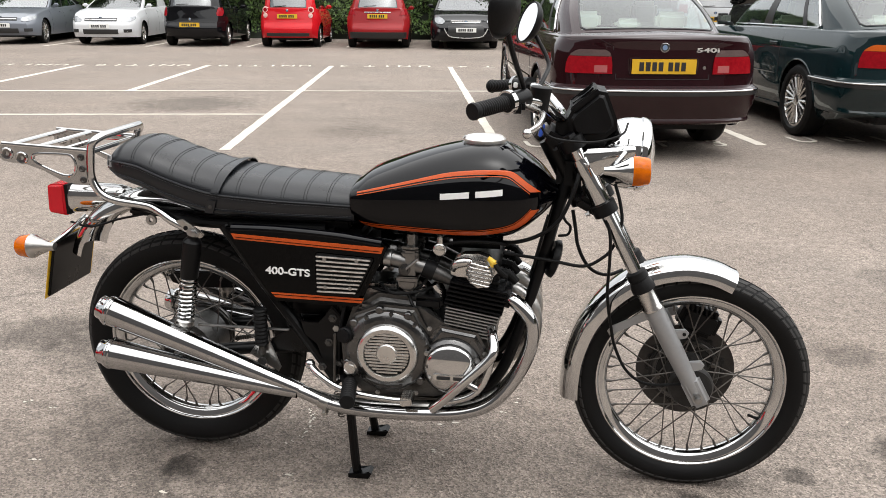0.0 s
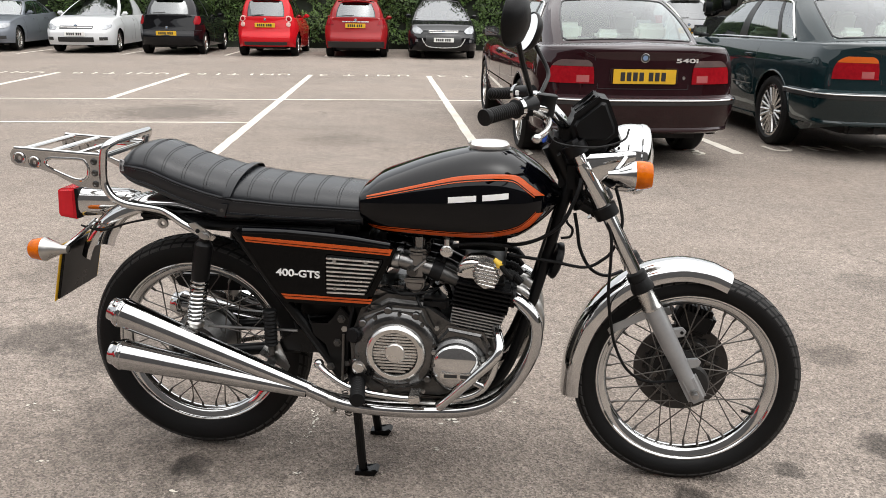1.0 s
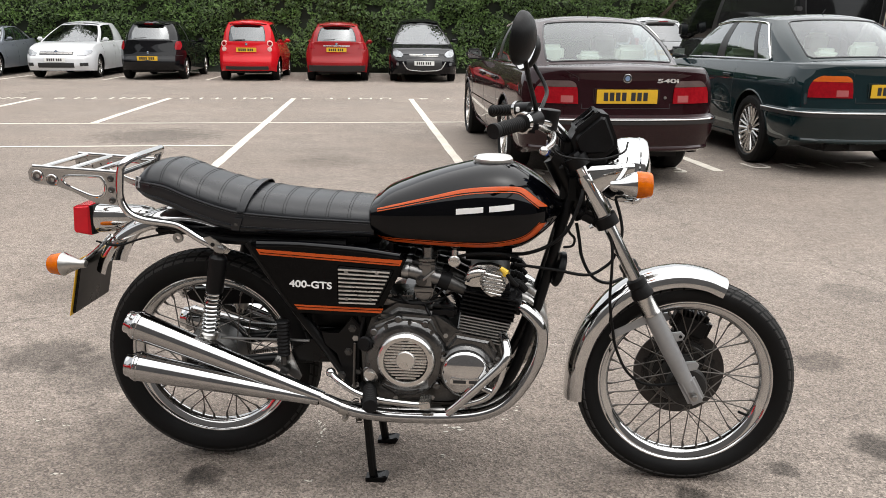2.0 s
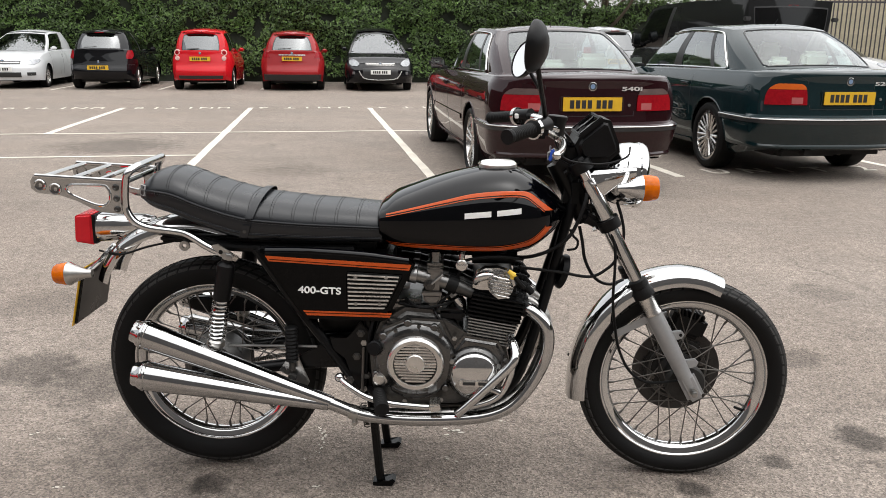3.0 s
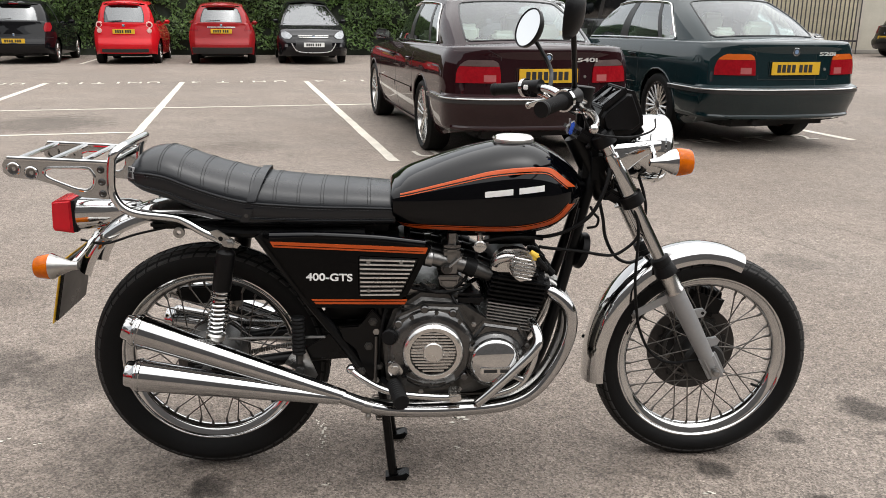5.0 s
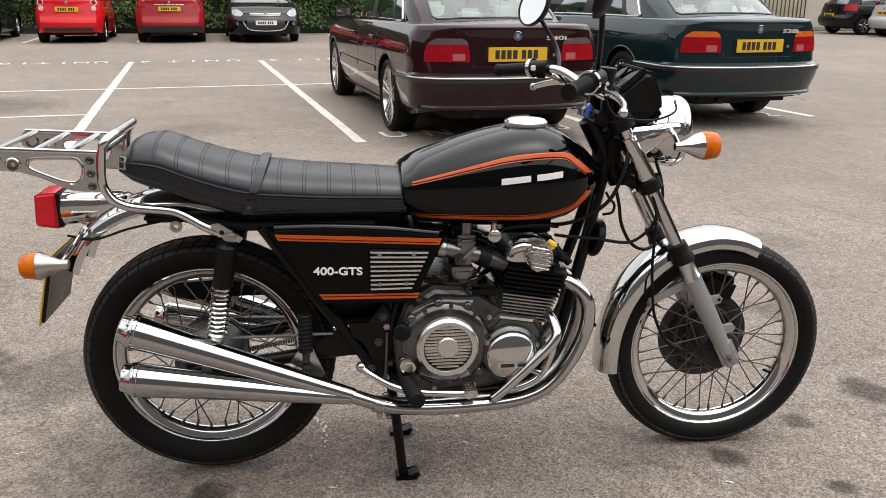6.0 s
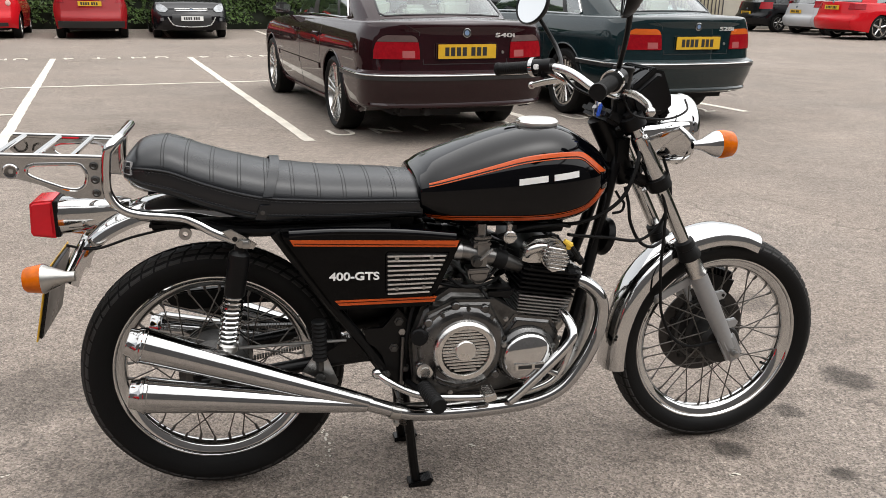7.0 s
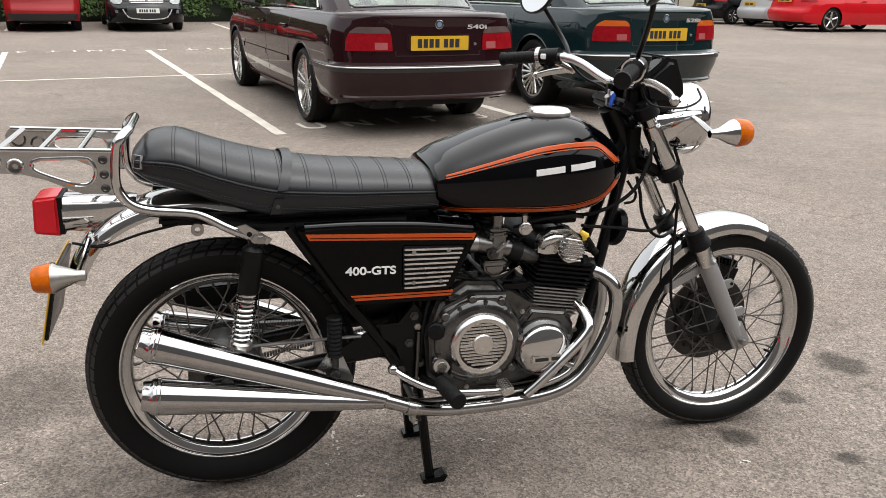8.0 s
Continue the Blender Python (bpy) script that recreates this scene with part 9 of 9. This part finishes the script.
# ---- controls and stand ----
for sg in (-1, 1):
    bm = B()
    tube(bm, [V(0.46, C + sg * 0.14, 0.305), V(0.487, C + sg * 0.2, 0.305)], 0.009, 10)
    peg = bp("footpeg", bm, SATIN_BLACK, label="black rubber footpeg")
    bm = B()
    a, b = V(0.49, C + sg * 0.185, 0.312), V(0.507, C + sg * 0.282, 0.31)
    d = (b - a).normalized()
    prof = [(0.0, 0.016)]
    for i in range(9):
        prof += [(0.004 + 0.0105 * i, 0.0195), (0.0095 + 0.0105 * i, 0.0175)]
    prof += [(0.098, 0.0205), (0.104, 0.0185), (0.104, 0)]
    lathe(bm, prof, a, d, 20)
    bp("peg_rubber", bm, RUBBER, peg)
    # folded passenger peg on its bracket
    bm = B()
    prism(bm, [(0.205, 0.352), (0.232, 0.39), (0.262, 0.39), (0.29, 0.318), (0.283, 0.305)], C + sg * 0.134, C + sg * 0.126, 0.002)
    pp = bp("passenger_peg", bm, STEEL, label="folded passenger footpeg with black rubber")
    bm = B()
    y = C + sg * 0.147
    prof = [(0.0, 0.012)]
    for i in range(9):
        prof += [(0.004 + 0.0105 * i, 0.018), (0.0095 + 0.0105 * i, 0.0158)]
    prof += [(0.098, 0.0185), (0.102, 0.016), (0.102, 0)]
    lathe(bm, prof, V(0.246, y, 0.385), (0, 0, 1), 18)
    bp("peg_rubber", bm, RUBBER, pp)
    bm = B()
    tube(bm, [V(0.246, y, 0.36), V(0.246, y, 0.388)], 0.009, 10)
    lathe(bm, [(0, 0.012), (0.008, 0.012), (0.008, 0)], V(0.246, y - sg * 0.002, 0.34), (0, sg, 0), 14)
    bp("peg_pivot", bm, ALLOY_DARK, pp)
# brake pedal
bm = B()
tube(bm, spline([V(0.38, C - 0.165, 0.348), V(0.41, C - 0.19, 0.332), V(0.46, C - 0.205, 0.308), V(0.52, C - 0.21, 0.294), V(0.6, C - 0.212, 0.287), V(0.635, C - 0.212, 0.286)], 5), 0.0088, 12)
pedal = bp("brake_pedal", bm, CHROME, label="chrome brake pedal with a ribbed tread")
bm = B()
bmesh.ops.create_uvsphere(bm, u_segments=16, v_segments=10, radius=0.0135, matrix=Matrix.Translation((0.38, C - 0.165, 0.348)))
bp("pedal_pivot", bm, CHROME, pedal)
bm = B()
box(bm, (0.645, C - 0.212, 0.294), (0.03, 0.055, 0.02), 0.003, Matrix.Rotation(radians(-12), 3, "Y"))
for i in range(4):
    for j in range(6):
        box(bm, (0.634 + 0.007 * i, C - 0.235 + 0.0092 * j, 0.304), (0.004, 0.005, 0.004), 0, Matrix.Rotation(radians(-12), 3, "Y"))
bp("pedal_tread", bm, ALLOY_BRIGHT, pedal, "ribbed alloy pedal tread")
bm = B()
tube(bm, [V(0.44, C - 0.15, 0.295), V(0.445, C - 0.15, 0.43)], 0.004, 8)
bp("brake_link", bm, SPOKE, pedal)
# centre stand
bm = B()
for sg in (-1, 1):
    tube(bm, spline([V(0.455, C + sg * 0.09, 0.27), V(0.468, C + sg * 0.1, 0.18), V(0.48, C + sg * 0.112, 0.06), V(0.486, C + sg * 0.116, 0.014)], 4), 0.0125, 10)
    prism(bm, [(0.465, 0.0), (0.465, 0.012), (0.5, 0.014), (0.522, 0.022), (0.53, 0.016), (0.52, 0.0)], C + sg * 0.116 - 0.02, C + sg * 0.116 + 0.02, 0.003)
tube(bm, [V(0.47, C - 0.1, 0.17), V(0.47, C + 0.1, 0.17)], 0.01, 10)
stand = bp("centre_stand", bm, FRAME_BLACK, label="black centre stand, down on the tarmac")
bm = B()
n_c = 70
pts = [V(0.44 + 0.01 * i / n_c, C - 0.13, 0.255 - 0.07 * i / n_c) + V(math.cos(i * 0.9) * 0.008, math.sin(i * 0.9) * 0.008, 0) for i in range(n_c + 1)]
tube(bm, pts, 0.0018, 5)
bp("stand_spring", bm, SPOKE, stand)

# ---- chain side, seen through the wheel ----
bm = B()
prism(bm, [(-0.11, 0.455), (-0.12, 0.475), (-0.1, 0.49), (0.12, 0.5), (0.3, 0.47), (0.32, 0.44), (0.1, 0.45), (-0.06, 0.44)], C + 0.095, C + 0.12, 0.004)
bp("chain_guard", bm, SATIN_BLACK, label="black chain guard")
bm = B()
for k in range(60):
    t = k / 60
    for zz in (0.385 - 0.015 * t, 0.275 + 0.08 * t):
        box(bm, (0.0 + 0.42 * t, C + 0.1, zz), (0.0055, 0.014, 0.009))
ring_shape(bm, [(-0.003, 0.068), (0.003, 0.068), (0.003, 0.04), (-0.003, 0.04)], V(0, C + 0.1, 0.327), (0, 1, 0), 36)
tagged(bp("chain", bm, ALLOY_DARK), kind="stuff")

# ---- horns, cables and hoses ----
bm = B()
lathe(bm, [(-0.014, 0.02), (-0.01, 0.044), (0.0, 0.05), (0.006, 0.05), (0.01, 0.042), (0.014, 0.015), (0.014, 0.0)], V(0.994, C - 0.03, 0.625), (0.96, 0.1, -0.28), 24)
bp("horn", bm, SATIN_BLACK, label="black horn")


def cable(pts, r=0.0036, name="cable", front=True):
    bm = B()
    tube(bm, spline(pts, 7), r, 8)
    return bp(name, bm, RUBBER, label="black cable", front=front)


cable([V(0.94, C - 0.2, 1.01), V(0.968, C - 0.2, 0.966), V(1.034, C - 0.19, 0.953), V(1.088, C - 0.17, 0.953), V(1.136, C - 0.14, 0.966), V(1.15, C - 0.1, 0.985)], 0.0026)
cable([V(0.87, C - 0.1, 0.655), V(0.901, C - 0.08, 0.645), V(0.981, C - 0.08, 0.636), V(1.066, C - 0.08, 0.624), V(1.113, C - 0.075, 0.646), V(1.138, C - 0.07, 0.675), V(1.155, C - 0.065, 0.733), V(1.149, C - 0.06, 0.782), V(1.134, C - 0.05, 0.83)], 0.0042)
cable([V(1.035, C - 0.05, 0.76), V(1.044, C - 0.06, 0.716), V(1.052, C - 0.06, 0.672), V(1.073, C - 0.06, 0.628), V(1.099, C - 0.055, 0.603), V(1.133, C - 0.04, 0.592), V(1.17, C - 0.02, 0.6)], 0.0045)
cable([V(1.1, C - 0.085, 0.79), V(1.125, C - 0.1, 0.72), V(1.13, C - 0.1, 0.65), V(1.13, C - 0.1, 0.56), V(1.145, C - 0.085, 0.47), V(1.16, C - 0.078, 0.41), V(1.195, C - 0.078, 0.345), V(1.25, C - 0.076, 0.312), V(1.335, C - 0.074, 0.318)], 0.004)
cable([V(1.045, C - 0.07, 0.88), V(1.042, C - 0.1, 0.849), V(1.027, C - 0.11, 0.8), V(1.0, C - 0.11, 0.744), V(0.954, C - 0.1, 0.704), V(0.897, C - 0.09, 0.681), V(0.84, C - 0.07, 0.675)], 0.005)
cable([V(0.975, C - 0.07, 0.75), V(0.968, C - 0.08, 0.724), V(0.95, C - 0.08, 0.647), V(0.945, C - 0.07, 0.61)], 0.003, front=False)
cable([V(1.01, C - 0.05, 0.75), V(1.018, C - 0.06, 0.734), V(1.031, C - 0.06, 0.719), V(1.026, C - 0.06, 0.699), V(1.002, C - 0.06, 0.694)], 0.0035)
cable([V(1.07, C - 0.04, 0.86), V(1.058, C - 0.07, 0.825), V(1.064, C - 0.06, 0.79), V(1.05, C - 0.05, 0.77)], 0.0036)
cable([V(0.925, C + 0.185, 1.03), V(0.97, C + 0.17, 0.985), V(1.03, C + 0.14, 0.95), V(1.06, C + 0.1, 0.88)])
bm = B()
box(bm, (1.02, C, 0.85), (0.06, 0.09, 0.1), 0.02)
box(bm, (1.06, C, 0.79), (0.045, 0.07, 0.06), 0.015)
bp("wiring_loom", bm, RUBBER, label="dark wiring behind the headlamp", front=True)

# breather hoses, wiring clips and bolts round the crankcase
cable([V(0.53, C - 0.1, 0.6), V(0.5, C - 0.13, 0.55), V(0.47, C - 0.14, 0.5), V(0.455, C - 0.145, 0.42), V(0.45, C - 0.14, 0.34)], 0.005, "breather_hose", False)
cable([V(0.56, C - 0.12, 0.565), V(0.6, C - 0.15, 0.55), V(0.66, C - 0.14, 0.555), V(0.7, C - 0.1, 0.56)], 0.004, "vent_hose", False)
cable([V(0.62, C - 0.1, 0.56), V(0.645, C - 0.15, 0.53), V(0.66, C - 0.15, 0.5), V(0.64, C - 0.1, 0.47)], 0.004, "vent_hose", False)
cable([V(0.69, C - 0.1, 0.66), V(0.75, C - 0.13, 0.685), V(0.82, C - 0.13, 0.69), V(0.88, C - 0.08, 0.67)], 0.004, "throttle_cable", False)
bm = B()
for x, z in ((0.5, 0.3), (0.56, 0.285), (0.66, 0.29), (0.7, 0.345), (0.695, 0.47), (0.835, 0.41), (0.81, 0.33)):
    bolt(bm, V(x, C - 0.172, z), (0, -1, 0), 0.0045, 0.006)
bp("cover_bolt", bm, STEEL, engine)
bm = B()
box(bm, (0.56, C - 0.06, 0.545), (0.1, 0.12, 0.03), 0.01)
box(bm, (0.535, C - 0.14, 0.5), (0.05, 0.03, 0.03), 0.008)
bp("crankcase_top", bm, ALLOY, engine)
bm = B()
prism(bm, [(0.5, 0.265), (0.82, 0.268), (0.8, 0.24), (0.76, 0.225), (0.56, 0.225), (0.52, 0.24)], C - 0.1, C + 0.1, 0.012, 2)
bp("oil_pan", bm, ALLOY_DARK, engine, "dark oil pan")
